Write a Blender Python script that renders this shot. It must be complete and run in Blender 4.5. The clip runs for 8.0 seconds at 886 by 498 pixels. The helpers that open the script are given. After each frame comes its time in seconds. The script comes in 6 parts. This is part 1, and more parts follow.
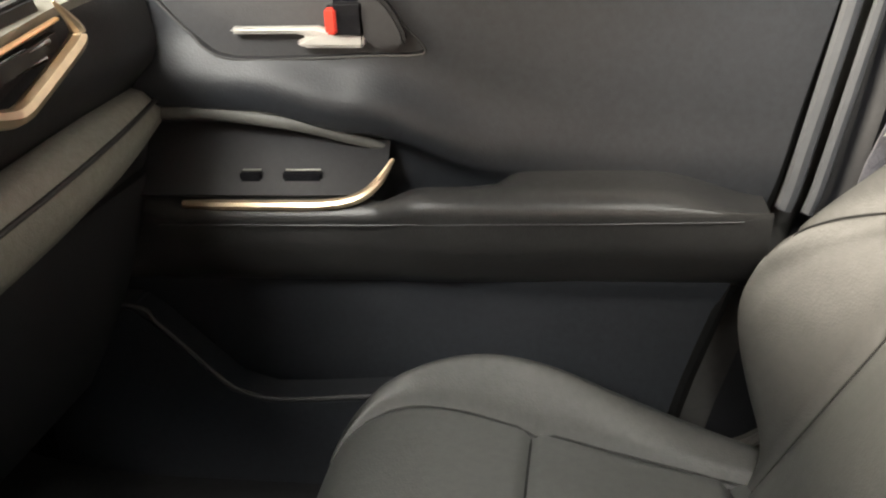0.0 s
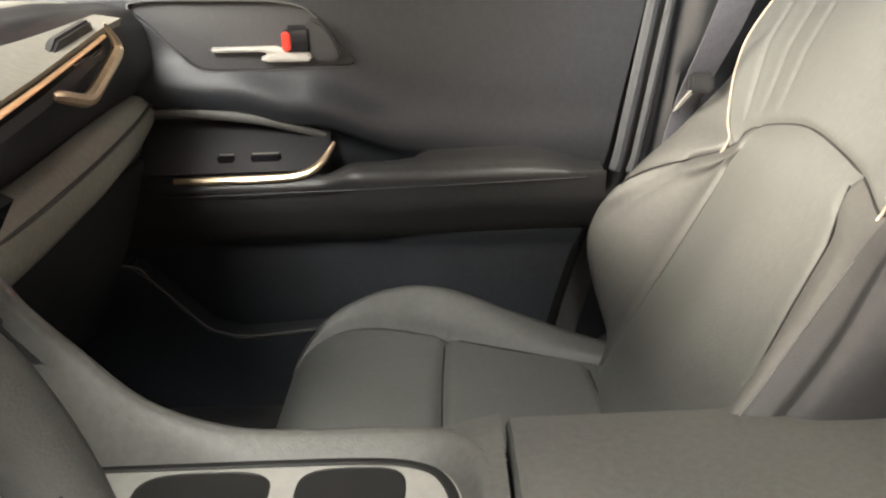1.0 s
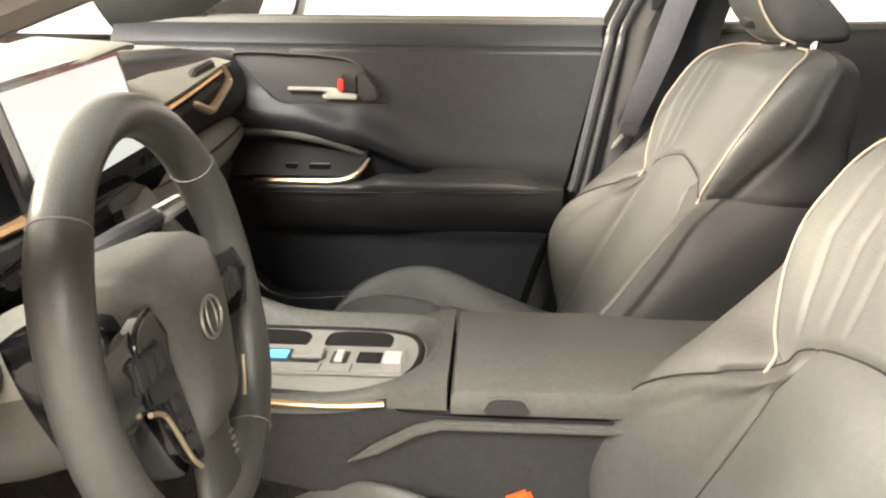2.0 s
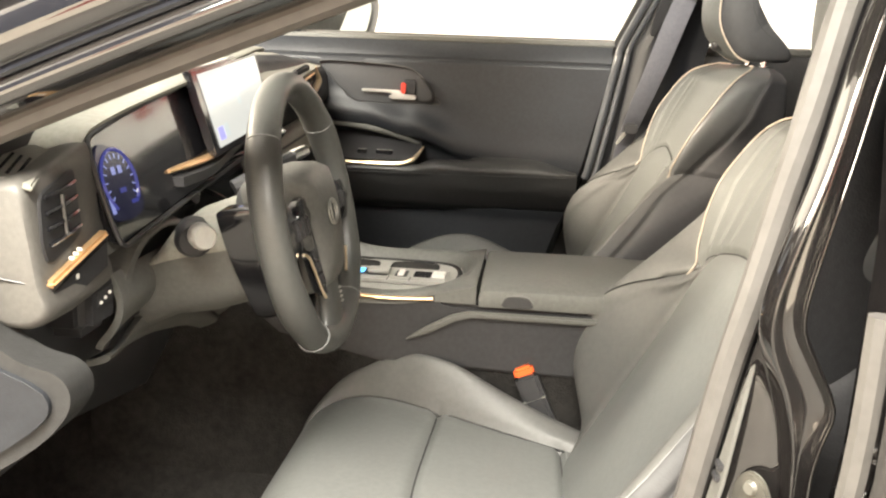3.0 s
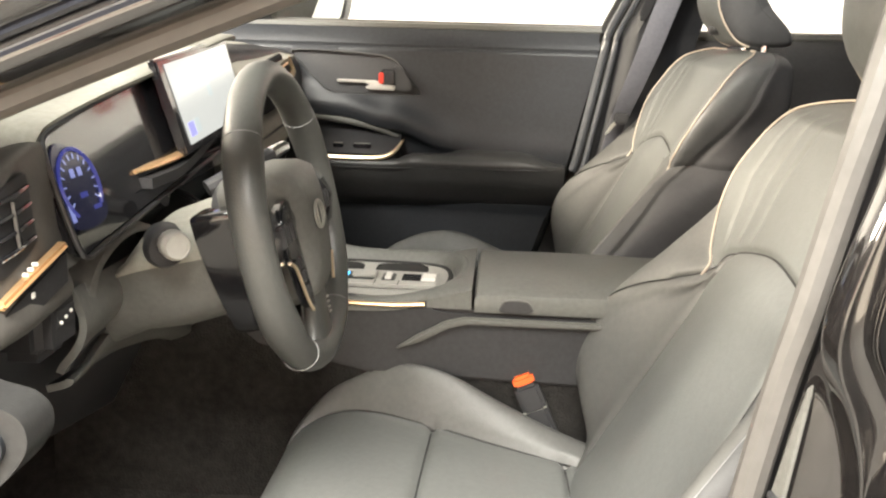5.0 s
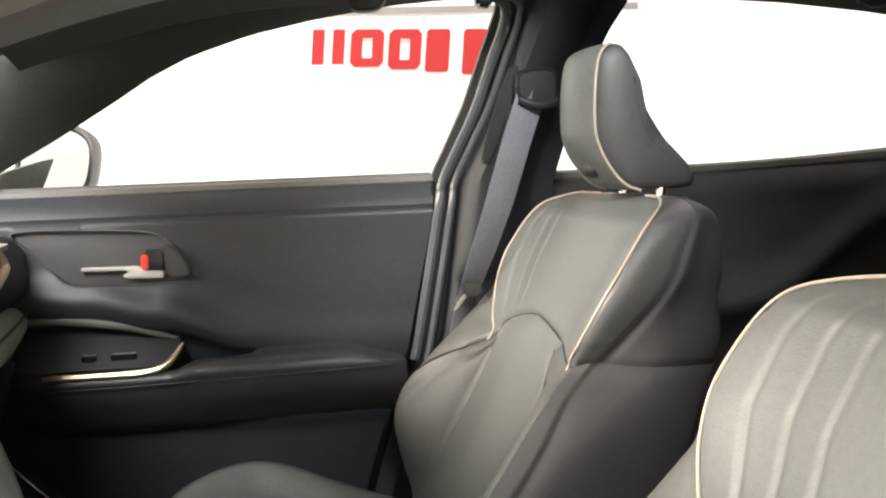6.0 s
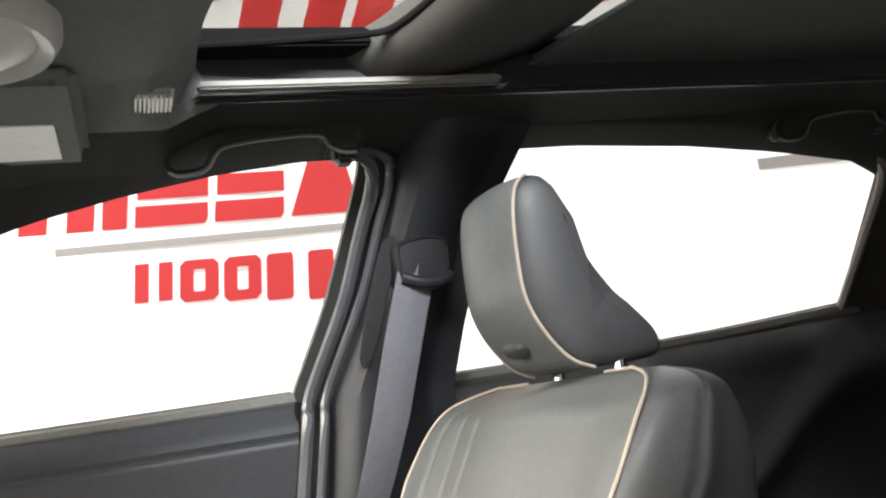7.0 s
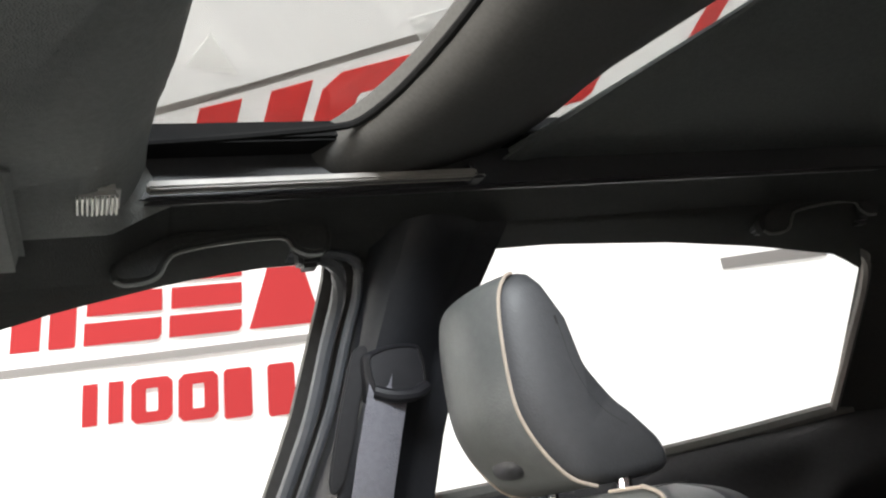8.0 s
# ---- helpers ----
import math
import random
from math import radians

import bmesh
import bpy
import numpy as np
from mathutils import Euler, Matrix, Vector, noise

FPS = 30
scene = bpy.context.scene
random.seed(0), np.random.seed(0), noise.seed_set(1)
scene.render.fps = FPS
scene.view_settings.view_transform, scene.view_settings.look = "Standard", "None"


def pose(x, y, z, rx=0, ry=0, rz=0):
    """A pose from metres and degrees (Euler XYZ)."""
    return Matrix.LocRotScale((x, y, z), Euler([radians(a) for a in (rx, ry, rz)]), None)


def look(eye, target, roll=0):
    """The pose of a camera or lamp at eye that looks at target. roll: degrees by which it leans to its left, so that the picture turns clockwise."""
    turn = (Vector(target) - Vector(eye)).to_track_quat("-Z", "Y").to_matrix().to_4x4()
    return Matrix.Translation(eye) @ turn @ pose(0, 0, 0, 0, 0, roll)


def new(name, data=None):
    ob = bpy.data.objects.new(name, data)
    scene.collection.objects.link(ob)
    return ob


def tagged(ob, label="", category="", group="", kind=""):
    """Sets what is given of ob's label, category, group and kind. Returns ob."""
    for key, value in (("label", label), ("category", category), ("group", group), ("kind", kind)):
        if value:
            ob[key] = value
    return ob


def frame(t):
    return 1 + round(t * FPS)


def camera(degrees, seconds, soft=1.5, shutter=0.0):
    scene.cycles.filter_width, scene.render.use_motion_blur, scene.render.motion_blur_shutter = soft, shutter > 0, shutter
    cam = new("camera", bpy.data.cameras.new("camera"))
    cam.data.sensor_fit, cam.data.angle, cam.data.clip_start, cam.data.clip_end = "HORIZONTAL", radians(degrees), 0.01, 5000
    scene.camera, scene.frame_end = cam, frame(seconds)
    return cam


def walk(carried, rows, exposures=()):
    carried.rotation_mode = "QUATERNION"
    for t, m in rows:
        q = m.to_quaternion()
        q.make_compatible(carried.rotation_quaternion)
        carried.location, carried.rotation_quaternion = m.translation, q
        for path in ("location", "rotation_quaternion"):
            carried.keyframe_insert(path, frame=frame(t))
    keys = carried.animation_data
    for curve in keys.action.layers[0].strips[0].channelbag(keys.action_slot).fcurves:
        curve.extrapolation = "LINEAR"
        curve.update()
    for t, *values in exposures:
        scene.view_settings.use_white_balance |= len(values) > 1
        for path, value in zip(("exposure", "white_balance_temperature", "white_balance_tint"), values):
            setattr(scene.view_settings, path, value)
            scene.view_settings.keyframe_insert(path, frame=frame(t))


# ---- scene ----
cam = camera(52.1, 8.0, 2.2)
PATH = [
    (0, (-0.021, -0.147, 1.154), (-0.279, 1.682, 0.389), -2.6),
    (0.5, (-0.024, -0.302, 1.117), (-0.135, 1.553, 0.378), -3.5),
    (1, (-0.034, -0.487, 1.158), (-0.053, 1.4, 0.495), -2.4),
    (1.2, (-0.019, -0.574, 1.173), (-0.05, 1.326, 0.548), -1.5),
    (2.3, (0.043, -1.101, 1.157), (-0.078, 0.838, 0.682), 1.3),
    (2.5, (0.043, -1.196, 1.16), (-0.102, 0.744, 0.697), 1.7),
    (3, (0.074, -1.387, 1.152), (-0.116, 0.551, 0.694), 2.2),
    (3.5, (0.055, -1.464, 1.142), (-0.155, 0.466, 0.661), 2.2),
    (4, (0.018, -1.473, 1.119), (-0.188, 0.438, 0.568), 1.8),
    (4.2, (0.012, -1.466, 1.109), (-0.183, 0.443, 0.544), 1.7),
    (5.3, (0.034, -1.175, 1.158), (-0.006, 0.784, 0.755), 1.2),
    (5.5, (0.029, -1.081, 1.163), (0.067, 0.889, 0.816), 0.5),
    (6, (0.011, -0.791, 1.164), (0.319, 1.177, 0.985), -2.1),
    (6.5, (0.013, -0.57, 1.143), (0.546, 1.357, 1.183), -6.0),
    (7, (0.04, -0.435, 1.118), (0.715, 1.419, 1.44), -8.8),
    (7.5, (0.057, -0.376, 1.127), (0.788, 1.407, 1.664), -11.2),
    (8, (0.052, -0.355, 1.133), (0.831, 1.407, 1.671), -11.2),
]

EXPOSURES = [(0.0, 0.95, 7400, 10), (1.2, 0.86, 7400, 10), (2.3, 0.95, 7850, 10), (3.0, 0.90, 7850, 10), (3.5, 0.66, 7850, 10), (4.0, 0.33, 7900, 10), (4.2, 0.30, 7900, 10),
             (5.3, 0.95, 7400, 10), (5.5, 0.84, 7300, 10), (6.0, 0.50, 7000, 10), (6.5, 0.47, 6700, 10), (7.0, 0.40, 6600, 10), (8.0, 0.27, 6500, 10)]
walk(cam, [(t, look(eye, target, roll)) for t, eye, target, roll in PATH], EXPOSURES)

# ---- world, sun and large lights ----
SUN = Vector((-0.35, 0.62, 0.70)).normalized()      # towards the sun
world = bpy.data.worlds.new("sky")
scene.world = world
world.use_nodes = True
wt = world.node_tree
sky = wt.nodes.new("ShaderNodeTexSky")
sky.sky_type, sky.sun_disc = "NISHITA", False
sky.air_density, sky.dust_density, sky.ozone_density = 0.7, 5.0, 0.3
sky.sun_elevation = math.asin(SUN.z)
sky.sun_rotation = math.atan2(SUN.x, SUN.y)
wt.links.new(sky.outputs[0], wt.nodes["Background"].inputs[0])
wt.nodes["Background"].inputs[1].default_value = 0.12
sun = new("sun", bpy.data.lights.new("sun", "SUN"))
sun.data.energy, sun.data.angle, sun.data.color = 5.0, radians(0.5), (1.0, 0.95, 0.88)
sun.matrix_world = look(SUN * 20, (0, 0, 0))


def opening_light(name, eye, target, width, height, watts, colour=(1, 0.98, 0.95)):
    """An area lamp that fills an open side of the tent with the sky's light."""
    lamp = new(name, bpy.data.lights.new(name, "AREA"))
    lamp.data.shape, lamp.data.size, lamp.data.size_y = "RECTANGLE", width, height
    lamp.data.energy, lamp.data.color = watts, colour
    lamp.matrix_world = look(eye, target)


opening_light("tent_side_opening_light", (-0.35, -2.35, 3.05), (-0.10, -0.2, 0.72), 2.6, 1.0, 345, (0.93, 0.97, 1.0))
opening_light("tent_front_opening_light", (-3.9, -0.1, 2.5), (0, 0.05, 0.95), 3.4, 1.4, 600, (1.0, 0.95, 0.87))


# ---- materials ----
def material(name, base, rough=0.5, metal=0.0, vary=0.12, big=6.0, grain=0.0, scale=300.0, coat=0.0, wear=0.1, spec=0.5):
    """Principled surface whose colour drifts over large and fine noise; grain: depth of its fine relief."""
    m = bpy.data.materials.new(name)
    m.use_nodes = True
    n, l = m.node_tree.nodes, m.node_tree.links
    p = n["Principled BSDF"]
    co = n.new("ShaderNodeTexCoord")
    one, two = n.new("ShaderNodeTexNoise"), n.new("ShaderNodeTexNoise")
    one.inputs["Scale"].default_value, two.inputs["Scale"].default_value = big, scale * 0.3
    one.inputs["Detail"].default_value, two.inputs["Detail"].default_value = 4, 3
    mix = n.new("ShaderNodeMath")
    mix.operation = "ADD"
    ramp = n.new("ShaderNodeMapRange")
    ramp.inputs["From Min"].default_value, ramp.inputs["From Max"].default_value = 0.7, 1.3
    ramp.inputs["To Min"].default_value, ramp.inputs["To Max"].default_value = 1 - vary, 1 + vary
    hue = n.new("ShaderNodeMix")
    hue.data_type, hue.blend_type = "RGBA", "MULTIPLY"
    hue.inputs["Factor"].default_value = 1.0
    hue.inputs["A"].default_value = (*base, 1)
    for t in (one, two):
        l.new(co.outputs["Object"], t.inputs["Vector"])
    l.new(one.outputs["Fac"], mix.inputs[0])
    l.new(two.outputs["Fac"], mix.inputs[1])
    l.new(mix.outputs[0], ramp.inputs["Value"])
    l.new(ramp.outputs[0], hue.inputs["B"])
    l.new(hue.outputs["Result"], p.inputs["Base Color"])
    gloss = n.new("ShaderNodeMapRange")
    gloss.inputs["To Min"].default_value, gloss.inputs["To Max"].default_value = max(0.02, rough - wear), min(1, rough + wear)
    l.new(one.outputs["Fac"], gloss.inputs["Value"])
    l.new(gloss.outputs[0], p.inputs["Roughness"])
    p.inputs["Metallic"].default_value = metal
    p.inputs["Specular IOR Level"].default_value = spec
    if coat:
        p.inputs["Coat Weight"].default_value, p.inputs["Coat Roughness"].default_value = coat, 0.04
        p.inputs["Coat IOR"].default_value = 1.5 if coat < 0.8 else 1.9
    if grain:
        cells = n.new("ShaderNodeTexVoronoi")
        cells.inputs["Scale"].default_value = scale
        bump = n.new("ShaderNodeBump")
        bump.inputs["Strength"].default_value, bump.inputs["Distance"].default_value = grain, 0.0015
        l.new(co.outputs["Object"], cells.inputs["Vector"])
        l.new(cells.outputs["Distance"], bump.inputs["Height"])
        l.new(bump.outputs[0], p.inputs["Normal"])
    return m


def glowing(name, colour, strength):
    m = bpy.data.materials.new(name)
    m.use_nodes = True
    p = m.node_tree.nodes["Principled BSDF"]
    p.inputs["Base Color"].default_value = (0.02, 0.02, 0.02, 1)
    p.inputs["Emission Color"].default_value = (*colour, 1)
    p.inputs["Emission Strength"].default_value = strength
    p.inputs["Roughness"].default_value = 0.15
    return m


def pane_material(name, tint):
    """Thin clear glass: straight through, with a Fresnel gloss."""
    m = bpy.data.materials.new(name)
    m.use_nodes = True
    n, l = m.node_tree.nodes, m.node_tree.links
    clear, gloss, mix, facing, bend = (n.new("ShaderNode" + k) for k in ("BsdfTransparent", "BsdfGlossy", "MixShader", "LayerWeight", "Math"))
    clear.inputs[0].default_value = (*tint, 1)
    gloss.inputs["Roughness"].default_value = 0.02
    facing.inputs["Blend"].default_value = 0.5
    bend.operation = "POWER"
    bend.inputs[1].default_value = 4.5
    l.new(facing.outputs["Facing"], bend.inputs[0])
    l.new(bend.outputs[0], mix.inputs[0])
    l.new(clear.outputs[0], mix.inputs[1])
    l.new(gloss.outputs[0], mix.inputs[2])
    l.new(mix.outputs[0], n["Material Output"].inputs[0])
    return m


def fabric_material(name, colour, through_share):
    """Thin tent cloth that lets daylight through."""
    m = bpy.data.materials.new(name)
    m.use_nodes = True
    n, l = m.node_tree.nodes, m.node_tree.links
    co, noise_tex, ramp = n.new("ShaderNodeTexCoord"), n.new("ShaderNodeTexNoise"), n.new("ShaderNodeMix")
    noise_tex.inputs["Scale"].default_value, noise_tex.inputs["Detail"].default_value = 1.3, 5
    ramp.data_type = "RGBA"
    ramp.inputs["A"].default_value = (*[c * 0.93 for c in colour], 1)
    ramp.inputs["B"].default_value = (*[min(1, c * 1.05) for c in colour], 1)
    l.new(co.outputs["Object"], noise_tex.inputs["Vector"])
    l.new(noise_tex.outputs["Fac"], ramp.inputs["Factor"])
    d, t, mix = n.new("ShaderNodeBsdfDiffuse"), n.new("ShaderNodeBsdfTranslucent"), n.new("ShaderNodeMixShader")
    mix.inputs[0].default_value = through_share
    for s in (d, t):
        l.new(ramp.outputs["Result"], s.inputs["Color"])
    l.new(d.outputs[0], mix.inputs[1])
    l.new(t.outputs[0], mix.inputs[2])
    l.new(mix.outputs[0], n["Material Output"].inputs[0])
    return m


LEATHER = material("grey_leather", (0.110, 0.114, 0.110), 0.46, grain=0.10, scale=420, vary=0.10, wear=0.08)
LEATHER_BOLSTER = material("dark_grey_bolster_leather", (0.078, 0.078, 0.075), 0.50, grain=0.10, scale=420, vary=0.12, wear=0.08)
DOOR_BLACK = material("black_door_trim", (0.023, 0.0255, 0.030), 0.43, grain=0.10, scale=500, vary=0.2, spec=0.45)
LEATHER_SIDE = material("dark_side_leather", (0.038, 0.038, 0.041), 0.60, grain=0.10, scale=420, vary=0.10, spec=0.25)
PIPING = material("pale_piping", (0.43, 0.365, 0.30), 0.5)
SEAM_DARK = material("dark_seam", (0.02, 0.02, 0.02), 0.9)
SEAL_DARK = material("charcoal_rubber_seal", (0.066, 0.070, 0.077), 0.34, vary=0.12, big=14)
MAT = material("dark_mat_pile", (0.062, 0.059, 0.052), 0.95, grain=1.0, scale=260, vary=0.3, big=20, spec=0.1)
LIP = material("shiny_moulded_lip", (0.09, 0.09, 0.09), 0.16, coat=0.6, vary=0.1, wear=0.03)
KNEE_GREY = material("light_grey_dash_pad", (0.25, 0.245, 0.215), 0.5, grain=0.12, scale=500, vary=0.15, spec=0.35)
FASCIA = material("pale_olive_fascia", (0.27, 0.26, 0.225), 0.48, grain=0.10, scale=500, vary=0.12, spec=0.4)
WELL = material("matt_black_well", (0.007, 0.007, 0.007), 0.7)
BLIND = material("dark_green_grey_blind", (0.100, 0.106, 0.102), 0.9, grain=0.5, scale=700, vary=0.15, spec=0.2)
HEAD_LEATHER = material("dark_headrest_leather", (0.048, 0.049, 0.052), 0.50, grain=0.10, scale=420, vary=0.10)
SEAL_MATT = material("matt_black_rubber", (0.008, 0.008, 0.008), 0.95, spec=0.05)
BAR_CLOTH = material("charcoal_bar_cloth", (0.070, 0.069, 0.066), 0.95, grain=0.15, scale=900, vary=0.12, spec=0.1)
# near-side bolster leathers; shade and cool window light are put into their colour
OUTER_SHADED = material("shaded_bolster_leather", (0.050, 0.050, 0.051), 0.52, grain=0.10, scale=420, vary=0.10, spec=0.35)
UPPER_SHADED = material("shaded_upper_bolster_leather", (0.084, 0.086, 0.088), 0.42, grain=0.10, scale=420, vary=0.10)
PILLAR_BLACK = material("black_pillar_trim", (0.015, 0.016, 0.019), 0.50, grain=0.08, scale=500, vary=0.15, spec=0.32)
GUIDE_BLACK = material("matt_black_guide_plastic", (0.010, 0.010, 0.012), 0.55, vary=0.15, spec=0.3)
RAIL = material("warm_grey_rail", (0.23, 0.217, 0.198), 0.5, vary=0.10)
SATIN = material("pale_satin_plate", (0.34, 0.335, 0.31), 0.38, vary=0.08)
DOOR_PAD = material("charcoal_door_pad", (0.036, 0.036, 0.036), 0.35, grain=0.10, scale=500, vary=0.18, spec=0.35)
THREAD = material("grey_thread", (0.16, 0.16, 0.16), 0.8)
SOFT = material("soft_black_trim", (0.029, 0.029, 0.031), 0.48, grain=0.12, scale=500, vary=0.18, spec=0.32)
SOFT_GREY = material("soft_grey_trim", (0.105, 0.105, 0.098), 0.5, grain=0.12, scale=500, vary=0.15, spec=0.35)
HARD = material("hard_black_plastic", (0.028, 0.028, 0.030), 0.45, grain=0.10, scale=600, vary=0.15)
PALE_PLASTIC = material("warm_grey_plastic", (0.105, 0.10, 0.092), 0.5, grain=0.08, scale=600)
GLOSS = material("gloss_black_plastic", (0.012, 0.012, 0.014), 0.12, coat=0.5, vary=0.2, wear=0.05)
PAINT = material("black_car_paint", (0.010, 0.009, 0.009), 0.10, coat=1.0, vary=0.2, wear=0.04)
GOLD = material("champagne_trim", (0.76, 0.60, 0.42), 0.30, metal=0.85, vary=0.08)
COPPER = material("copper_trim", (0.72, 0.46, 0.25), 0.36, metal=0.7, vary=0.1)
CHROME = material("satin_chrome", (0.80, 0.80, 0.80), 0.16, metal=1.0, vary=0.05, wear=0.05)
BRIGHT = material("satin_bright_metal", (0.62, 0.61, 0.58), 0.32, metal=0.35, vary=0.05, wear=0.05)
ZINC = material("dull_zinc_plate", (0.12, 0.115, 0.10), 0.45, metal=0.6, vary=0.2, big=30)
STEEL = material("zinc_steel", (0.48, 0.48, 0.44), 0.35, metal=0.9)
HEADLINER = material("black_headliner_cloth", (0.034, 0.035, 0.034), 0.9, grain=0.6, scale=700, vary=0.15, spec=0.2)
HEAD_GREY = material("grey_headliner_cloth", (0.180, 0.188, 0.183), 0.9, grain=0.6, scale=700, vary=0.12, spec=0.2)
CARPET = material("black_carpet", (0.020, 0.019, 0.018), 0.95, grain=1.0, scale=260, vary=0.35, big=20, spec=0.1)
RUBBER = material("black_rubber", (0.045, 0.044, 0.042), 0.6, vary=0.2)
SEAL_WARM = material("warm_grey_rubber_seal", (0.105, 0.094, 0.084), 0.5, vary=0.12, big=14)
SEAL = material("grey_rubber_seal", (0.078, 0.074, 0.070), 0.55, vary=0.12, big=14)
WEB = material("grey_belt_webbing", (0.125, 0.125, 0.143), 0.6, grain=0.7, scale=500, vary=0.12)
RED = material("red_plastic", (0.75, 0.05, 0.03), 0.4)
ORANGE = material("orange_red_plastic", (0.95, 0.13, 0.03), 0.45, vary=0.06)
WHITE = material("white_plastic", (0.75, 0.74, 0.70), 0.4, vary=0.06)
LAMP_RING = material("pale_lamp_plastic", (0.52, 0.51, 0.48), 0.30, vary=0.06)
LEAF = material("dry_leaf", (0.50, 0.30, 0.10), 0.8, vary=0.3, big=60)
GROUND = material("grey_asphalt", (0.17, 0.165, 0.155), 0.9, grain=0.8, scale=90, vary=0.25, big=2.0)
TENT = fabric_material("white_tent_cloth", (0.86, 0.86, 0.86), 0.55)
CANOPY = fabric_material("white_canopy_cloth", (0.74, 0.745, 0.755), 0.80)
BANNER = fabric_material("white_banner_cloth", (0.86, 0.83, 0.78), 0.08)
TENT_RED = fabric_material("red_printed_cloth", (0.40, 0.042, 0.044), 0.32)
CANOPY_RED = fabric_material("red_canopy_print", (0.80, 0.155, 0.15), 0.70)
TENT_GREY = fabric_material("grey_printed_cloth", (0.30, 0.28, 0.27), 0.40)
SCREEN = glowing("white_map_screen", (0.84, 0.93, 1.0), 0.46)
SCREEN_BLUE = glowing("violet_screen_tile", (0.25, 0.27, 1.0), 1.0)
SCREEN_DIM = glowing("pale_screen_mark", (0.45, 0.55, 0.62), 0.8)
DIAL_BLUE = glowing("blue_dial_glow", (0.05, 0.08, 0.45), 0.035)
DIAL_RING = glowing("gauge_ring_light", (0.08, 0.11, 0.72), 0.22)
DIAL_WHITE = glowing("pale_dial_marks", (0.30, 0.38, 0.95), 0.42)
BUTTON_BLUE = glowing("blue_lit_button", (0.05, 0.45, 1.0), 2.2)
GLASS = pane_material("clear_window_glass", (0.97, 0.985, 0.98))
ROOF_GLASS = pane_material("tinted_roof_glass", (0.77, 0.78, 0.765))


# ---- mesh helpers ----
def part(name, bm, mat, parent=None, label="", smooth=35):
    """Links a bmesh as one mesh object, under a thing or a part where one is given."""
    bmesh.ops.recalc_face_normals(bm, faces=bm.faces)
    me = bpy.data.meshes.new(name)
    bm.to_mesh(me)
    bm.free()
    me.materials.append(mat)
    if smooth:
        me.shade_smooth()
        me.set_sharp_from_angle(angle=radians(smooth))
    ob = new(name, me)
    ob.parent = parent
    return tagged(ob, label)


def thing(name, label, category, group="", kind=""):
    return tagged(new(name), label, category, group, kind)


def lerp(a, b, t):
    return a + (b - a) * t


def table(x, pairs):
    """Smooth reading of a short table of (x, value)."""
    if x <= pairs[0][0]:
        return pairs[0][1]
    for (a, va), (b, vb) in zip(pairs, pairs[1:]):
        if x <= b:
            t = (x - a) / (b - a)
            return lerp(va, vb, t * t * (3 - 2 * t) if len(pairs) > 2 else t)
    return pairs[-1][1]


def line(x, pairs):
    """Straight reading of a short table."""
    if x <= pairs[0][0]:
        return pairs[0][1]
    for (a, va), (b, vb) in zip(pairs, pairs[1:]):
        if x <= b:
            return lerp(va, vb, (x - a) / (b - a))
    return pairs[-1][1]


def curve_points(points, steps=6, closed=False):
    """Catmull-Rom samples through points."""
    p = [Vector(q) for q in points]
    n, out = len(p), []
    for i in range(n if closed else n - 1):
        a, b, c, d = (p[(i + k) % n] if closed else p[min(max(i + k, 0), n - 1)] for k in (-1, 0, 1, 2))
        for s in range(steps):
            t = s / steps
            out.append(0.5 * (2 * b + (c - a) * t + (2 * a - 5 * b + 4 * c - d) * t * t + (3 * b - a - 3 * c + d) * t ** 3))
    return out if closed else out + [p[-1]]


def loft(rings, caps=True, closed=True, ring_closed=True):
    """A skin over rings of points."""
    bm = bmesh.new()
    rows = [[bm.verts.new(v) for v in ring] for ring in rings]
    n = len(rows[0])
    for a, b in zip(rows, rows[1:]):
        for i in range(n if ring_closed else n - 1):
            j = (i + 1) % n
            bm.faces.new((a[i], a[j], b[j], b[i]))
    if caps and ring_closed:
        bm.faces.new(rows[0])
        bm.faces.new(rows[-1][::-1])
    return bm


def tube(points, r, n=8, steps=6, closed=False, flat=1.0, up=(0, 0, 1)):
    """A round or flattened bar along a smooth line; r: a radius, or one for each point."""
    path = curve_points(points, steps, closed) if steps > 1 else [Vector(q) for q in points]
    rings = []
    for i, q in enumerate(path):
        a = path[i - 1] if i or closed else q
        b = path[(i + 1) % len(path)] if i + 1 < len(path) or closed else q
        way = (b - a).normalized()
        side = way.cross(Vector(up))
        side = side.normalized() if side.length > 1e-4 else Vector((1, 0, 0))
        over = side.cross(way).normalized()
        rr = r if isinstance(r, (int, float)) else line(i / (len(path) - 1), [(k / (len(r) - 1), v) for k, v in enumerate(r)])
        rings.append([q + side * math.cos(2 * math.pi * k / n) * rr + over * math.sin(2 * math.pi * k / n) * rr * flat for k in range(n)])
    if closed:
        rings.append(rings[0])
        bm = loft(rings, caps=False)
        bmesh.ops.remove_doubles(bm, verts=bm.verts, dist=1e-6)
        return bm
    return loft(rings)


def rbox(x0, x1, y0, y1, z0, z1, bevel=0.004, seg=2, m=None):
    """A box with rounded edges."""
    bm = bmesh.new()
    bmesh.ops.create_cube(bm, size=1)
    bmesh.ops.scale(bm, vec=(x1 - x0, y1 - y0, z1 - z0), verts=bm.verts)
    if bevel:
        bmesh.ops.bevel(bm, geom=list(bm.edges), offset=bevel, segments=seg, affect="EDGES", clamp_overlap=True)
    bmesh.ops.translate(bm, vec=((x0 + x1) / 2, (y0 + y1) / 2, (z0 + z1) / 2), verts=bm.verts)
    if m:
        bmesh.ops.transform(bm, matrix=m, verts=bm.verts)
    return bm


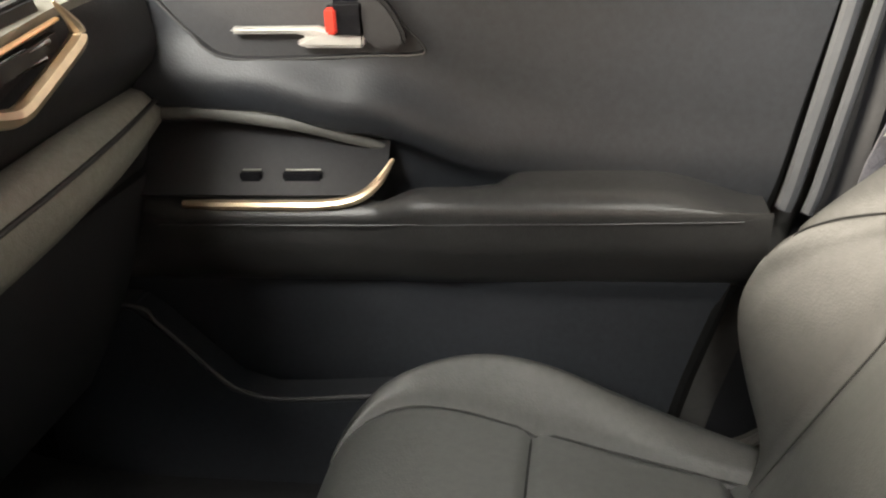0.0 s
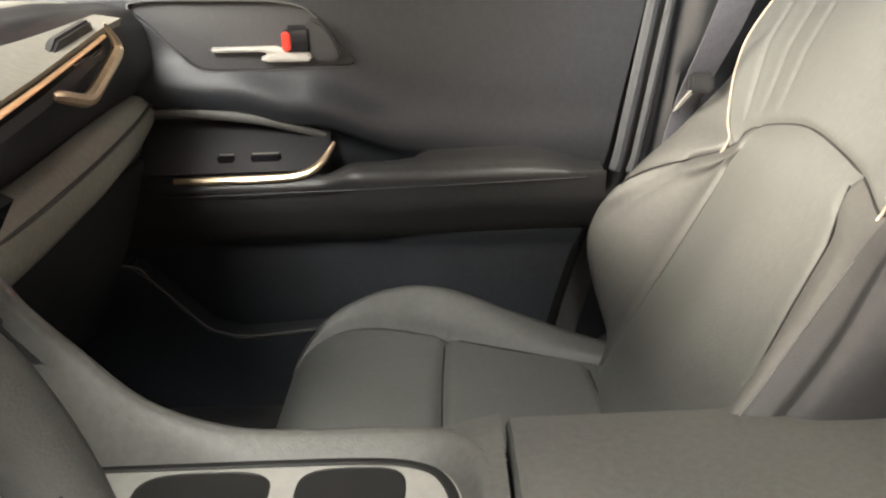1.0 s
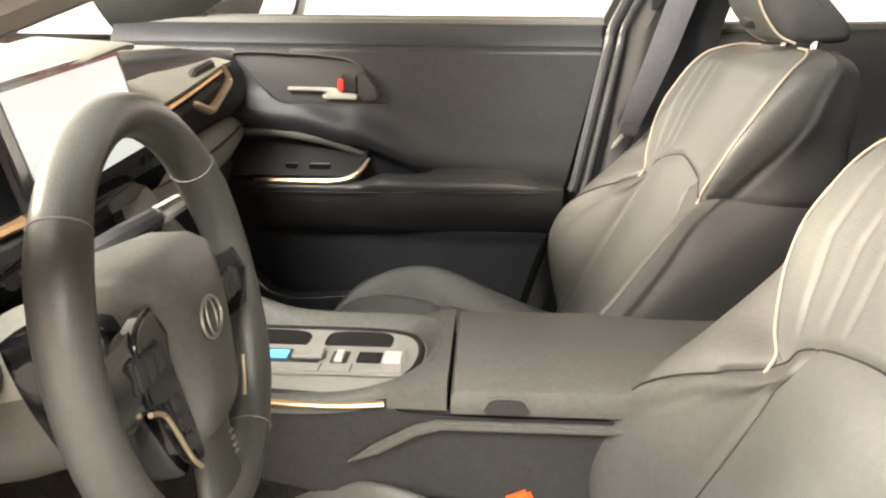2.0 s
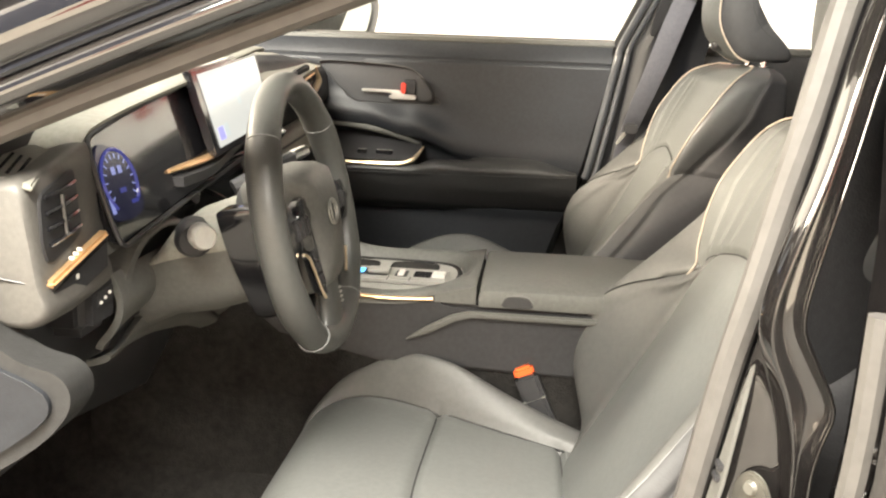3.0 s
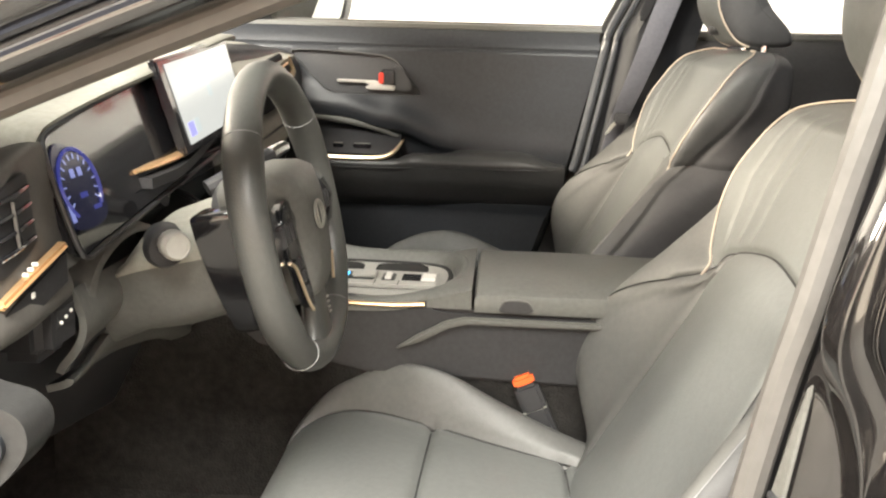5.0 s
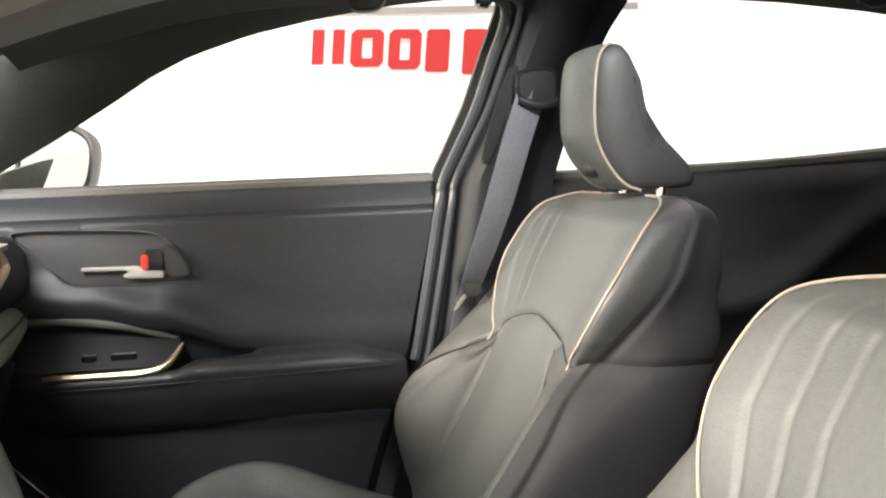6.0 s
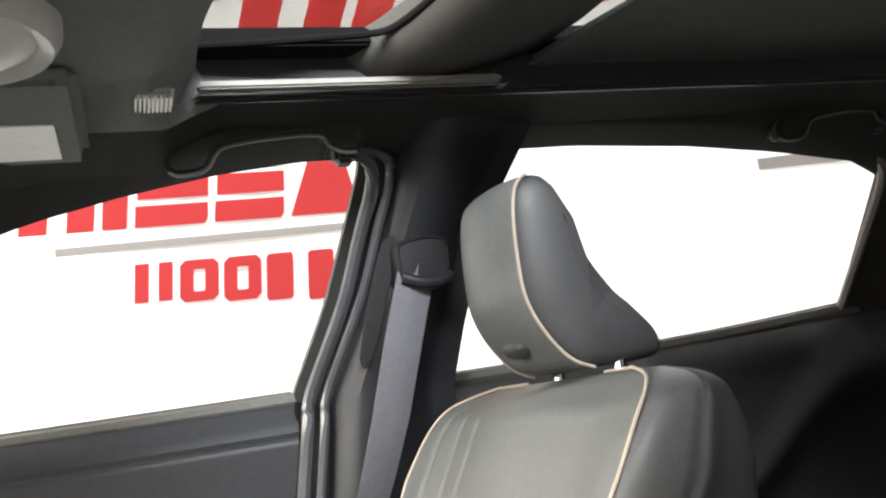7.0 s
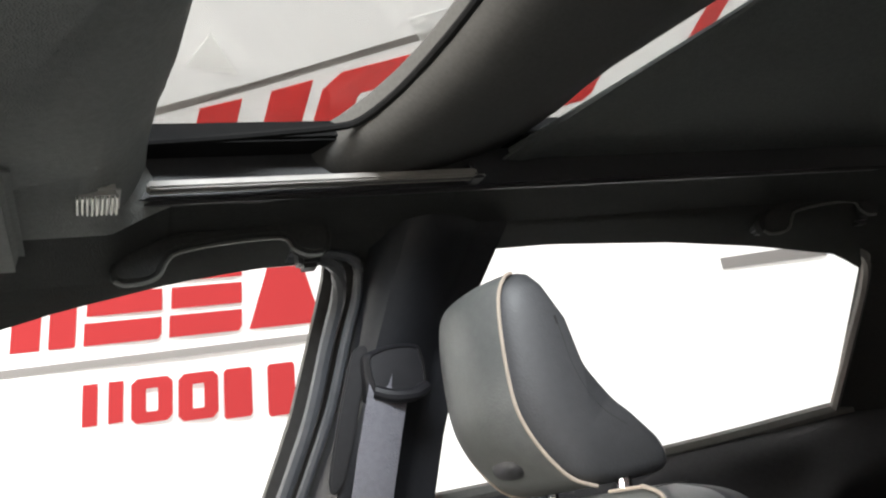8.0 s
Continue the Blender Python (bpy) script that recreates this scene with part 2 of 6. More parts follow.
def plate(outline, place, depth, bevel=0.002, seg=2):
    """A plate from a 2D outline; place(u, v, w) puts it into the world, w running from 0 to depth."""
    bm = bmesh.new()
    a = [bm.verts.new(place(u, v, 0.0)) for u, v in outline]
    b = [bm.verts.new(place(u, v, depth)) for u, v in outline]
    n = len(a)
    bm.faces.new(a)
    bm.faces.new(b[::-1])
    for i in range(n):
        bm.faces.new((a[i], a[(i + 1) % n], b[(i + 1) % n], b[i]))
    bmesh.ops.recalc_face_normals(bm, faces=bm.faces)
    if bevel:
        rim = [e for e in bm.edges if len(e.link_faces) == 2 and e.calc_face_angle(0) > 0.5]
        bmesh.ops.bevel(bm, geom=rim, offset=bevel, segments=seg, affect="EDGES", clamp_overlap=True)
    return bm


def smooth_outline(points, steps=5):
    return [(q.x, q.y) for q in curve_points([(u, v, 0) for u, v in points], steps, True)]


def sheet(fn, us, vs, keep=None, thick=0.0):
    """A curved sheet: fn(u, v) over the grid us x vs, with thickness behind it where given."""
    bm = bmesh.new()
    grid = [[bm.verts.new(fn(u, v)) for v in vs] for u in us]
    for i in range(len(us) - 1):
        for j in range(len(vs) - 1):
            if keep is None or keep((us[i] + us[i + 1]) / 2, (vs[j] + vs[j + 1]) / 2):
                bm.faces.new((grid[i][j], grid[i + 1][j], grid[i + 1][j + 1], grid[i][j + 1]))
    bmesh.ops.delete(bm, geom=[v for v in bm.verts if not v.link_faces], context="VERTS")
    if thick:
        bmesh.ops.recalc_face_normals(bm, faces=bm.faces)
        bmesh.ops.solidify(bm, geom=list(bm.faces), thickness=thick)
    return bm


def steps_of(a, b, n):
    return [a + (b - a) * i / n for i in range(n + 1)]


def inside(u, v, poly):
    hit = False
    for (x0, y0), (x1, y1) in zip(poly, poly[1:] + poly[:1]):
        if (y0 > v) != (y1 > v) and u < (x1 - x0) * (v - y0) / (y1 - y0) + x0:
            hit = not hit
    return hit


def far_from(u, v, pts):
    """Distance from (u, v) to an open polyline."""
    best = 9.0
    for (x0, y0), (x1, y1) in zip(pts, pts[1:]):
        dx, dy = x1 - x0, y1 - y0
        t = max(0, min(1, ((u - x0) * dx + (v - y0) * dy) / (dx * dx + dy * dy)))
        best = min(best, math.hypot(u - x0 - t * dx, v - y0 - t * dy))
    return best


def groove(d, width=0.005):
    return math.exp(-(d / width) ** 2)


# ---- tent and ground ----
def build_tent():
    WALL_Y, EAVE = 2.40, 2.13
    ground = part("ground", sheet(lambda u, v: (u, v, 0.0), steps_of(-400, 400, 40), steps_of(-400, 400, 40)), GROUND, smooth=0)
    tagged(ground, "grey asphalt ground under the display tent", "ground", kind="structure")
    ripple = lambda x, z: 0.012 * math.sin(x * 3.1 + 0.7 * math.sin(z * 2)) + 0.006 * math.sin(x * 7.3 + z * 3)
    back = part("wall_tent_side", sheet(lambda x, z: (x, WALL_Y + ripple(x, z), z), steps_of(-4.4, 6.4, 72), steps_of(0.0, EAVE, 14), thick=0.004), TENT)
    tagged(back, "white translucent tent side wall with red printing", "tent wall", kind="structure")
    end = part("wall_tent_end", sheet(lambda y, z: (6.4 + ripple(y, z), y, z), steps_of(-1.2, WALL_Y, 24), steps_of(0.0, EAVE, 10), thick=0.004), TENT)
    tagged(end, "plain white translucent tent end wall", "tent wall", kind="structure")

    def roof(x, v):
        y = lerp(WALL_Y, -3.6, v)
        rise = 1.15 * (1 - abs(2 * v - 1) ** 1.3)
        return (x, y, EAVE + 0.01 + rise + 0.5 * ripple(x * 1.4, y * 2))
    canopy = part("canopy", sheet(roof, steps_of(-4.4, 6.4, 60), steps_of(0, 0.6, 30), thick=0.004), CANOPY)
    tagged(canopy, "white translucent tent canopy sloping up from the wall", "tent roof", kind="structure")
    near = part("wall_banner", sheet(lambda x, z: (x, -4.4 + ripple(x, z), z), steps_of(-9.5, 6.4, 80), steps_of(0.0, 2.4, 12), thick=0.004), BANNER)
    tagged(near, "white banner wall with red printing facing the open side", "banner wall", kind="structure")
    on_wall = lambda u, v, w: (u, WALL_Y - 0.016 - ripple(u, v) * 0 - w, v)

    def slope(u, v, w):      # v runs up the canopy from the eave
        t = v / 3.2
        p, q = Vector(roof(u, t)), Vector(roof(u, t + 0.01))
        nrm = (q - p).cross(Vector((1, 0, 0))).normalized()
        nrm = nrm if nrm.z < 0 else -nrm
        return p + nrm * (0.012 + w)

    def shear(outline, x, z, s, k=0.16):
        return [(x + (u + k * v) * s, z + v * s) for u, v in outline]

    slab = lambda w, c=0.06: [(c, 0), (w - c, 0), (w, c), (w, 1 - c), (w - c, 1), (c, 1), (0, 1 - c), (0, c)]
    wide, tall, wedge = [slab(0.66)], [slab(0.54, 0.03)], [[(0.0, 0), (0.96, 0), (0.66, 1), (0.30, 1)]]
    bar = [slab(0.30, 0.02)]
    twin = [[(0, 0), (0.32, 0), (0.32, 1), (0, 1)], [(0.54, 0), (0.86, 0), (0.86, 1), (0.54, 1)]]
    hollow = [[(0.45, 0), (0.45, 0.24), (0.34, 0.24), (0.32, 0.27), (0.32, 0.73), (0.34, 0.76), (0.45, 0.76), (0.45, 1), (0.12, 1), (0, 0.88), (0, 0.12), (0.12, 0)]]
    hollow = hollow + [[(0.90 - u, v) for u, v in hollow[0]]]
    layers = [[(0, 0), (0.86, 0), (0.90, 0.06), (0.90, 0.28), (0, 0.28)], [(0.02, 0.36), (0.90, 0.36), (0.90, 0.64), (0.02, 0.64)], [(0, 0.72), (0.90, 0.72), (0.90, 1), (0.06, 1), (0, 0.94)]]

    def row(parent, shapes, x, z, s, place, gap=0.26, k=0.16, ink=None):
        for shape in shapes:
            both = bmesh.new()
            for outline in shape:
                bm = plate(shear(outline, x, z, s, k), place, 0.002, 0)
                me = bpy.data.meshes.new("piece")
                bm.to_mesh(me)
                bm.free()
                both.from_mesh(me)
                bpy.data.meshes.remove(me)
            part("printed_shape", both, ink or TENT_RED, parent, "bold red printed shape", smooth=0)
            x += (max(u for outline in shape for u, _ in outline) + gap) * s
    row(back, [twin, bar, layers, layers, wedge, twin], -0.225, 1.760, 0.24, on_wall, gap=0.09, k=0.12)
    for i, shape in enumerate((twin, hollow, hollow, wide, wide, wide)):
        base = 1.530 - 0.011 * i
        row(back, [[[(u, v * (1.660 - base) / 0.14) for u, v in outline] for outline in shape]], 0.075 + 0.1300 * i, base, 0.128, on_wall, k=0.10)
    part("printed_stripe", plate([(-0.13, 1.692), (1.25, 1.707), (1.25, 1.732), (-0.13, 1.716)], on_wall, 0.002, 0), TENT_GREY, back, "grey printed stripe", smooth=0)
    part("printed_stripe", plate([(2.41, 1.80), (2.95, 1.815), (2.95, 1.87), (2.41, 1.845)], on_wall, 0.002, 0), TENT_GREY, back, "grey printed stripe", smooth=0)
    tilted = lambda u, v, w: slope(u, 0.045 + 0.16 * (u - 0.35) + v * 0.53, w)
    row(canopy, [wedge, twin, hollow, twin, wide], 0.02, -0.085, 0.365, tilted, gap=0.10, k=0.10, ink=CANOPY_RED)
    row(canopy, [bar, wedge, wide], 1.99, 0.0, 0.24, tilted, k=0.10, ink=CANOPY_RED)
    for tri in ([(0.40, 0.42), (0.54, 0.36), (0.46, 0.50)], [(1.0, 0.40), (1.12, 0.40), (1.06, 0.31)]):
        part("canopy_patch", plate(tri, tilted, 0.002, 0), TENT, canopy, "plain white triangular patch", smooth=0)
    part("printed_stripe", plate([(0.2 + 0.1 * i, 0.285 + 0.004 * i) for i in range(10)] + [(1.1 - 0.1 * i, 0.345 - 0.004 * i) for i in range(10)], tilted, 0.002, 0), TENT_GREY, canopy, "grey printed stripe", smooth=0)
    face_in = lambda u, v, w: (-u, -4.37 + w, v)
    row(near, [wide, bar, wide, wide, wedge, tall], -3.6, 1.25, 0.62, face_in)
    row(near, [wide, bar, wide, wide, wedge, tall], -1.0, 1.25, 0.62, face_in)
    row(near, [wide, tall, wide, wide, tall, wide], 3.6, 0.9, 0.95, face_in)


build_tent()

# ---- the car's shell ----
SILL, GLASS_LEAN = 1.14, 0.518


def glass_y(z):
    """The passenger side's window plane."""
    return 0.745 - GLASS_LEAN * (z - SILL)


def window_top(x):
    """Height of the upper edge of the side openings."""
    return line(x, [(-0.62, 1.105), (-0.507, 1.146), (-0.448, 1.178), (-0.355, 1.226), (-0.263, 1.277), (-0.20, 1.314), (-0.14, 1.342), (-0.05, 1.370), (0.05, 1.391), (0.16, 1.408), (0.25, 1.416), (0.62, 1.417), (0.80, 1.408), (0.95, 1.394), (1.10, 1.374), (1.14, 1.356), (1.3, 1.29), (1.5, 1.2)])


def build_shell():
    floor = part("floor", sheet(lambda x, y: (x, y, 0.355 + 0.16 * math.exp(-(y / 0.11) ** 4) + (0.25 * ((-0.62 - x) / 0.3) ** 1.5 if x < -0.62 else 0)
                                               + 0.004 * noise.noise((x * 9, y * 9, 0))),
                                steps_of(-1.0, 1.5, 60), steps_of(-0.74, 0.74, 50), thick=0.02), CARPET)
    tagged(floor, "black carpeted car floor with a raised tunnel", "car floor", kind="structure")

    # roof: black headliner round the glass opening
    hole = lambda x, y: 0.115 < x < 1.15 and abs(y) < 0.452
    brow = lambda y: 0.130 + 0.020 * (1 - min(1, abs(y) / 0.40) ** 1.5) if abs(y) < 0.448 else 0.150

    def roof(x, y):
        drop = 0.026 * min(1, max(0, (0.115 - x) / 0.05)) + 0.08 * max(0, (-x - 0.0) / 0.35) ** 1.6 + 0.05 * max(0, (x - 0.9) / 0.5) ** 2
        return (x, y, 1.462 - 0.035 * (y / 0.55) ** 4 - drop)
    ceiling = part("ceiling", sheet(roof, steps_of(-0.36, 1.6, 98), steps_of(-0.55, 0.55, 54), keep=lambda x, y: x > 0.115 and not hole(x, y), thick=-0.012), HEADLINER)
    tagged(ceiling, "black cloth headliner round the roof glass", "car ceiling", kind="structure")
    lip = lambda v, y: (lerp(-0.36, brow(y), v), y, roof(lerp(-0.36, 0.115, v), y)[2] + (0.030 if abs(y) < 0.448 else -0.002) * max(0.0, (v - 0.93) / 0.07) ** 2 - 0.007 * (1 + math.tanh((line(lerp(-0.36, brow(y), v), [(0.0, 0.356), (0.053, 0.335), (0.092, 0.317), (0.113, 0.300), (0.130, 0.276), (0.150, 0.24)]) - abs(y)) / 0.004)))
    across = steps_of(-0.46, -0.374, 5) + steps_of(-0.37, -0.23, 56) + steps_of(-0.22, 0.22, 20) + steps_of(0.23, 0.37, 56) + steps_of(0.374, 0.46, 5)
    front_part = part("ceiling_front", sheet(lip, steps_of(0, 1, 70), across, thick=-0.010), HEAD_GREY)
    # outer strips in black: shade of the curving roof edge, put into the colour
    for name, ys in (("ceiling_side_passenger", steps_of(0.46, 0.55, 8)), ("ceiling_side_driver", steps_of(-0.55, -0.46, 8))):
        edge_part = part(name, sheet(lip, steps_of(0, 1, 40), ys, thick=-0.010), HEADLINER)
        tagged(edge_part, "cloth headliner edge beside the front panel, blackened for shade", "car ceiling", kind="structure")
    tagged(front_part, "grey cloth front headliner curving into the roof opening", "car ceiling", kind="structure")
    shell = part("roof_panel", sheet(lambda x, y: (roof(x, y)[0], y * 1.05, roof(x, y)[2] + 0.055), steps_of(-0.40, 1.7, 50), steps_of(-0.57, 0.57, 30), keep=lambda x, y: not hole(x, y), thick=0.008), PAINT)
    tagged(shell, "glossy black painted car roof", "car roof", kind="structure")

    # side rail and pillar along the window tops, both sides
    for side, name in ((1, "passenger"), (-1, "driver")):
        def rail(x, v, side=side):
            low = Vector((x, glass_y(window_top(x)) - 0.004, window_top(x)))
            high = Vector((x - 0.05 * max(0, (0.1 - x)), 0.53 + 0.16 * max(0, (0.05 - x) / 0.7) ** 1.2, line(x, [(-0.8, 1.13), (-0.66, 1.215), (-0.5, 1.30), (-0.34, 1.385), (-0.2, 1.425), (0.0, 1.435)])))
            q = low.lerp(high, v)
            bulge = math.sin(math.pi * v) * 0.022
            return (q.x, side * (q.y - bulge), q.z + 0.002)
        if side > 0:
            ob = part("pillar_rail_" + name, sheet(rail, steps_of(-0.66, 1.5, 80), steps_of(0, 1, 8), thick=-0.01), HEADLINER)
            tagged(ob, "black cloth-covered roof rail above the side windows", "roof rail", kind="structure")
        else:
            ob = part("pillar_rail_" + name, sheet(rail, steps_of(0.10, 1.5, 60), steps_of(0, 1, 8), thick=-0.01), HEADLINER)
            tagged(ob, "black cloth-covered roof rail above the driver opening", "roof rail", kind="structure")

    # passenger B pillar, its lower part and the seal
    front = [(0.55, 0.105), (0.61, 0.118), (0.87, 0.192), (1.10, 0.236), (1.14, 0.243), (1.26, 0.295), (1.40, 0.338), (1.43, 0.345)]

    def pillar(z, v):
        xf = line(z, front) + 0.028
        xr = line(z, [(0.55, 0.40), (1.13, 0.425), (1.21, 0.444), (1.36, 0.492), (1.43, 0.530)])
        y = line(z, [(0.55, 0.70), (0.95, 0.685), (1.14, 0.665), (1.30, 0.61), (1.43, 0.535)])
        step = 0.022 * math.tanh((0.99 - z) / 0.01) if v > 0.16 else 0
        return (lerp(xf, xr, v), y - 0.022 * math.sin(math.pi * min(1, v * 1.3)) + 0.03 * max(0, 0.10 - v) / 0.10 + step * 0.3, z)
    b = part("pillar_b_passenger", sheet(pillar, steps_of(0.50, 1.44, 74), steps_of(0, 1, 22), thick=-0.012), PILLAR_BLACK)
    tagged(b, "black plastic centre pillar trim with the belt guide", "car pillar", kind="structure")
    seal = thing("door_seal", "grey rubber door seal along the centre pillar", "door seal")
    for k, (off, r, y_off) in enumerate(((0.004, 0.0085, 0.016), (0.023, 0.006, 0.004))):
        pts = [(line(z, front) + off, line(z, [(0.50, 0.712), (0.95, 0.70), (1.14, 0.70), (1.30, 0.635), (1.42, 0.585)]) + y_off - 0.02, z) for z in (0.845, 0.87, 0.93, 1.0, 1.10, 1.14, 1.2, 1.26, 1.33, 1.385)]
        pts += [(0.325 + off, 0.588 - 0.02 + y_off, 1.415), (0.28, 0.584 - 0.02 + y_off, 1.425)]
        part("seal_tube", tube(pts, r, 8, 4), SEAL_DARK, seal, "grey rubber bead")

    jamb = part("door_jamb", sheet(lambda z, v: (line(z, front) + lerp(-0.014, 0.06, v), line(z, [(0.45, 0.735), (1.14, 0.745), (1.43, 0.598)]) + 0.012, z), steps_of(0.40, 1.44, 30), steps_of(0, 1, 4), thick=0.01), RUBBER)
    tagged(jamb, "black body jamb behind the door seal", "door jamb", kind="structure")
    for side, x1, y, name in ((1, -0.52, 0.70, "passenger"), (-1, -0.60, 0.62, "driver")):
        k = part("wall_kick_" + name, sheet(lambda x, z: (x, side * y, z), steps_of(-1.02, x1, 8), steps_of(0.33, 1.06, 8), thick=0.02), CARPET)
        tagged(k, "black carpeted kick panel beside the footwell", "kick panel", kind="structure")

    # passenger side glass
    def pane(name, poly, label):
        ob = part(name, plate(poly, lambda u, v, w: (u, glass_y(v) + 0.022 + w, v), 0.004, 0), GLASS, smooth=0)
        ob.visible_shadow = False
        tagged(ob, label, "car window", kind="structure")
    pane("window_front_passenger", [(-0.60, 1.10), (0.27, 1.10), (0.37, 1.425), (0.05, 1.425), (-0.21, 1.34), (-0.5, 1.2)], "closed clear front passenger window")
    pane("window_rear_passenger", [(0.40, 1.10), (1.22, 1.12), (1.25, 1.36), (1.05, 1.40), (0.5, 1.43)], "closed clear rear passenger window")

    # rear passenger door trim and the pillar behind its window
    def rear_trim(x, z):
        top = 1.138 + 0.020 * max(0, (x - 0.45) / 0.65)
        zz = lerp(0.45, top, z)
        y = 0.705 + 0.04 * max(0, (z - 0.9) / 0.1) ** 2 - 0.03 * groove(zz - 0.99 - 0.09 * math.tanh((x - 0.92) / 0.12), 0.035) + 0.02 * math.tanh((0.93 + 0.09 * math.tanh((x - 0.92) / 0.12) - zz) / 0.045)
        return (x, y, zz)
    rd = part("door_rear_passenger", sheet(rear_trim, steps_of(0.40, 1.6, 120), steps_of(0, 1, 110)), SOFT)
    tagged(rd, "black rear door trim with a curved armrest crease", "car door", kind="structure")
    part("window_sill", tube([(0.40, 0.728, 1.138), (0.8, 0.728, 1.143), (1.1, 0.728, 1.158), (1.3, 0.728, 1.17)], 0.013, 8, 4), SOFT_GREY, rd, "soft grey sill")
    part("sill_seal", tube([(0.40, 0.748, 1.146), (0.8, 0.745, 1.151), (1.1, 0.742, 1.167), (1.3, 0.74, 1.18)], 0.006, 6, 4), SEAL, rd, "pale rubber seal")
    c = part("pillar_c_passenger", sheet(lambda z, v: (lerp(line(z, [(1.10, 1.105), (1.18, 1.115), (1.36, 1.150), (1.42, 1.13)]), 1.6, v), glass_y(z) - 0.015 - 0.05 * math.sin(v * 1.5), z), steps_of(1.05, 1.44, 20), steps_of(0, 1, 12), thick=-0.012), HEADLINER)
    tagged(c, "black rear pillar trim behind the rear window", "car pillar", kind="structure")
    part("pillar_seal", tube([(1.108, 0.722, 1.16), (1.125, 0.66, 1.26), (1.148, 0.615, 1.355), (1.12, 0.60, 1.388)], 0.007, 6, 5), SEAL, c, "grey rubber seal")

    # closing parts behind the view
    rear = part("wall_rear", sheet(lambda y, z: (1.62 - 0.28 * (z - 0.4), y, z), steps_of(-0.74, 0.74, 12), steps_of(0.3, 1.25, 10), thick=0.02), CARPET)
    tagged(rear, "black cloth rear bulkhead of the cabin", "cabin wall", kind="structure")
    fire = part("wall_firewall", sheet(lambda y, z: (-0.98 + 0.1 * z, y, z), steps_of(-0.74, 0.74, 12), steps_of(0.3, 1.02, 10), thick=0.02), CARPET)
    tagged(fire, "black carpeted front bulkhead of the footwell", "cabin wall", kind="structure")
    # windscreen
    ws = part("windscreen", sheet(lambda y, v: (lerp(-1.18, -0.34, v) + 0.10 * (y / 0.7) ** 2, y * lerp(1.0, 0.84, v), lerp(1.03, 1.43, v) - 0.02 * (y / 0.7) ** 2), steps_of(-0.70, 0.70, 24), steps_of(0, 1, 12)), GLASS)
    ws.visible_shadow = False
    tagged(ws, "clear curved windscreen", "windscreen", kind="structure")
    hood = part("bonnet", sheet(lambda x, y: (x, y, 1.0 - 0.16 * ((-x - 1.1) / 1.1) ** 1.6 - 0.05 * (y / 0.8) ** 2), steps_of(-2.2, -1.12, 30), steps_of(-0.82, 0.82, 30), thick=-0.01), PAINT)
    tagged(hood, "glossy black car bonnet", "bonnet", kind="structure")
    fender = part("fender_driver", sheet(lambda x, z: (x, -0.85 + 0.09 * ((z - 0.3) / 0.7) ** 4, z), steps_of(-2.2, -0.78, 30), steps_of(0.3, 0.98, 16), thick=-0.006), PAINT)
    tagged(fender, "glossy black front fender", "fender", kind="structure")
    skin = part("body_side_passenger", sheet(lambda x, z: (x, 0.86 - 0.05 * ((z - 0.25) / 0.87) ** 3 - 0.03 * math.sin(3.1 * (z - 0.25)) * 0.5 - 0.05 * max(0, (abs(x + 0.1) - 1.5) / 0.8) ** 2, z), steps_of(-2.2, 2.1, 60), steps_of(0.25, 1.115, 18), thick=0.006), PAINT)
    tagged(skin, "glossy black outer skin of the passenger side", "car body", kind="structure")
    deck = part("body_rear", sheet(lambda y, z: (2.02 - 0.10 * (z - 0.4) ** 2 - 0.05 * (y / 0.8) ** 2, y, z), steps_of(-0.82, 0.82, 20), steps_of(0.25, 1.10, 12), thick=0.006), PAINT)
    tagged(deck, "glossy black tail of the car", "car body", kind="structure")


build_shell()


# ---- passenger door ----
BEZEL = [(-0.432, 1.086), (-0.33, 1.086), (-0.238, 1.080), (-0.200, 1.064), (-0.168, 1.024), (-0.150, 0.999), (-0.20, 0.997), (-0.335, 0.998), (-0.375, 1.020), (-0.41, 1.056)]


def ramp(x, a, b):
    t = min(1, max(0, (x - a) / (b - a)))
    return t * t * (3 - 2 * t)


def crease(x):
    return table(x, [(-0.60, 0.952), (-0.42, 0.957), (-0.33, 0.952), (-0.22, 0.928), (-0.08, 0.885), (0.05, 0.868), (0.3, 0.865)])


def rear_edge(z):
    return line(z, [(0.45, 0.07), (0.61, 0.100), (0.87, 0.180), (1.05, 0.222), (1.15, 0.240)])


def outset(ring, out):
    """A closed outline moved outward by a small distance."""
    moved = []
    for i, (u, v) in enumerate(ring):
        (ua, va), (ub, vb) = ring[i - 1], ring[(i + 1) % len(ring)]
        nu, nv = vb - va, ua - ub
        k = out / math.hypot(nu, nv) * (1 if nu * (u + 0.28) + nv * (v - 1.042) > 0 else -1)
        moved.append((u + nu * k, v + nv * k))
    return moved


CUP_RIM = smooth_outline(BEZEL, 4)
CUP_SUNK = outset(CUP_RIM, 0.0030)


def door_y(x, z):
    """The inner face of the door trim, sunk where the handle sits."""
    return 0.765 if inside(x, z, CUP_SUNK) else door_face(x, z)


def door_face(x, z):
    y = 0.708
    if z > 1.09:
        y += 0.035 * min(1, (z - 1.09) / 0.055) ** 1.6
    c = crease(x)
    fade = 1 - ramp(x, -0.26, 0.02)
    y -= (0.019 * groove(z - c - 0.018, 0.034)) * (0.2 + 0.8 * fade)
    if z < c:
        y += 0.030 * fade * math.tanh((c - z) / 0.012)
    y += 0.004 * groove(z - 1.098, 0.003)
    if z < 0.76:
        y += 0.012 * math.tanh((0.76 - z) / 0.015)
    return y


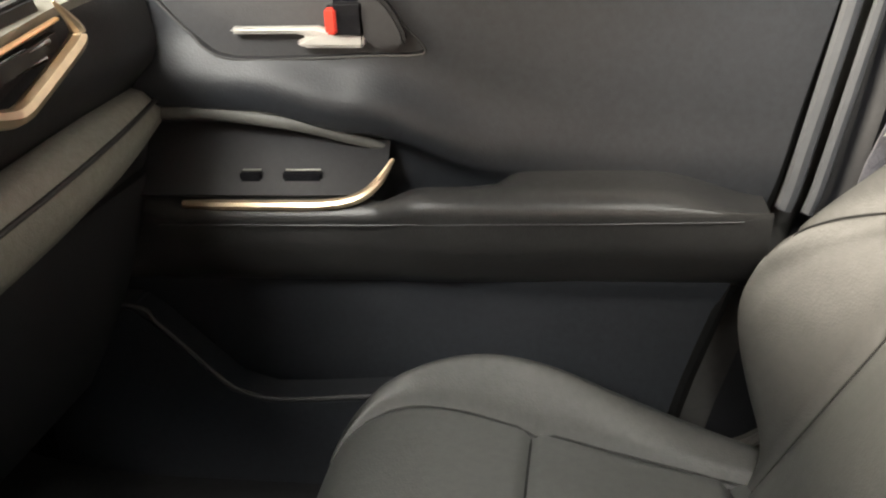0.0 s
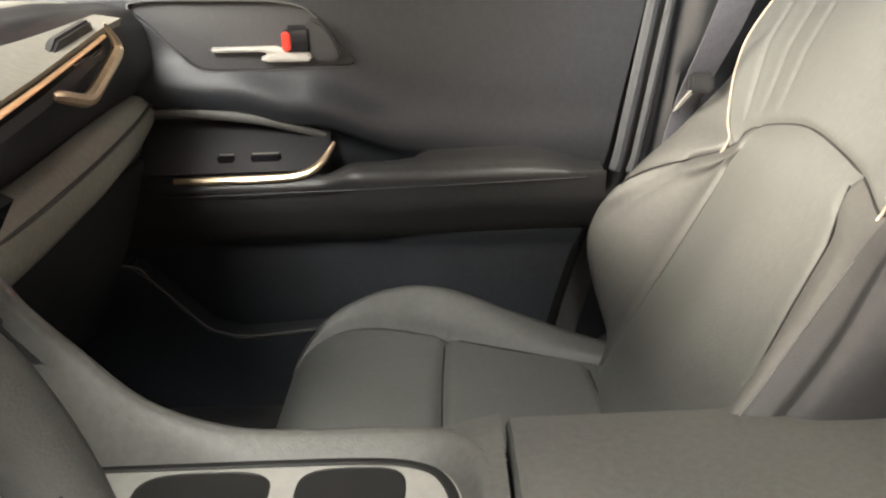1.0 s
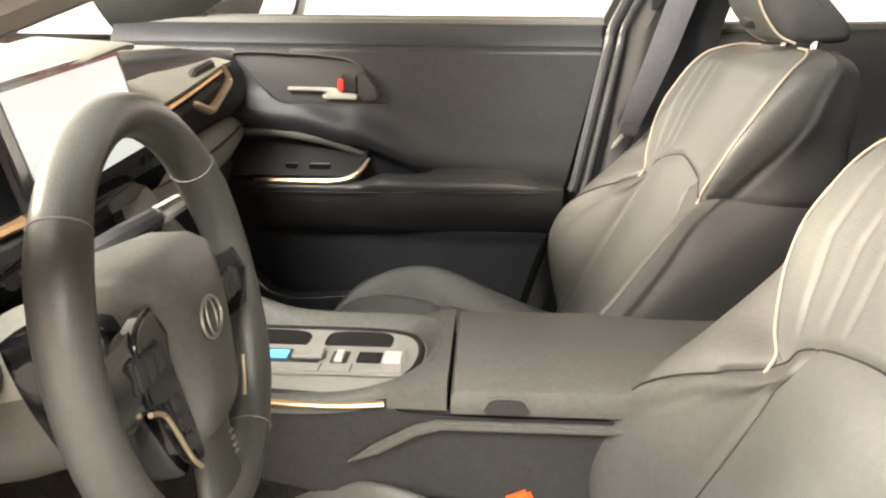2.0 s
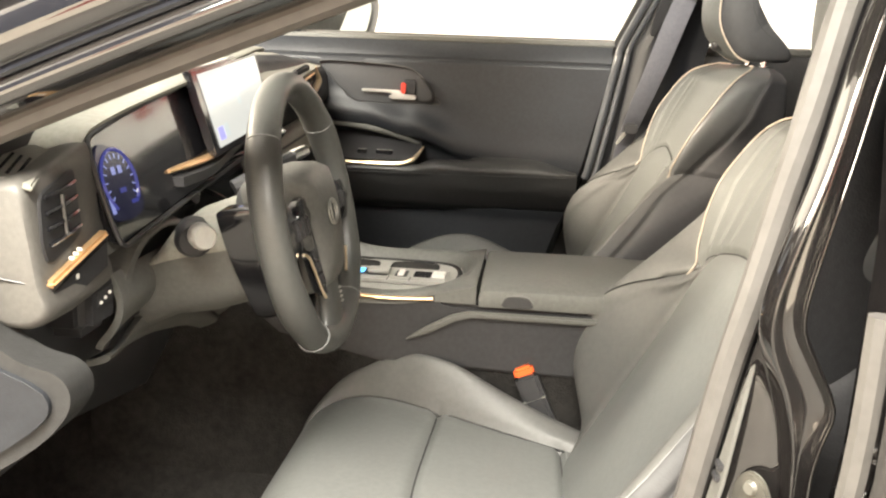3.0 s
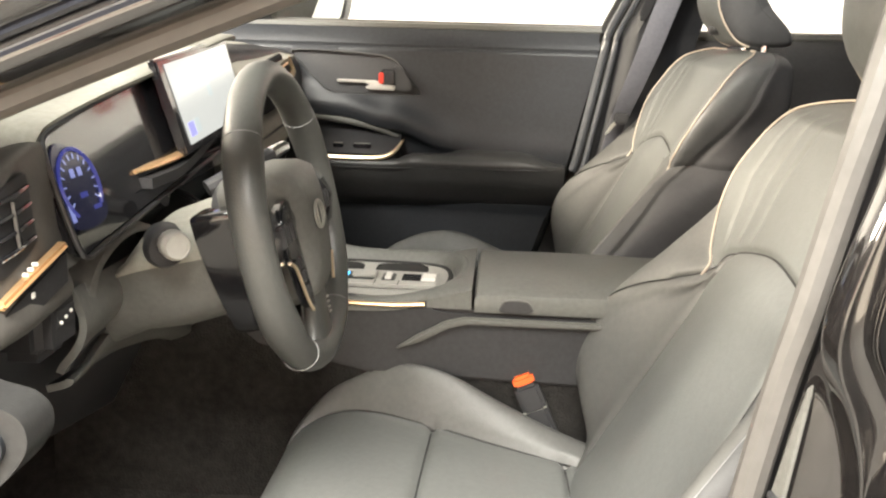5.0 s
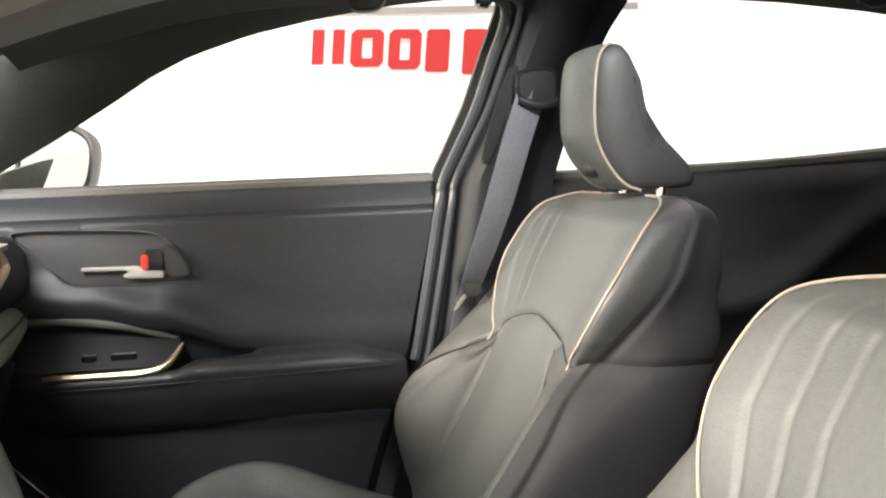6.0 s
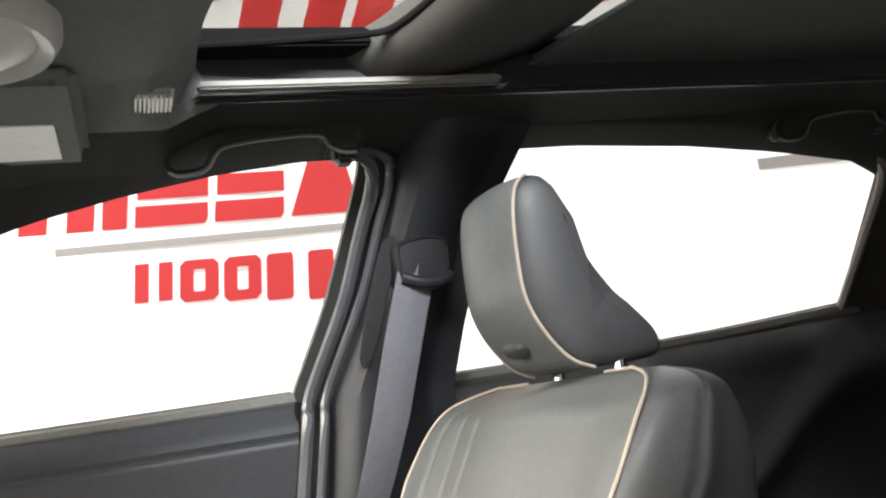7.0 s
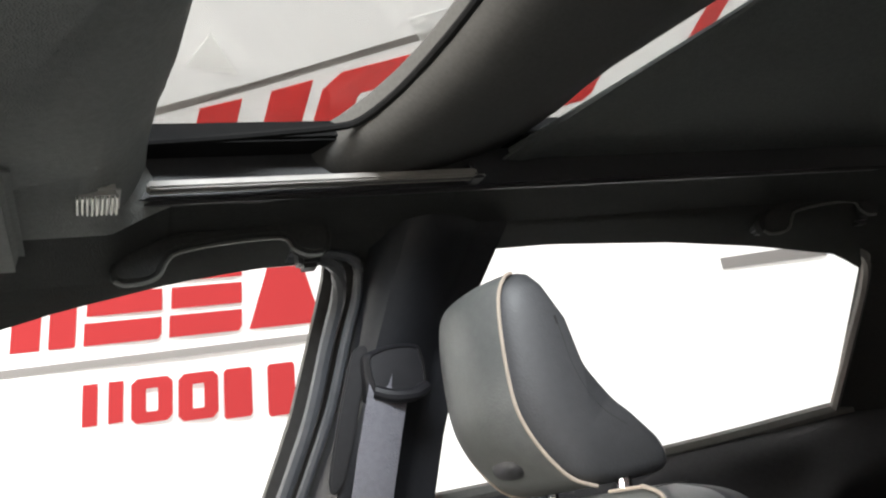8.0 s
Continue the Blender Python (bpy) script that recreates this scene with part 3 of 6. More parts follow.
def build_passenger_door():
    d = thing("passenger_door", "closed black passenger door with grey armrest and champagne trim bar", "car door")
    us = steps_of(0, 0.22, 20) + steps_of(0.222, 0.66, 150)[:-1] + steps_of(0.66, 1, 40)
    zs = steps_of(0.32, 0.84, 50) + steps_of(0.842, 0.97, 64) + steps_of(0.973, 1.10, 46)[:-1] + steps_of(1.10, 1.143, 10)
    at = lambda u, z: lerp(-0.66, rear_edge(z), u)
    part("trim_panel", sheet(lambda u, z: (at(u, z), door_y(at(u, z), z), z), us, zs, thick=-0.004), DOOR_BLACK, d, "soft black door trim")
    part("window_sill", tube([(-0.64, 0.742, 1.139), (-0.3, 0.742, 1.1405), (0.0, 0.742, 1.142), (0.236, 0.742, 1.143)], 0.011, 8, 4), SOFT_GREY, d, "grey padded sill")
    part("glass_seal", tube([(-0.64, 0.758, 1.149), (-0.3, 0.758, 1.150), (0.0, 0.758, 1.151), (0.236, 0.758, 1.152)], 0.006, 6, 4), SEAL, d, "pale rubber window seal")
    part("edge_seal", tube([(rear_edge(z) + 0.004, 0.722, z) for z in (0.46, 0.61, 0.75, 0.87, 0.97, 1.05, 1.14)], 0.009, 8, 4), SEAL_MATT, d, "black rubber edge seal")

    # recessed handle
    rim = CUP_RIM
    def cup_ring(k, g, deep, w):
        pts = [(lerp(-0.28, u, k), lerp(1.042, v, g)) for u, v in rim]
        return [(x, lerp(door_face(x, z), 0.737, deep) + w, z) for x, z in pts]
    def flange(out, w):
        return [(x, door_face(x, z) + w, z) for x, z in outset(rim, out)]
    cup = part("handle_cup", loft([flange(0.0125, 0.003), flange(0.0105, -0.0022), cup_ring(1.0, 1.0, 0, -0.003), cup_ring(0.985, 0.96, 0.1, 0), cup_ring(0.965, 0.91, 0.85, 0), cup_ring(0.93, 0.85, 1, 0)]), HARD, d, "black recessed handle cup", smooth=50)
    # glossy rim, greyer than the cup so that its lit edge is in the colour
    part("cup_edge", tube(cup_ring(1.0, 1.0, 0, -0.0045)[::2], 0.0016, 6, 4, closed=True, up=(0, 1, 0)), LIP, cup, "gloss rim paled for its lit edge")
    lever = part("release_lever", plate([(-0.334, 1.0275), (-0.262, 1.0265), (-0.250, 1.0265), (-0.236, 1.022), (-0.205, 1.020), (-0.205, 1.006), (-0.264, 1.007), (-0.272, 1.0125), (-0.258, 1.0175), (-0.270, 1.0205), (-0.334, 1.0215)], lambda u, v, w: (u, 0.706 - w, v), 0.014, 0.003), BRIGHT, d, "satin bright release lever")
    part("lock_button", rbox(-0.238, -0.201, 0.688, 0.716, 1.013, 1.052, 0.006, 3), GLOSS, d, "gloss black lock button")
    part("lock_mark", rbox(-0.2395, -0.2285, 0.6855, 0.700, 1.020, 1.044, 0.002), RED, lever, "red unlocked mark")
    part("lever_pivot", plate(smooth_outline([(-0.205, 1.06), (-0.18, 1.045), (-0.165, 1.01), (-0.19, 1.005), (-0.207, 1.02)], 3), lambda u, v, w: (u, 0.704 - w, v), 0.014, 0.004), HARD, cup, "moulded black pivot cover")

    # armrest, one skin whose section changes from the switch tray to the padded rest
    def section(x):
        pull = ramp(x, -0.215, -0.185) * (1 - ramp(x, -0.150, -0.055))
        close = ramp(x, 0.04, 0.175) ** 1.6
        tray = 1 - min(1, max(0, (x + 0.21) / 0.06))
        tray = tray * tray * (3 - 2 * tray)
        end = min(1, max(0, (x + 0.53) / 0.13)) ** 0.6 
        a = [(0.745, 0.945), (0.727, 0.915), (0.700, 0.885), (0.672, 0.864), (0.664, 0.856), (0.660, 0.846), (0.662, 0.836), (0.672, 0.815), (0.690, 0.788), (0.708, 0.766), (0.735, 0.748)]
        b = [(0.745, 0.885), (0.720, 0.885), (0.700, 0.883), (0.678, 0.879), (0.660, 0.872), (0.650, 0.858), (0.650, 0.842), (0.662, 0.815), (0.682, 0.788), (0.704, 0.764), (0.735, 0.746)]
        ring = []
        for k, ((ya, za), (yb, zb)) in enumerate(zip(a, b)):
            y, z = lerp(yb, ya, tray), lerp(zb, za, tray)
            dip = pull * (0.075 if k <= 1 else 0.070 if k == 2 else 0.008 if k == 3 else 0)
            if k < 7:
                z -= dip
            if k < 5:
                z = lerp(z, min(z, 0.860 - 0.002 * k), close)
            if k == 6:
                y += 0.003
            ring.append((x, lerp(0.735, y, end), z))
        return [(x, q.y, q.z) for q in curve_points(ring, 3)]
    xs = steps_of(-0.655, rear_edge(0.85) - 0.004, 96)
    part("armrest", loft([section(x) for x in xs], caps=False, ring_closed=False), DOOR_PAD, d, "padded charcoal armrest")
    part("switch_panel", sheet(lambda x, v: (x, lerp(0.6685, 0.735, v) - 0.002, lerp(0.866, 0.926, v) + 0.0035), steps_of(-0.46, -0.19, 24), steps_of(0, 1, 8), keep=lambda x, v: x < -0.20 + 0.02 * v, thick=0.003), HARD, d, "black switch panel")
    for x0, w in ((-0.338, 0.023), (-0.294, 0.040)):
        s = part("window_switch", rbox(x0, x0 + w, 0.678, 0.688, 0.877, 0.8895, 0.002), GLOSS, d, "gloss black window switch")
        part("switch_mark", rbox(x0 + 0.002, x0 + w - 0.002, 0.684, 0.6865, 0.8893, 0.8903, 0.0004), STEEL, s, "thin bright mark")
    # lip much paler than the trim: light from above is put into its colour
    part("lit_panel_lip", tube([(-0.46, 0.712, 0.940), (-0.42, 0.706, 0.944), (-0.385, 0.702, 0.946), (-0.346, 0.700, 0.943), (-0.276, 0.699, 0.932), (-0.231, 0.703, 0.918), (-0.195, 0.711, 0.904)], [0.005, 0.008, 0.0085, 0.0085, 0.008, 0.0065, 0.004], 10, 5), SOFT_GREY, d, "soft lip above the switches, paled as lit from above", smooth=70)
    part("trim_bar", tube([(-0.394, 0.664, 0.861), (-0.36, 0.662, 0.861), (-0.30, 0.661, 0.861), (-0.245, 0.661, 0.862), (-0.215, 0.664, 0.868), (-0.196, 0.670, 0.882), (-0.182, 0.680, 0.902)], [0.004, 0.0055, 0.0055, 0.0055, 0.0055, 0.005, 0.002], 8, 5), GOLD, d, "champagne metal trim bar")
    part("armrest_seam", tube([(-0.42, 0.6572, 0.841), (-0.2, 0.6545, 0.843), (0.0, 0.6485, 0.847), (rear_edge(0.85) - 0.03, 0.6485, 0.850)], 0.0008, 6, 5), HARD, d, "stitched seam")
    # map pocket
    lip = [(-0.60, 0.745), (-0.475, 0.742), (-0.45, 0.722), (-0.41, 0.680), (-0.375, 0.645), (-0.335, 0.632), (-0.28, 0.634), (-0.20, 0.640), (-0.05, 0.640), (0.06, 0.625)]
    pocket = part("map_pocket", plate([(u, v) for u, v in lip] + [(0.04, 0.46), (-0.60, 0.46)], lambda u, v, w: (u, 0.672 + w, v), 0.045, 0.004), DOOR_BLACK, d, "black moulded map pocket")
    part("pocket_lip", tube([(u, 0.674, v) for u, v in lip], 0.0025, 8, 4, up=(0, 1, 0)), LIP, pocket, "shiny moulded lip")


build_passenger_door()


# ---- passenger side fittings ----
def build_belt():
    belt = thing("seat_belt", "grey seat belt hanging from the centre pillar guide", "seat belt")
    shape = smooth_outline([(0.344, 1.300), (0.356, 1.308), (0.380, 1.312), (0.404, 1.310), (0.412, 1.300), (0.410, 1.262), (0.396, 1.250), (0.352, 1.254), (0.345, 1.268)], 4)
    guide = part("belt_guide", loft([[(lerp(0.378, x, k), 0.575 - w, lerp(1.280, z, k)) for x, z in shape] for k, w in ((1.0, -0.03), (1.0, 0.0), (0.96, 0.007), (0.84, 0.011), (0.80, 0.009), (0.5, 0.010))]), GUIDE_BLACK, belt, "black plastic belt guide", smooth=50)
    part("guide_lip", tube([(0.350, 0.566, 1.262), (0.368, 0.560, 1.254), (0.390, 0.560, 1.253), (0.408, 0.566, 1.260)], 0.0075, 10, 4), GUIDE_BLACK, guide, "rounded black lip")
    rings = []
    for z, xc, yc, w in ((1.275, 0.372, 0.568, 0.050), (1.20, 0.345, 0.566, 0.050), (1.10, 0.314, 0.572, 0.048), (1.03, 0.292, 0.590, 0.044), (0.99, 0.281, 0.612, 0.040), (0.95, 0.272, 0.640, 0.036), (0.90, 0.262, 0.662, 0.032), (0.75, 0.232, 0.668, 0.03), (0.60, 0.205, 0.672, 0.03)):
        rings.append([(xc - w / 2, yc, z), (xc, yc - 0.003, z + 0.004), (xc + w / 2, yc + 0.004, z + 0.006), (xc + w / 2, yc + 0.0065, z + 0.006), (xc, yc - 0.0005, z + 0.004), (xc - w / 2, yc + 0.0025, z)])
    part("webbing", loft(rings), WEB, belt, "grey woven webbing")
    tongue = part("tongue", plate([(-0.02, 0), (0.02, 0), (0.022, 0.02), (0.012, 0.05), (-0.012, 0.05), (-0.022, 0.02)], lambda u, v, w: (0.266 + u * 0.36 - v * 0.30, 0.612 - w + v * 0.5, 0.966 - v * 0.62 + u * 0.20), 0.005, 0.002), WHITE, belt, "pale latch tongue")
    part("tongue_grip", rbox(0.260, 0.290, 0.604, 0.620, 0.960, 0.984, 0.004), HARD, tongue, "black plastic grip")
    part("belt_anchor", rbox(0.185, 0.205, 0.628, 0.646, 0.598, 0.622, 0.004, m=None), WHITE, belt, "pale belt anchor cover")
    part("height_adjuster", plate(smooth_outline([(0.300, 1.18), (0.318, 1.18), (0.352, 1.30), (0.345, 1.315), (0.330, 1.295)], 3), lambda u, v, w: (u, line(v, [(1.1, 0.655), (1.35, 0.572)]) - w, v), 0.008, 0.003), HARD, belt, "black height adjuster cover")


def build_grab_handle(x0, y, z, label):
    g = thing("grab_handle", label, "grab handle", "ceiling grab handles")
    out = [(0.0, 0.018), (0.012, 0.032), (0.045, 0.043), (0.11, 0.050), (0.17, 0.053), (0.207, 0.052), (0.218, 0.042), (0.216, 0.024), (0.207, 0.016), (0.188, 0.016), (0.176, 0.024), (0.166, 0.036), (0.11, 0.034), (0.062, 0.028), (0.050, 0.018), (0.042, 0.005), (0.030, 0.0), (0.010, 0.0), (0.001, 0.006)]
    out = smooth_outline(out, 3)
    place = lambda u, v, w: (x0 + u, y - 0.012 + w - 0.006 * math.sin(min(1, u / 0.218) * math.pi), z + v)
    part("grip", plate(out, place, 0.020, 0.006, 3), HEADLINER, g, "smooth black grip", smooth=60)
    edge = [(0.002, 0.004), (0.012, -0.001), (0.032, 0.0), (0.044, 0.006), (0.052, 0.019), (0.064, 0.027), (0.11, 0.033), (0.165, 0.035), (0.176, 0.023), (0.190, 0.015), (0.206, 0.015)]
    part("grip_edge", tube([place(u, v, 0.0035) for u, v in edge], 0.0019, 6, 4), SOFT_GREY, g, "worn shiny grip edge")
    for u in (0.022, 0.197):
        part("mount", rbox(x0 + u - 0.012, x0 + u + 0.012, y + 0.004, y + 0.03, z + 0.008, z + 0.036, 0.005), HARD, g)


def build_roof_fittings():
    visor = thing("sun_visor", "folded grey sun visor with a pale label", "sun visor")
    part("visor_pad", rbox(-0.17, 0.024, 0.29, 0.515, 1.405, 1.425, 0.009, 3), HEAD_GREY, visor, "grey cloth pad")
    part("visor_label", rbox(-0.080, -0.002, 0.388, 0.490, 1.4035, 1.4052, 0.0005), WHITE, visor, "pale printed label")
    console = thing("overhead_console", "grey overhead console with round map lamps", "overhead console")
    part("console_body", plate(smooth_outline([(-0.30, -0.16), (0.0, -0.15), (0.08, -0.06), (0.08, 0.06), (0.0, 0.16), (-0.30, 0.17)], 4), lambda u, v, w: (u, v, 1.432 - 0.10 * max(0, -u / 0.35) ** 1.6 + 0.03 - w), 0.072, 0.012), HEAD_GREY, console, "grey moulded console")
    for y in (-0.14, 0.14):
        lamp = part("map_lamp", loft([[(-0.045 + math.cos(a) * r, y + math.sin(a) * r, z) for a in steps_of(0, 2 * math.pi, 24)[:-1]] for r, z in ((0.066, 1.425), (0.066, 1.376), (0.060, 1.366), (0.050, 1.372))]), LAMP_RING, console, "pale lamp ring")
        part("lens", loft([[(-0.045 + math.cos(a) * r, y + math.sin(a) * r, z) for a in steps_of(0, 2 * math.pi, 24)[:-1]] for r, z in ((0.052, 1.380), (0.050, 1.372), (0.034, 1.362), (0.012, 1.359))]), WHITE, lamp, "frosted lens")
    mic = thing("microphone_grille", "small ribbed pale grille in the headliner", "microphone grille")
    part("grille_plate", rbox(0.066, 0.103, 0.378, 0.430, 1.4265, 1.436, 0.004), SATIN, mic)
    for i in range(9):
        part("rib", rbox(0.0675 + i * 0.0039, 0.0697 + i * 0.0039, 0.384, 0.424, 1.4240, 1.4285, 0.0006, 1), STEEL, mic)
    build_grab_handle(0.096, 0.526, 1.388, "black folding grab handle over the front door")
    build_grab_handle(0.90, 0.545, 1.392, "black folding grab handle over the rear door")

    # roof glass: surround, rail, cross bar, rear blind
    roof = thing("sunroof", "tinted glass roof with black surround and half-drawn blind", "sunroof")
    for x0, x1, y0, y1, lab in ((0.098, 0.110, -0.448, 0.448, "front"), (1.14, 1.16, -0.448, 0.448, "rear")):
        part("surround", rbox(x0, x1, y0, y1, 1.448, 1.512, 0.005), HARD, roof, "black frame bar")
    for s in (-1, 1):
        part("surround", rbox(0.118, 1.15, s * 0.454 - 0.006, s * 0.454 + 0.006, 1.442, 1.512, 0.004), HARD, roof, "black frame bar")
        part("side_shelf", rbox(0.118, 1.15, min(s * 0.412, s * 0.450), max(s * 0.412, s * 0.450), 1.486, 1.506, 0.003), SEAL_MATT, roof, "black inner frame")
        rail = part("guide_rail", rbox(0.128, 0.452, s * 0.432 - 0.009, s * 0.432 + 0.009, 1.447, 1.455, 0.002), RAIL, roof, "pale metal guide rail")
        part("rail_slot", rbox(0.130, 0.448, s * 0.431 - 0.0015, s * 0.431 + 0.0015, 1.4455, 1.4475, 0.0004), SOFT_GREY, rail, "grey slot edge")
        part("rail_end", rbox(0.445, 0.462, s * 0.436 - 0.012, s * 0.436 + 0.012, 1.445, 1.464, 0.003), HARD, rail, "black rail end")
    g = part("front_glass", rbox(0.10, 0.42, -0.46, 0.46, 1.512, 1.517, 0), ROOF_GLASS, roof, "tinted front glass", smooth=0)
    g.visible_shadow = False
    g = part("rear_glass", rbox(0.44, 1.17, -0.46, 0.46, 1.512, 1.517, 0), ROOF_GLASS, roof, "tinted rear glass", smooth=0)
    g.visible_shadow = False
    bar_x = lambda y: 0.354 - 0.026 * (y / 0.35) ** 4
    blind_x = lambda y: 0.512 + 0.33 * (0.40 - math.sqrt(y * y + 0.004))
    gap = lambda y: 0.022 * min(1.0, max(0.0, (0.375 - abs(y)) / 0.09))
    part("cross_bar", loft([[(bar_x(y), y, 1.506), (bar_x(y) + 0.004, y, 1.480), (bar_x(y) + 0.024, y, 1.462), (bar_x(y) + 0.075, y, 1.456), (lerp(bar_x(y) + 0.075, blind_x(y), 0.5), y, 1.468), (blind_x(y) - gap(y), y, 1.486), (blind_x(y) - gap(y), y, 1.506)] for y in steps_of(-0.448, 0.448, 20)]), BAR_CLOTH, roof, "rounded black cross bar", smooth=75)
    part("bar_seal", tube([(bar_x(y) + 0.002, y, 1.488) for y in (-0.38, -0.2, 0, 0.1, 0.2, 0.29)] + [(0.332, 0.340, 1.487), (0.318, 0.377, 1.487), (0.300, 0.389, 1.487), (0.26, 0.397, 1.487), (0.19, 0.408, 1.487), (0.13, 0.414, 1.487)], 0.004, 8, 3), SEAL_MATT, roof, "black rubber seal")
    part("blind", sheet(lambda v, y: (lerp(blind_x(y), 1.15, v), y, 1.474 + 0.010 * math.cos(y * 3) - 0.005 * groove(v - 0.02, 0.02)), steps_of(0, 1, 30), steps_of(-0.446, 0.446, 24), thick=0.003), BLIND, roof, "dark cloth blind")
    part("blind_bar", tube([(blind_x(y) + 0.006, y, 1.480) for y in steps_of(-0.44, 0.44, 12)], 0.0035, 8, 2), BLIND, roof, "dark blind bar")


build_belt()
build_roof_fittings()


def build_mirror():
    mm = thing("door_mirror", "pale door mirror outside the passenger window", "door mirror")
    shape = smooth_outline([(-0.468, 1.16), (-0.468, 1.222), (-0.440, 1.256), (-0.385, 1.262), (-0.350, 1.235), (-0.346, 1.185), (-0.362, 1.140), (-0.43, 1.126)], 4)
    place = lambda u, v, w, k=1.0: (lerp(-0.40, u, k), 0.90 + w + 0.11 * (u + 0.40) + 0.45 * (v - 1.195), lerp(1.195, v, k))
    part("housing", loft([[place(u, v, w, k) for u, v in shape] for k, w in ((0.90, -0.002), (0.93, -0.010), (1.0, -0.010), (1.05, 0.02), (0.98, 0.07), (0.7, 0.11))]), HARD, mm, "gloss black mirror housing")
    part("mirror_glass", loft([[(lerp(-0.398, u, 0.87), 0.889 + w + 0.11 * (u + 0.40) + 0.45 * (v - 1.195), lerp(1.195, v, 0.87)) for u, v in shape] for w in (0.0, 0.006)]), CHROME_MIRROR, mm, "mirror glass", smooth=0)
    part("mirror_foot", loft([[(x, y, z), (x + 0.06, y, z), (x + 0.05, y, z + h), (x - 0.005, y, z + h * 0.85)] for x, y, z, h in ((-0.535, 0.775, 1.110, 0.060), (-0.515, 0.82, 1.112, 0.072), (-0.475, 0.87, 1.115, 0.085), (-0.440, 0.92, 1.12, 0.090))]), SOFT_GREY, mm, "grey mirror arm", smooth=60)
    part("corner_cover", plate([(-0.64, 1.135), (-0.49, 1.135), (-0.485, 1.15), (-0.50, 1.19), (-0.62, 1.15)], lambda u, v, w: (u, glass_y(v) - 0.002 + w, v), 0.012, 0.003), HARD, mm, "black corner cover")


CHROME_MIRROR = material("mirror_silver", (0.78, 0.82, 0.79), 0.03, metal=1.0, vary=0.02, wear=0.01)
build_mirror()

# ---- front seats (built about their own centre line) ----
BACK_FRONT = [(0.545, 0.105), (0.60, 0.130), (0.68, 0.172), (0.77, 0.220), (0.86, 0.266), (0.95, 0.312), (1.03, 0.352), (1.09, 0.385), (1.125, 0.420), (1.137, 0.445)]
# half sections of the back: height, then (half width, depth) of ridge, side seam, flank and rear corner
BACK_KEYS = ((0.545, 0.200, 0.235, 0.228, 0.262, 0.235, 0.280, 0.225, 0.310), (0.60, 0.215, 0.203, 0.243, 0.228, 0.250, 0.260, 0.240, 0.330),
             (0.66, 0.232, 0.166, 0.258, 0.195, 0.265, 0.240, 0.255, 0.345), (0.72, 0.245, 0.152, 0.268, 0.180, 0.274, 0.235, 0.262, 0.365),
             (0.77, 0.250, 0.160, 0.271, 0.190, 0.276, 0.250, 0.264, 0.385), (0.815, 0.238, 0.195, 0.262, 0.226, 0.272, 0.275, 0.264, 0.400),
             (0.86, 0.205, 0.244, 0.232, 0.268, 0.266, 0.315, 0.264, 0.418), (0.904, 0.160, 0.288, 0.188, 0.306, 0.258, 0.355, 0.262, 0.432))
TOP_KEYS = ((0.93, 0.190, 0.300, 0.215, 0.323, 0.256, 0.375, 0.258, 0.445), (0.97, 0.222, 0.312, 0.240, 0.352, 0.257, 0.400, 0.256, 0.458),
            (1.01, 0.241, 0.328, 0.255, 0.385, 0.259, 0.420, 0.253, 0.470), (1.04, 0.246, 0.346, 0.257, 0.405, 0.258, 0.438, 0.249, 0.478),
            (1.07, 0.243, 0.366, 0.253, 0.418, 0.252, 0.450, 0.240, 0.482), (1.09, 0.236, 0.384, 0.246, 0.430, 0.243, 0.458, 0.228, 0.484),
            (1.11, 0.222, 0.400, 0.231, 0.440, 0.228, 0.464, 0.212, 0.484), (1.125, 0.195, 0.417, 0.203, 0.448, 0.200, 0.467, 0.186, 0.482),
            (1.137, 0.150, 0.437, 0.156, 0.455, 0.154, 0.468, 0.145, 0.478))
SEAM_PLEATS = [[(0.142 - 0.038 * k, 0.925 + 0.012 * k), (0.168 - 0.041 * k, 0.960), (0.196 - 0.045 * k, 1.02), (0.198 - 0.046 * k, 1.075), (0.186 - 0.044 * k, 1.105)] for k in range(3)]


def glide(x, pairs):
    """Rounded reading of a short table."""
    if x <= pairs[0][0]:
        return pairs[0][1]
    for i in range(len(pairs) - 1):
        (a, va), (b, vb) = pairs[i], pairs[i + 1]
        if x <= b:
            (p, vp), (n, vn) = pairs[max(0, i - 1)], pairs[min(len(pairs) - 1, i + 2)]
            ma, mb = (vb - vp) / (b - p) * (b - a), (vn - va) / (n - a) * (b - a)
            t = (x - a) / (b - a)
            return (2 * t ** 3 - 3 * t * t + 1) * va + (t ** 3 - 2 * t * t + t) * ma + (3 * t * t - 2 * t ** 3) * vb + (t ** 3 - t * t) * mb
    return pairs[-1][1]


BACK_LINES = [[(k[0], k[i]) for k in BACK_KEYS + TOP_KEYS] for i in range(1, 9)]
NEAR_KEYS = BACK_KEYS[:6] + ((0.86, 0.222, 0.232, 0.250, 0.260, 0.268, 0.305, 0.264, 0.418), (0.904, 0.206, 0.272, 0.232, 0.292, 0.260, 0.345, 0.262, 0.432)) + tuple(k if k[0] < 1.0 else k[:5] + (k[5] - 0.007, k[6] - 0.004, k[7] - 0.010, k[8] - 0.008) for k in TOP_KEYS)
NEAR_LINES = [[(k[0], k[i]) for k in NEAR_KEYS] for i in range(1, 9)]
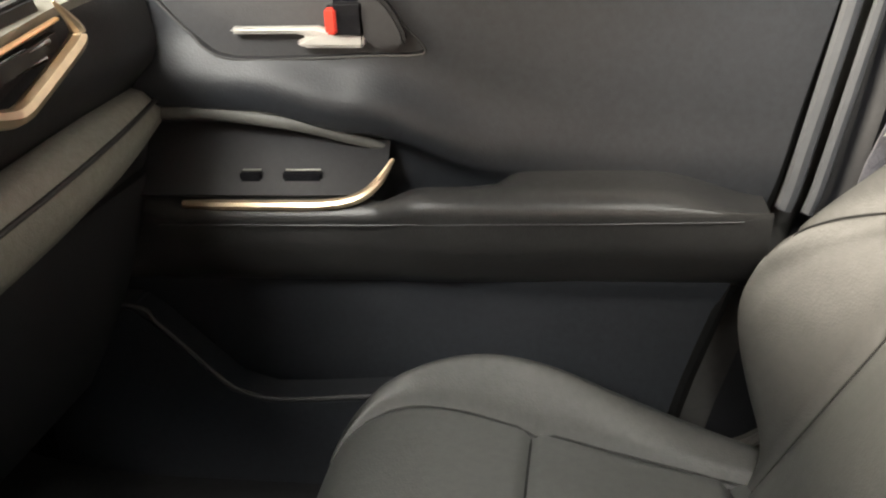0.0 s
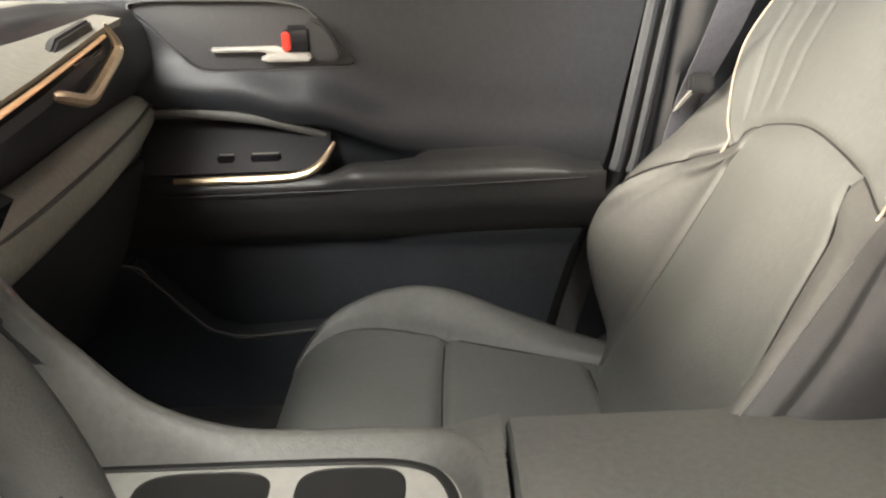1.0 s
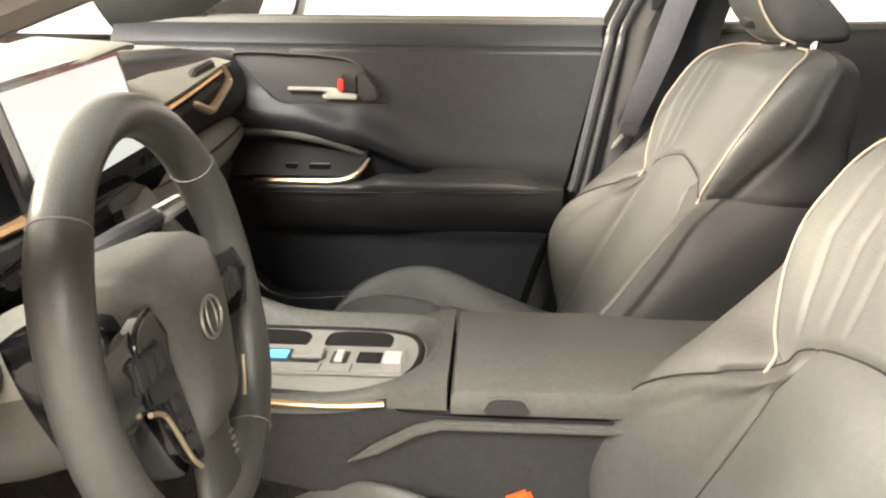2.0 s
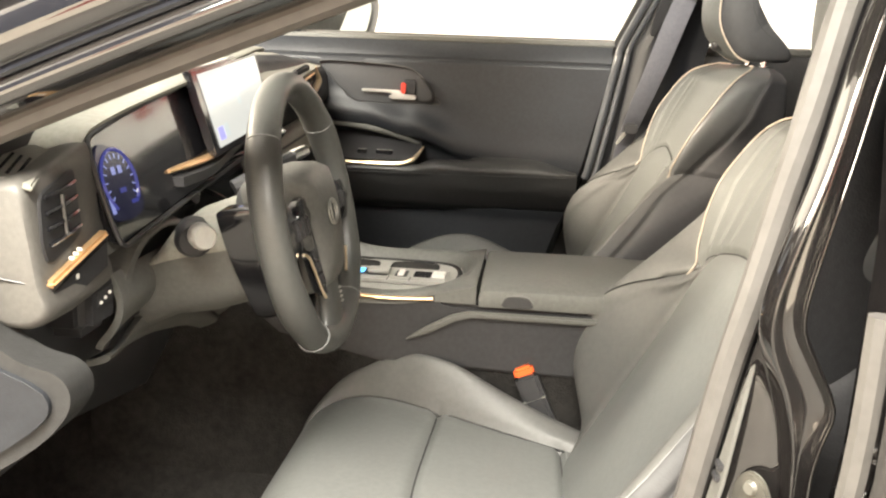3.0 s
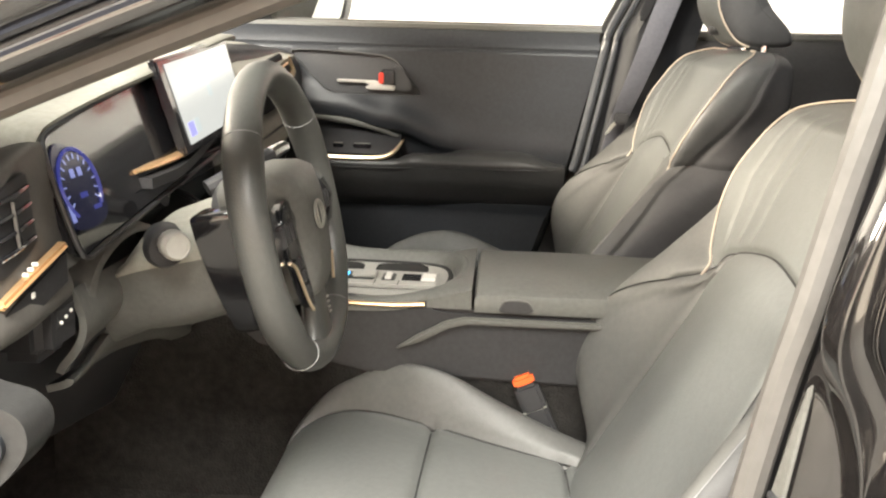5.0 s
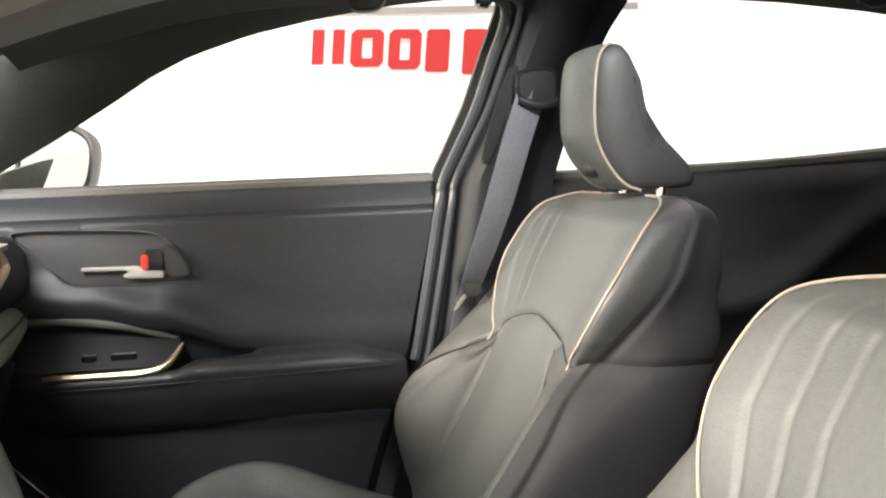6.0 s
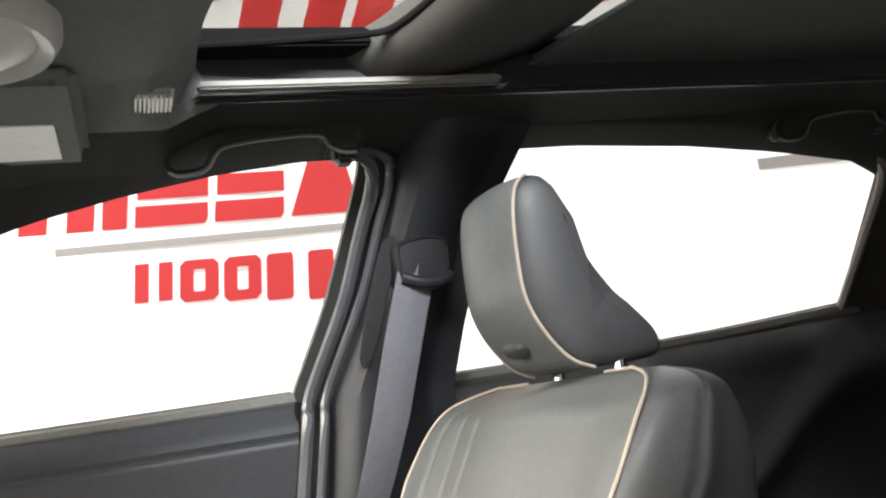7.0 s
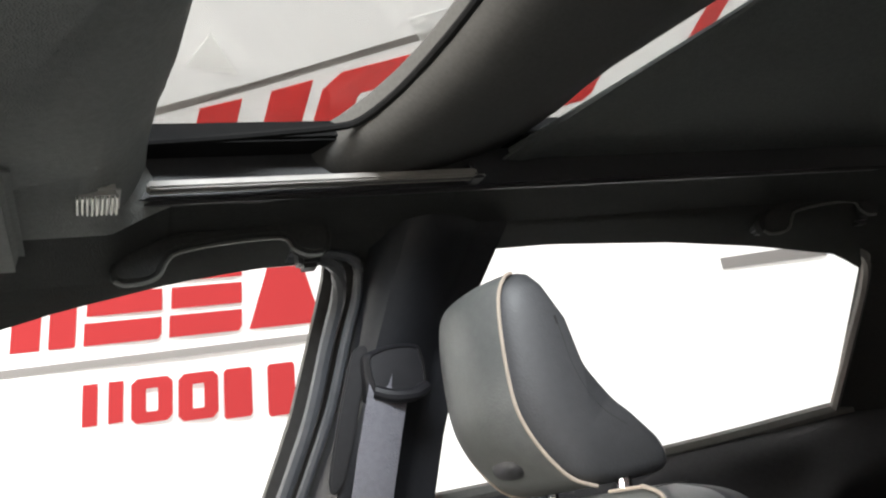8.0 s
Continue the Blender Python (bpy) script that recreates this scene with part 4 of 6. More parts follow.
WING = ((0.545, 0.228, 0.262), (0.60, 0.243, 0.228), (0.66, 0.258, 0.195), (0.72, 0.268, 0.165), (0.77, 0.273, 0.156), (0.815, 0.270, 0.170), (0.86, 0.267, 0.207), (0.904, 0.261, 0.250), (0.94, 0.256, 0.288), (0.97, 0.255, 0.322), (1.01, 0.256, 0.374), (1.04, 0.257, 0.405))
WING_WIDE, WING_DEEP = [(k[0], k[1]) for k in WING] + [(1.15, 0.10)], [(k[0], k[2]) for k in WING] + [(1.15, 0.50)]
PANEL_SEAM = [(0.545, 0.160), (0.60, 0.165), (0.74, 0.158), (0.84, 0.146), (0.91, 0.140)]


def cross_seam(q):
    """Height of the seam between lower and upper back: a rounded peak that falls to the piping, lower on one side."""
    fall = 0.052 if q > 0 else 0.030
    q = abs(q)
    if q <= 1:
        return 0.961 - fall * (math.sqrt(q * q + 0.02) - 0.141) / 0.869
    return 0.961 - fall + (0.008 * min(1, (q - 1) / 0.8) if fall < 0.04 else -0.080 * min(1, q - 1))


def back_point(q, z, low):
    """A point of the seat back: q 0 the middle, 1 ridge or piping, 2 side seam, 3 rear corner."""
    sg, q = (-1 if q < 0 else 1), abs(q)
    ra, rx, sa, sx, fa, fx, ba, bx = (glide(z, k) for k in (BACK_LINES if sg > 0 else NEAR_LINES))
    if sg > 0:
        sa, sx = max(sa, glide(z, WING_WIDE)), min(sx, glide(z, WING_DEEP))
        fa, fx = max(fa, sa + 0.006), max(fx, sx + 0.05)
    xf = line(z, BACK_FRONT)
    edge = z - cross_seam(sg * q)
    fall = min(1.0, max(0.0, -edge / 0.045)) if low else 0.0
    ma = lerp(0.62 * ra, glide(z, PANEL_SEAM), fall)
    cx = xf - 0.010 * fall
    mx = xf + 0.001 + 0.002 * fall
    keys = [(-ma, mx), (0.0, cx), (ma, mx), (ra, rx), (sa, sx), (fa, fx), (ba, bx), (ba - 0.03, bx + 0.012)]
    at = q * 2 if q < 1 else 2 + (q - 1) if q < 2 else 3 + (q - 2) * 2
    i = min(4, int(at))
    t = at - i
    p = [Vector((k[0], k[1], 0)) for k in keys[i:i + 4]]
    v = 0.5 * (2 * p[1] + (p[2] - p[0]) * t + (2 * p[0] - 5 * p[1] + 4 * p[2] - p[3]) * t * t + (3 * p[1] - p[0] - 3 * p[2] + p[3]) * t ** 3)
    a, x = v.x, v.y
    dip = 0.006 * groove(edge, 0.005)
    if low:
        dip += (0.006 if sg > 0 else 0.0035) * groove(a - ma, 0.005) if q < 1 else 0
        x -= 0.004 * groove(edge + 0.026, 0.018) * (1 if q < 1 else max(0, 1 - 3 * (q - 1)))
    elif q < 1:
        dip += 0.003 * groove((1 - q) * ra, 0.004)
        if z < 1.12 and sg > 0:
            dip += 0.0028 * max(groove(far_from(a, z, c), 0.0042) for c in SEAM_PLEATS) * min(1.0, max(0.0, (edge - 0.004) / 0.02))
    seam = 0.004 * groove((q - 2) * 0.05, 0.005)
    x += dip * (1 if q < 1.3 else 0.4) + seam
    a -= seam + (0 if q < 1.3 else dip * 0.8)
    return (x, sg * a, z if z < 1.095 else 1.095 + (z - 1.095) * 0.54)


def build_seat(name, label, y_mid, group, outboard, lift, worn):
    s = thing(name, label, "car seat", group)
    s.location = (0, y_mid, lift)
    # back: each panel runs from seam to seam
    rows = steps_of(0, 1, 54)

    def lower(u, q):
        return back_point(q, lerp(0.548, cross_seam(q), u), True)

    def upper(u, q):
        return back_point(q, lerp(cross_seam(q), 1.137, u ** 0.9), False)
    part("lower_back_panel", sheet(lower, rows, steps_of(-0.5, 0.5, 44)), LEATHER, s, "smooth lower back panel", smooth=70)
    part("upper_back_panel", sheet(upper, steps_of(0, 1, 64), steps_of(-1, 1, 170)), LEATHER, s, "pleated upper back panel", smooth=70)
    for sg in (-1, 1):
        turn = 2.0 if sg > 0 else 1.3
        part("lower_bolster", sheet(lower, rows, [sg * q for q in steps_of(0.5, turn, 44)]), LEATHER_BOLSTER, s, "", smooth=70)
        # outside the stitching the leather is dark, with the near side's shade in it
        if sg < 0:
            part("outer_bolster", sheet(lower, rows, [sg * q for q in steps_of(turn, 2.0, 20)]), OUTER_SHADED, s, "outer bolster leather darkened for shade", smooth=70)
        part("upper_bolster", sheet(upper, rows, [sg * q for q in steps_of(1, 2.0, 24)]), UPPER_SHADED if sg < 0 else LEATHER_BOLSTER, s, "smooth upper bolster", smooth=70)
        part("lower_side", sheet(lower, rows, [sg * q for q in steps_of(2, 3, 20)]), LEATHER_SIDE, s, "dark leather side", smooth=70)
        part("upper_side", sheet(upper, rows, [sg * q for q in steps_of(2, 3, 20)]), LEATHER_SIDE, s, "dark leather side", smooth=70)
        for at in (1.86 if sg > 0 else 1.34,):
            run = [back_point(sg * at, z, True) for z in steps_of(0.60, 0.815 if sg > 0 else 0.905, 16)]
            part("stitching", tube([(x - 0.0006, y + sg * 0.0004, z) for x, y, z in run], 0.0008, 4, 2), THREAD, s)

        run = [back_point(sg * 0.5, lerp(0.56, cross_seam(0.5), u), True) for u in steps_of(0, 1, 16)]
        part("seam", tube([(x - 0.001, y, z) for x, y, z in run], 0.0013, 5, 2), SEAM_DARK, s)
    run = [back_point(q, cross_seam(q), True) for q in steps_of(-0.97, 1.95, 70)]
    part("seam", tube([(x - 0.001, y, z) for x, y, z in run], 0.0010, 5, 1), SEAM_DARK, s)

    def shell(z, t):
        ba, bx = (glide(z, k) for k in (BACK_LINES if t > 0 else NEAR_LINES)[6:8])
        return (bx + min(0.03, 0.25 * max(0.0, 1.15 - z)) * (1 - t ** 4), t * ba, z if z < 1.095 else 1.095 + (z - 1.095) * 0.54)
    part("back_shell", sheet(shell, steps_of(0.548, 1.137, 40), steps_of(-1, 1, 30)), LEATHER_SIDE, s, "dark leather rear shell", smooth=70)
    crown = [Vector(upper(1, q)) for q in steps_of(-1, 1, 16)]
    part("back_crown", loft([crown, [Vector((0.455, p.y * 1.04, 1.1185)) for p in crown], [Vector((0.478, p.y * 0.97, 1.117)) for p in crown]], ring_closed=False), LEATHER, s, smooth=70)
    for sg in (-1, 1):
        pts = [back_point(sg * 0.9999, z, False) for z in ((0.9, 0.915, 0.93, 0.955, 0.985) if sg > 0 else (0.928, 0.935, 0.945, 0.96, 0.985)) + (1.02, 1.05, 1.08, 1.105, 1.125, 1.136)]
        pts = pts[:-1] + [upper(1, sg * q) for q in (1.0, 0.9, 0.75, 0.6, 0.45)]
        part("piping", tube([(x - 0.0035, y + sg * 0.001, z + (0.002 if z > 1.07 else 0)) for x, y, z in pts], 0.0016, 6, 6), PIPING, s, "pale piping")

    # cushion
    top_mid = [(-0.262, 0.565), (-0.25, 0.609), (-0.225, 0.640), (-0.18, 0.655), (-0.08, 0.653), (0.03, 0.640), (0.14, 0.627), (0.22, 0.618)]
    wing = [(-0.262, 0.0), (-0.235, 0.012), (-0.20, 0.038), (-0.15, 0.066), (-0.10, 0.078), (-0.03, 0.074), (0.05, 0.046), (0.12, 0.024), (0.20, 0.008)]
    seam_line = [(-0.262, 0.182), (-0.235, 0.222), (-0.18, 0.244), (-0.12, 0.236), (-0.06, 0.217), (0.10, 0.190), (0.22, 0.170)]
    rim_line = [(-0.262, 0.205), (-0.25, 0.238), (-0.225, 0.261), (-0.18, 0.276), (-0.10, 0.274), (0.1, 0.268), (0.22, 0.245)]

    near_seam = [(-0.262, 0.090), (-0.235, 0.118), (-0.16, 0.150), (-0.04, 0.168), (0.10, 0.166), (0.22, 0.150)]
    near_roll = [(-0.262, 0.025), (-0.235, 0.050), (-0.16, 0.064), (0.22, 0.068)]
    near_lift = [(-0.262, 0.0), (-0.20, 0.010), (-0.10, 0.024), (0.05, 0.034), (0.20, 0.044)]

    def cross_x(k, a):
        return (-0.262, -0.052 + 0.004 * (a / 0.19) ** 2, 0.138 - 0.004 * (a / 0.19) ** 2, 0.22)[k]

    def cushion(x, t):
        w = glide(x, rim_line)
        sa = glide(x, seam_line)
        if worn < 1 and t * outboard > 0:
            sa = glide(x, near_seam)
            w = sa + glide(x, near_roll)
        a = abs(t) * sa if abs(t) <= 1 else lerp(sa, w, abs(t) - 1)
        y = math.copysign(a, t)
        z = glide(x, top_mid) + (glide(x, near_lift) if worn < 1 and y * outboard > 0 else glide(x, wing) * (0.80 if worn == 1 else 1.0)) * (lambda u: u * u * (3 - 2 * u))(min(1, max(0, (a - sa + 0.012) / 0.047)))
        z -= 0.030 * max(0, abs(t) - 1.45) ** 2 / 0.30 + 0.05 * max(0, abs(t) - 1.75) ** 2 / 0.0625
        z += 0.006 * math.exp(-(y / 0.12) ** 2) * min(1, max(0.3, (x + 0.25) / 0.05))
        z -= 0.009 * groove(a - sa, 0.005)
        if a < sa + 0.004:
            z -= 0.009 * max(groove(x - cross_x(k, a), 0.0055) for k in (1, 2))
        if worn < 1 and y * outboard > 0:
            x += 0.085 * (a / 0.26) ** 1.8 * min(1, max(0, (0.05 - x) / 0.31))
        return (x, y, z)
    us = steps_of(-1, 1, 64)
    for k, pname, lab in ((0, "cushion_front", "thigh panel"), (1, "cushion_middle", "sitting panel"), (2, "cushion_rear", "")):
        part(pname, sheet(lambda u, t, k=k: cushion(lerp(cross_x(k, abs(t) * 0.19), cross_x(k + 1, abs(t) * 0.19), u ** 1.3 if k == 0 else u), t), steps_of(0, 1, 40), us), LEATHER, s, lab, smooth=70)
    xs = [-0.262 + 0.482 * u ** 1.3 for u in steps_of(0, 1, 90)]
    for sg in (-1, 1):
        part("cushion_bolster", sheet(cushion, xs, [sg * t for t in steps_of(1, 2, 26)]), LEATHER_BOLSTER, s, "", smooth=70)
        run = [cushion(x, sg) for x in steps_of(-0.25, 0.20, 24)]
        part("seam", tube([(x, y, z + 0.001) for x, y, z in run], 0.0013, 5, 1), SEAM_DARK, s)
    for k in (1, 2):
        run = [cushion(cross_x(k, abs(t) * 0.19), t) for t in steps_of(-0.99, 0.99, 24)]
        part("seam", tube([(x, y, z + 0.001) for x, y, z in run], 0.0013, 5, 1), SEAM_DARK, s)
    us = [2 * t for t in us]
    # skirt below the rounded edge
    rim = [cushion(x, -2) for x in xs[::-1]] + [cushion(xs[0], t) for t in us[1:-1]] + [cushion(x, 2) for x in xs]
    rings = [[Vector(p) for p in rim]]
    for k, drop, ins in ((1, 0.012, -0.006), (2, 0.035, -0.006), (3, 0.055, 0.0), (4, 0.09, 0.015)):
        rings.append([Vector((p[0] + (ins * 1.2 if p[0] < -0.2 else 0), p[1] * (1 - ins / 0.26), min(p[2], 0.66) - drop)) for p in rim])
    part("cushion_skirt", loft(rings, caps=False, ring_closed=False), LEATHER_BOLSTER, s, "leather cushion side", smooth=70)
    part("seat_base", loft([[(x, sg * 0.215, z) for x, z in ((-0.22, 0.53), (0.22, 0.53), (0.22, 0.40), (-0.20, 0.40))] for sg in (-1, 1)]), HARD, s, "black seat frame")
    for sg in (-1, 1):
        part("seat_rail", rbox(-0.24, 0.30, sg * 0.19 - 0.02, sg * 0.19 + 0.02, 0.352, 0.405, 0.006), STEEL, s, "steel slide rail")
    # outboard side shield
    q = outboard
    out = [(-0.215, 0.602), (-0.10, 0.604), (0.05, 0.598), (0.14, 0.602), (0.21, 0.64), (0.235, 0.60), (0.215, 0.50), (0.10, 0.455), (-0.10, 0.45), (-0.19, 0.49)]
    shield = part("side_shield", plate(smooth_outline(out, 3), lambda u, v, w: (u, q * (0.262 - (0.030 if worn < 1 else 0) + w), v + (0.022 if worn < 1 else 0)), 0.022, 0.008, 3), PALE_PLASTIC, s, "warm grey plastic side shield")
    part("seat_switch", rbox(-0.10, -0.02, min(q * 0.252, q * 0.296), max(q * 0.252, q * (0.266 if worn < 1 else 0.296)), 0.545, 0.560, 0.005), HARD, shield, "black seat switch")
    # headrest
    prof = [(-0.053, -0.050), (-0.067, -0.026), (-0.073, 0.00), (-0.072, 0.050), (-0.066, 0.084), (-0.052, 0.099), (-0.036, 0.101), (-0.026, 0.082), (0.004, 0.018), (0.039, -0.030), (0.070, -0.058), (0.077, -0.072), (0.066, -0.083), (0.0, -0.083), (-0.030, -0.073)]
    prof = [(p.x, p.y) for p in curve_points([(u, v, 0) for u, v in prof], 5, True)]
    cx, cz, half = 0.450, 1.210, 0.084

    def on_head(u, v, t, out=0.0):
        k = 1 - 0.45 * abs(t) ** 14
        front = min(1, max(0, -u / 0.06))
        size = math.hypot(u, v) + 1e-6
        return (cx - 0.003 + (u * 0.89 + out * u / size) * k + (0.030 * t * t - 0.014) * front, half * math.copysign(abs(t) ** 0.8, t), cz + (v + out * v / size) * k)
    head = part("headrest", loft([[on_head(u, v, t) for u, v in prof] for t in steps_of(-1, 1, 24)]), HEAD_LEATHER, s, "dark leather headrest", smooth=60)
    face = [(p.x, p.y) for p in curve_points([(-0.044, 0.1012, 0), (-0.055, 0.0985, 0), (-0.066, 0.084, 0), (-0.072, 0.050, 0), (-0.073, 0.0, 0), (-0.067, -0.026, 0), (-0.053, -0.050, 0), (-0.030, -0.073, 0), (-0.004, -0.083, 0)], 5)]
    part("front_panel", sheet(lambda k, t: on_head(*face[round(k)], t, 0.0016), range(len(face)), steps_of(-0.77, 0.77, 24)), LEATHER, head, "grey leather front panel", smooth=60)
    for sg in (-1, 1):
        part("headrest_piping", tube([on_head(u, v, sg * 0.775, 0.0026) for u, v in face[2::2]], 0.0017, 6, 2, up=(0, 1, 0)), PIPING, head, "pale piping")
        run = ((-0.050, 0.090), (-0.044, 0.070), (-0.026, 0.016), (0.010, -0.032), (0.050, -0.064))
        part("headrest_seam", tube([on_head(u, v, sg * 0.985, 0.001) for u, v in run], 0.0012, 5, 5, up=(0, 1, 0)), SEAM_DARK, head)
        part("headrest_post", tube([(0.468, sg * 0.066, 1.09), (0.473, sg * 0.066, 1.15)], 0.0065, 10, 2), CHROME, s, "chrome headrest post")
        part("post_collar", rbox(0.457, 0.482, sg * 0.066 - 0.012, sg * 0.066 + 0.012, 1.108, 1.1185, 0.003), HARD, s, "black post collar")
    part("tilt_button", loft([[(cx - 0.0480 + d, -0.010 + 0.026 * k * math.cos(a), cz - 0.055 + 0.012 * k * math.sin(a)) for a in steps_of(0, 2 * math.pi, 20)[:-1]] for d, k in ((0.02, 1.0), (-0.006, 1.0), (-0.012, 0.9), (-0.015, 0.65), (-0.016, 0.3))]), HARD, head, "small black button", smooth=70)
    return s


# ---- seat belt buckle beside the driver seat ----
def build_buckle():
    b = thing("belt_buckle", "black seat belt buckle with a bright orange-red button", "belt buckle")
    m = pose(0.078, -0.098, 0.664, 0, -24, 0)
    body = part("buckle_body", rbox(-0.0175, 0.0175, -0.012, 0.012, -0.10, -0.002, 0.005, m=m), HARD, b, "black buckle body")
    part("release_button", rbox(-0.0150, 0.0150, -0.0105, 0.0105, -0.004, 0.012, 0.004, m=m), ORANGE, b, "orange-red release button")
    part("buckle_seam", rbox(-0.0180, 0.0180, -0.0125, 0.0125, -0.042, -0.0405, 0.0005, m=m), STEEL, body, "thin pale line")
    part("buckle_stalk", rbox(-0.012, 0.012, -0.006, 0.006, -0.26, -0.10, 0.003, m=m), WEB, b, "woven stalk")


build_seat("passenger_seat", "grey leather front passenger seat with pale piping", 0.385, "front seats", 1, 0.0, 1.0)
build_seat("driver_seat", "grey leather driver seat with pale piping beside the open door", -0.355, "front seats", -1, -0.045, 0.36)
build_buckle()


# ---- steering wheel and column ----
WHEEL = Vector((-0.193, -0.329, 0.935))
W_UP = Vector((-0.21, 0, 0.978)).normalized()
W_RIGHT = Vector((0, 1, 0))
W_OUT = Vector((0.978, 0, 0.21)).normalized()


def on_wheel(u, v, w):
    return WHEEL + W_RIGHT * u + W_UP * v + W_OUT * w


def build_wheel():
    st = thing("steering_wheel", "dark grey leather steering wheel with champagne spoke trim", "steering wheel")
    R = 0.156
    ring = []
    for i in range(72):
        a = 2 * math.pi * i / 72
        flat = 1 - 0.035 * max(0, -math.sin(a)) ** 6
        c = on_wheel(R * math.cos(a), R * flat * math.sin(a), 0)
        out = (W_RIGHT * math.cos(a) + W_UP * math.sin(a)).normalized()
        thick = 0.0165 + 0.0015 * math.exp(-((abs(math.cos(a)) - 0.85) / 0.12) ** 2)
        ring.append([c + out * math.cos(b) * thick + W_OUT * math.sin(b) * thick * 1.12 for b in steps_of(0, 2 * math.pi, 16)[:-1]])
    ring.append(ring[0])
    bm = loft(ring, caps=False)
    bmesh.ops.remove_doubles(bm, verts=bm.verts, dist=1e-6)
    rim = part("rim", bm, WHEEL_LEATHER, st, "stitched leather rim", smooth=80)
    for a in (40, 140, 235, 305):
        c, s = math.cos(radians(a)), math.sin(radians(a))
        o = W_RIGHT * c + W_UP * s
        part("rim_seam", tube([on_wheel(R * c, R * s, 0) + o * math.cos(b) * 0.0172 + W_OUT * math.sin(b) * 0.0190 for b in steps_of(0, 2 * math.pi, 12)[:-1]], 0.0009, 5, 2, closed=True), THREAD, rim)
    pad = smooth_outline([(-0.058, 0.040), (-0.046, 0.056), (0.0, 0.061), (0.050, 0.058), (0.074, 0.044), (0.078, 0.0), (0.064, -0.05), (0.046, -0.082), (0.0, -0.090), (-0.038, -0.082), (-0.044, -0.04), (-0.050, 0.0)], 4)
    part("airbag_pad", loft([[on_wheel(u * k, v * k, w) for u, v in pad] for k, w in ((0.96, -0.06), (1.06, -0.02), (1.0, 0.006), (0.9, 0.018), (0.6, 0.026), (0.25, 0.028))]), SOFT_GREY, st, "moulded grey airbag cover", smooth=60)
    badge = part("badge", tube([on_wheel(0.021 * math.cos(a), 0.015 * math.sin(a), 0.029) for a in steps_of(0, 2 * math.pi, 16)[:-1]], 0.0014, 6, 2, closed=True, up=W_OUT), STEEL, st, "chrome oval badge")
    part("badge_ring", tube([on_wheel(0.009 * math.cos(a), 0.014 * math.sin(a), 0.0292) for a in steps_of(0, 2 * math.pi, 16)[:-1]], 0.0010, 6, 2, closed=True, up=W_OUT), STEEL, badge)
    panel = part("switch_panel", plate(smooth_outline([(-0.100, 0.020), (-0.066, 0.032), (-0.057, 0.020), (-0.052, -0.020), (-0.042, -0.082), (-0.056, -0.088), (-0.070, -0.060), (-0.080, -0.034), (-0.102, -0.024)], 3), lambda u, v, w: on_wheel(u, v, 0.002 + w), 0.013, 0.004, 3), GLOSS, st, "gloss black switch panel", smooth=50)
    for v in (-0.036, -0.052, -0.068):
        part("switch_key", plate([(-0.066 - 0.25 * (v + 0.068), v - 0.006), (-0.053 - 0.25 * (v + 0.068), v - 0.006), (-0.055 - 0.25 * (v + 0.068), v + 0.006), (-0.068 - 0.25 * (v + 0.068), v + 0.006)], lambda u, v, w: on_wheel(u, v, 0.014 + w), 0.003, 0.001), HARD, panel)
    for sg in (-1, 1):
        spoke = part("spoke", loft([[on_wheel(sg * u, v + h, w) for h, w in ((0.020, 0.0), (0.022, 0.010), (0.0, 0.015), (-0.030, 0.010), (-0.032, 0.0), (0.0, -0.015))] for u, v in ((0.05, 0.008), (0.09, 0.004), (0.12, 0.0), (0.150, 0.0))]), GLOSS, st, "gloss black side spoke")
        line_uv = ((0.106, -0.028), (0.088, -0.036), (0.078, -0.052), (0.066, -0.078), (0.054, -0.092)) if sg < 0 else ((0.082, -0.060), (0.072, -0.076), (0.062, -0.088))
        part("spoke_trim", tube([on_wheel(sg * u, v, 0.014) for u, v in line_uv], 0.0020, 6, 4, up=W_OUT), GOLD, spoke, "champagne trim line")
        for k in range(3):
            part("spoke_button", plate([(sg * (0.070 + 0.016 * k), -0.010), (sg * (0.083 + 0.016 * k), -0.012), (sg * (0.083 + 0.016 * k), 0.010), (sg * (0.070 + 0.016 * k), 0.012)], lambda u, v, w: on_wheel(u, v, 0.010 + w), 0.008, 0.002), HARD, spoke)
    part("lower_spoke", loft([[on_wheel(hw * math.copysign(abs(math.cos(b)) ** 0.6, math.cos(b)), v + dv * math.cos(b) ** 2, 0.011 * math.sin(b) + dw) for b in steps_of(0, 2 * math.pi, 20)[:-1]] for v, hw, dv, dw in ((-0.070, 0.034, 0.0, 0.004), (-0.100, 0.030, 0.0, 0.002), (-0.125, 0.033, 0.0, 0.0), (-0.148, 0.046, 0.006, 0.0))]), WHEEL_LEATHER, st, "padded lower spoke", smooth=60)
    part("hub_back", loft([[on_wheel(0.055 * k * math.cos(a), 0.055 * k * math.sin(a), w) for a in steps_of(0, 2 * math.pi, 24)[:-1]] for k, w in ((0.9, -0.01), (1.05, -0.04), (0.9, -0.075))]), HARD, st, "black hub cover")
    for k in range(4):
        part("lower_spoke_mark", rbox(-0.001, 0.001, -0.0035, 0.0035, -0.0006, 0.0006, 0, m=Matrix.Translation(on_wheel(0.016, -0.098 - 0.006 * k, 0.0135)) @ pose(0, 0, 0, 0, 12, 0)), STEEL, st)

    col = thing("steering_column", "grey plastic steering column shroud with stalks", "steering column")
    col.location = (0.003, 0.010, -0.005)
    axis = W_OUT
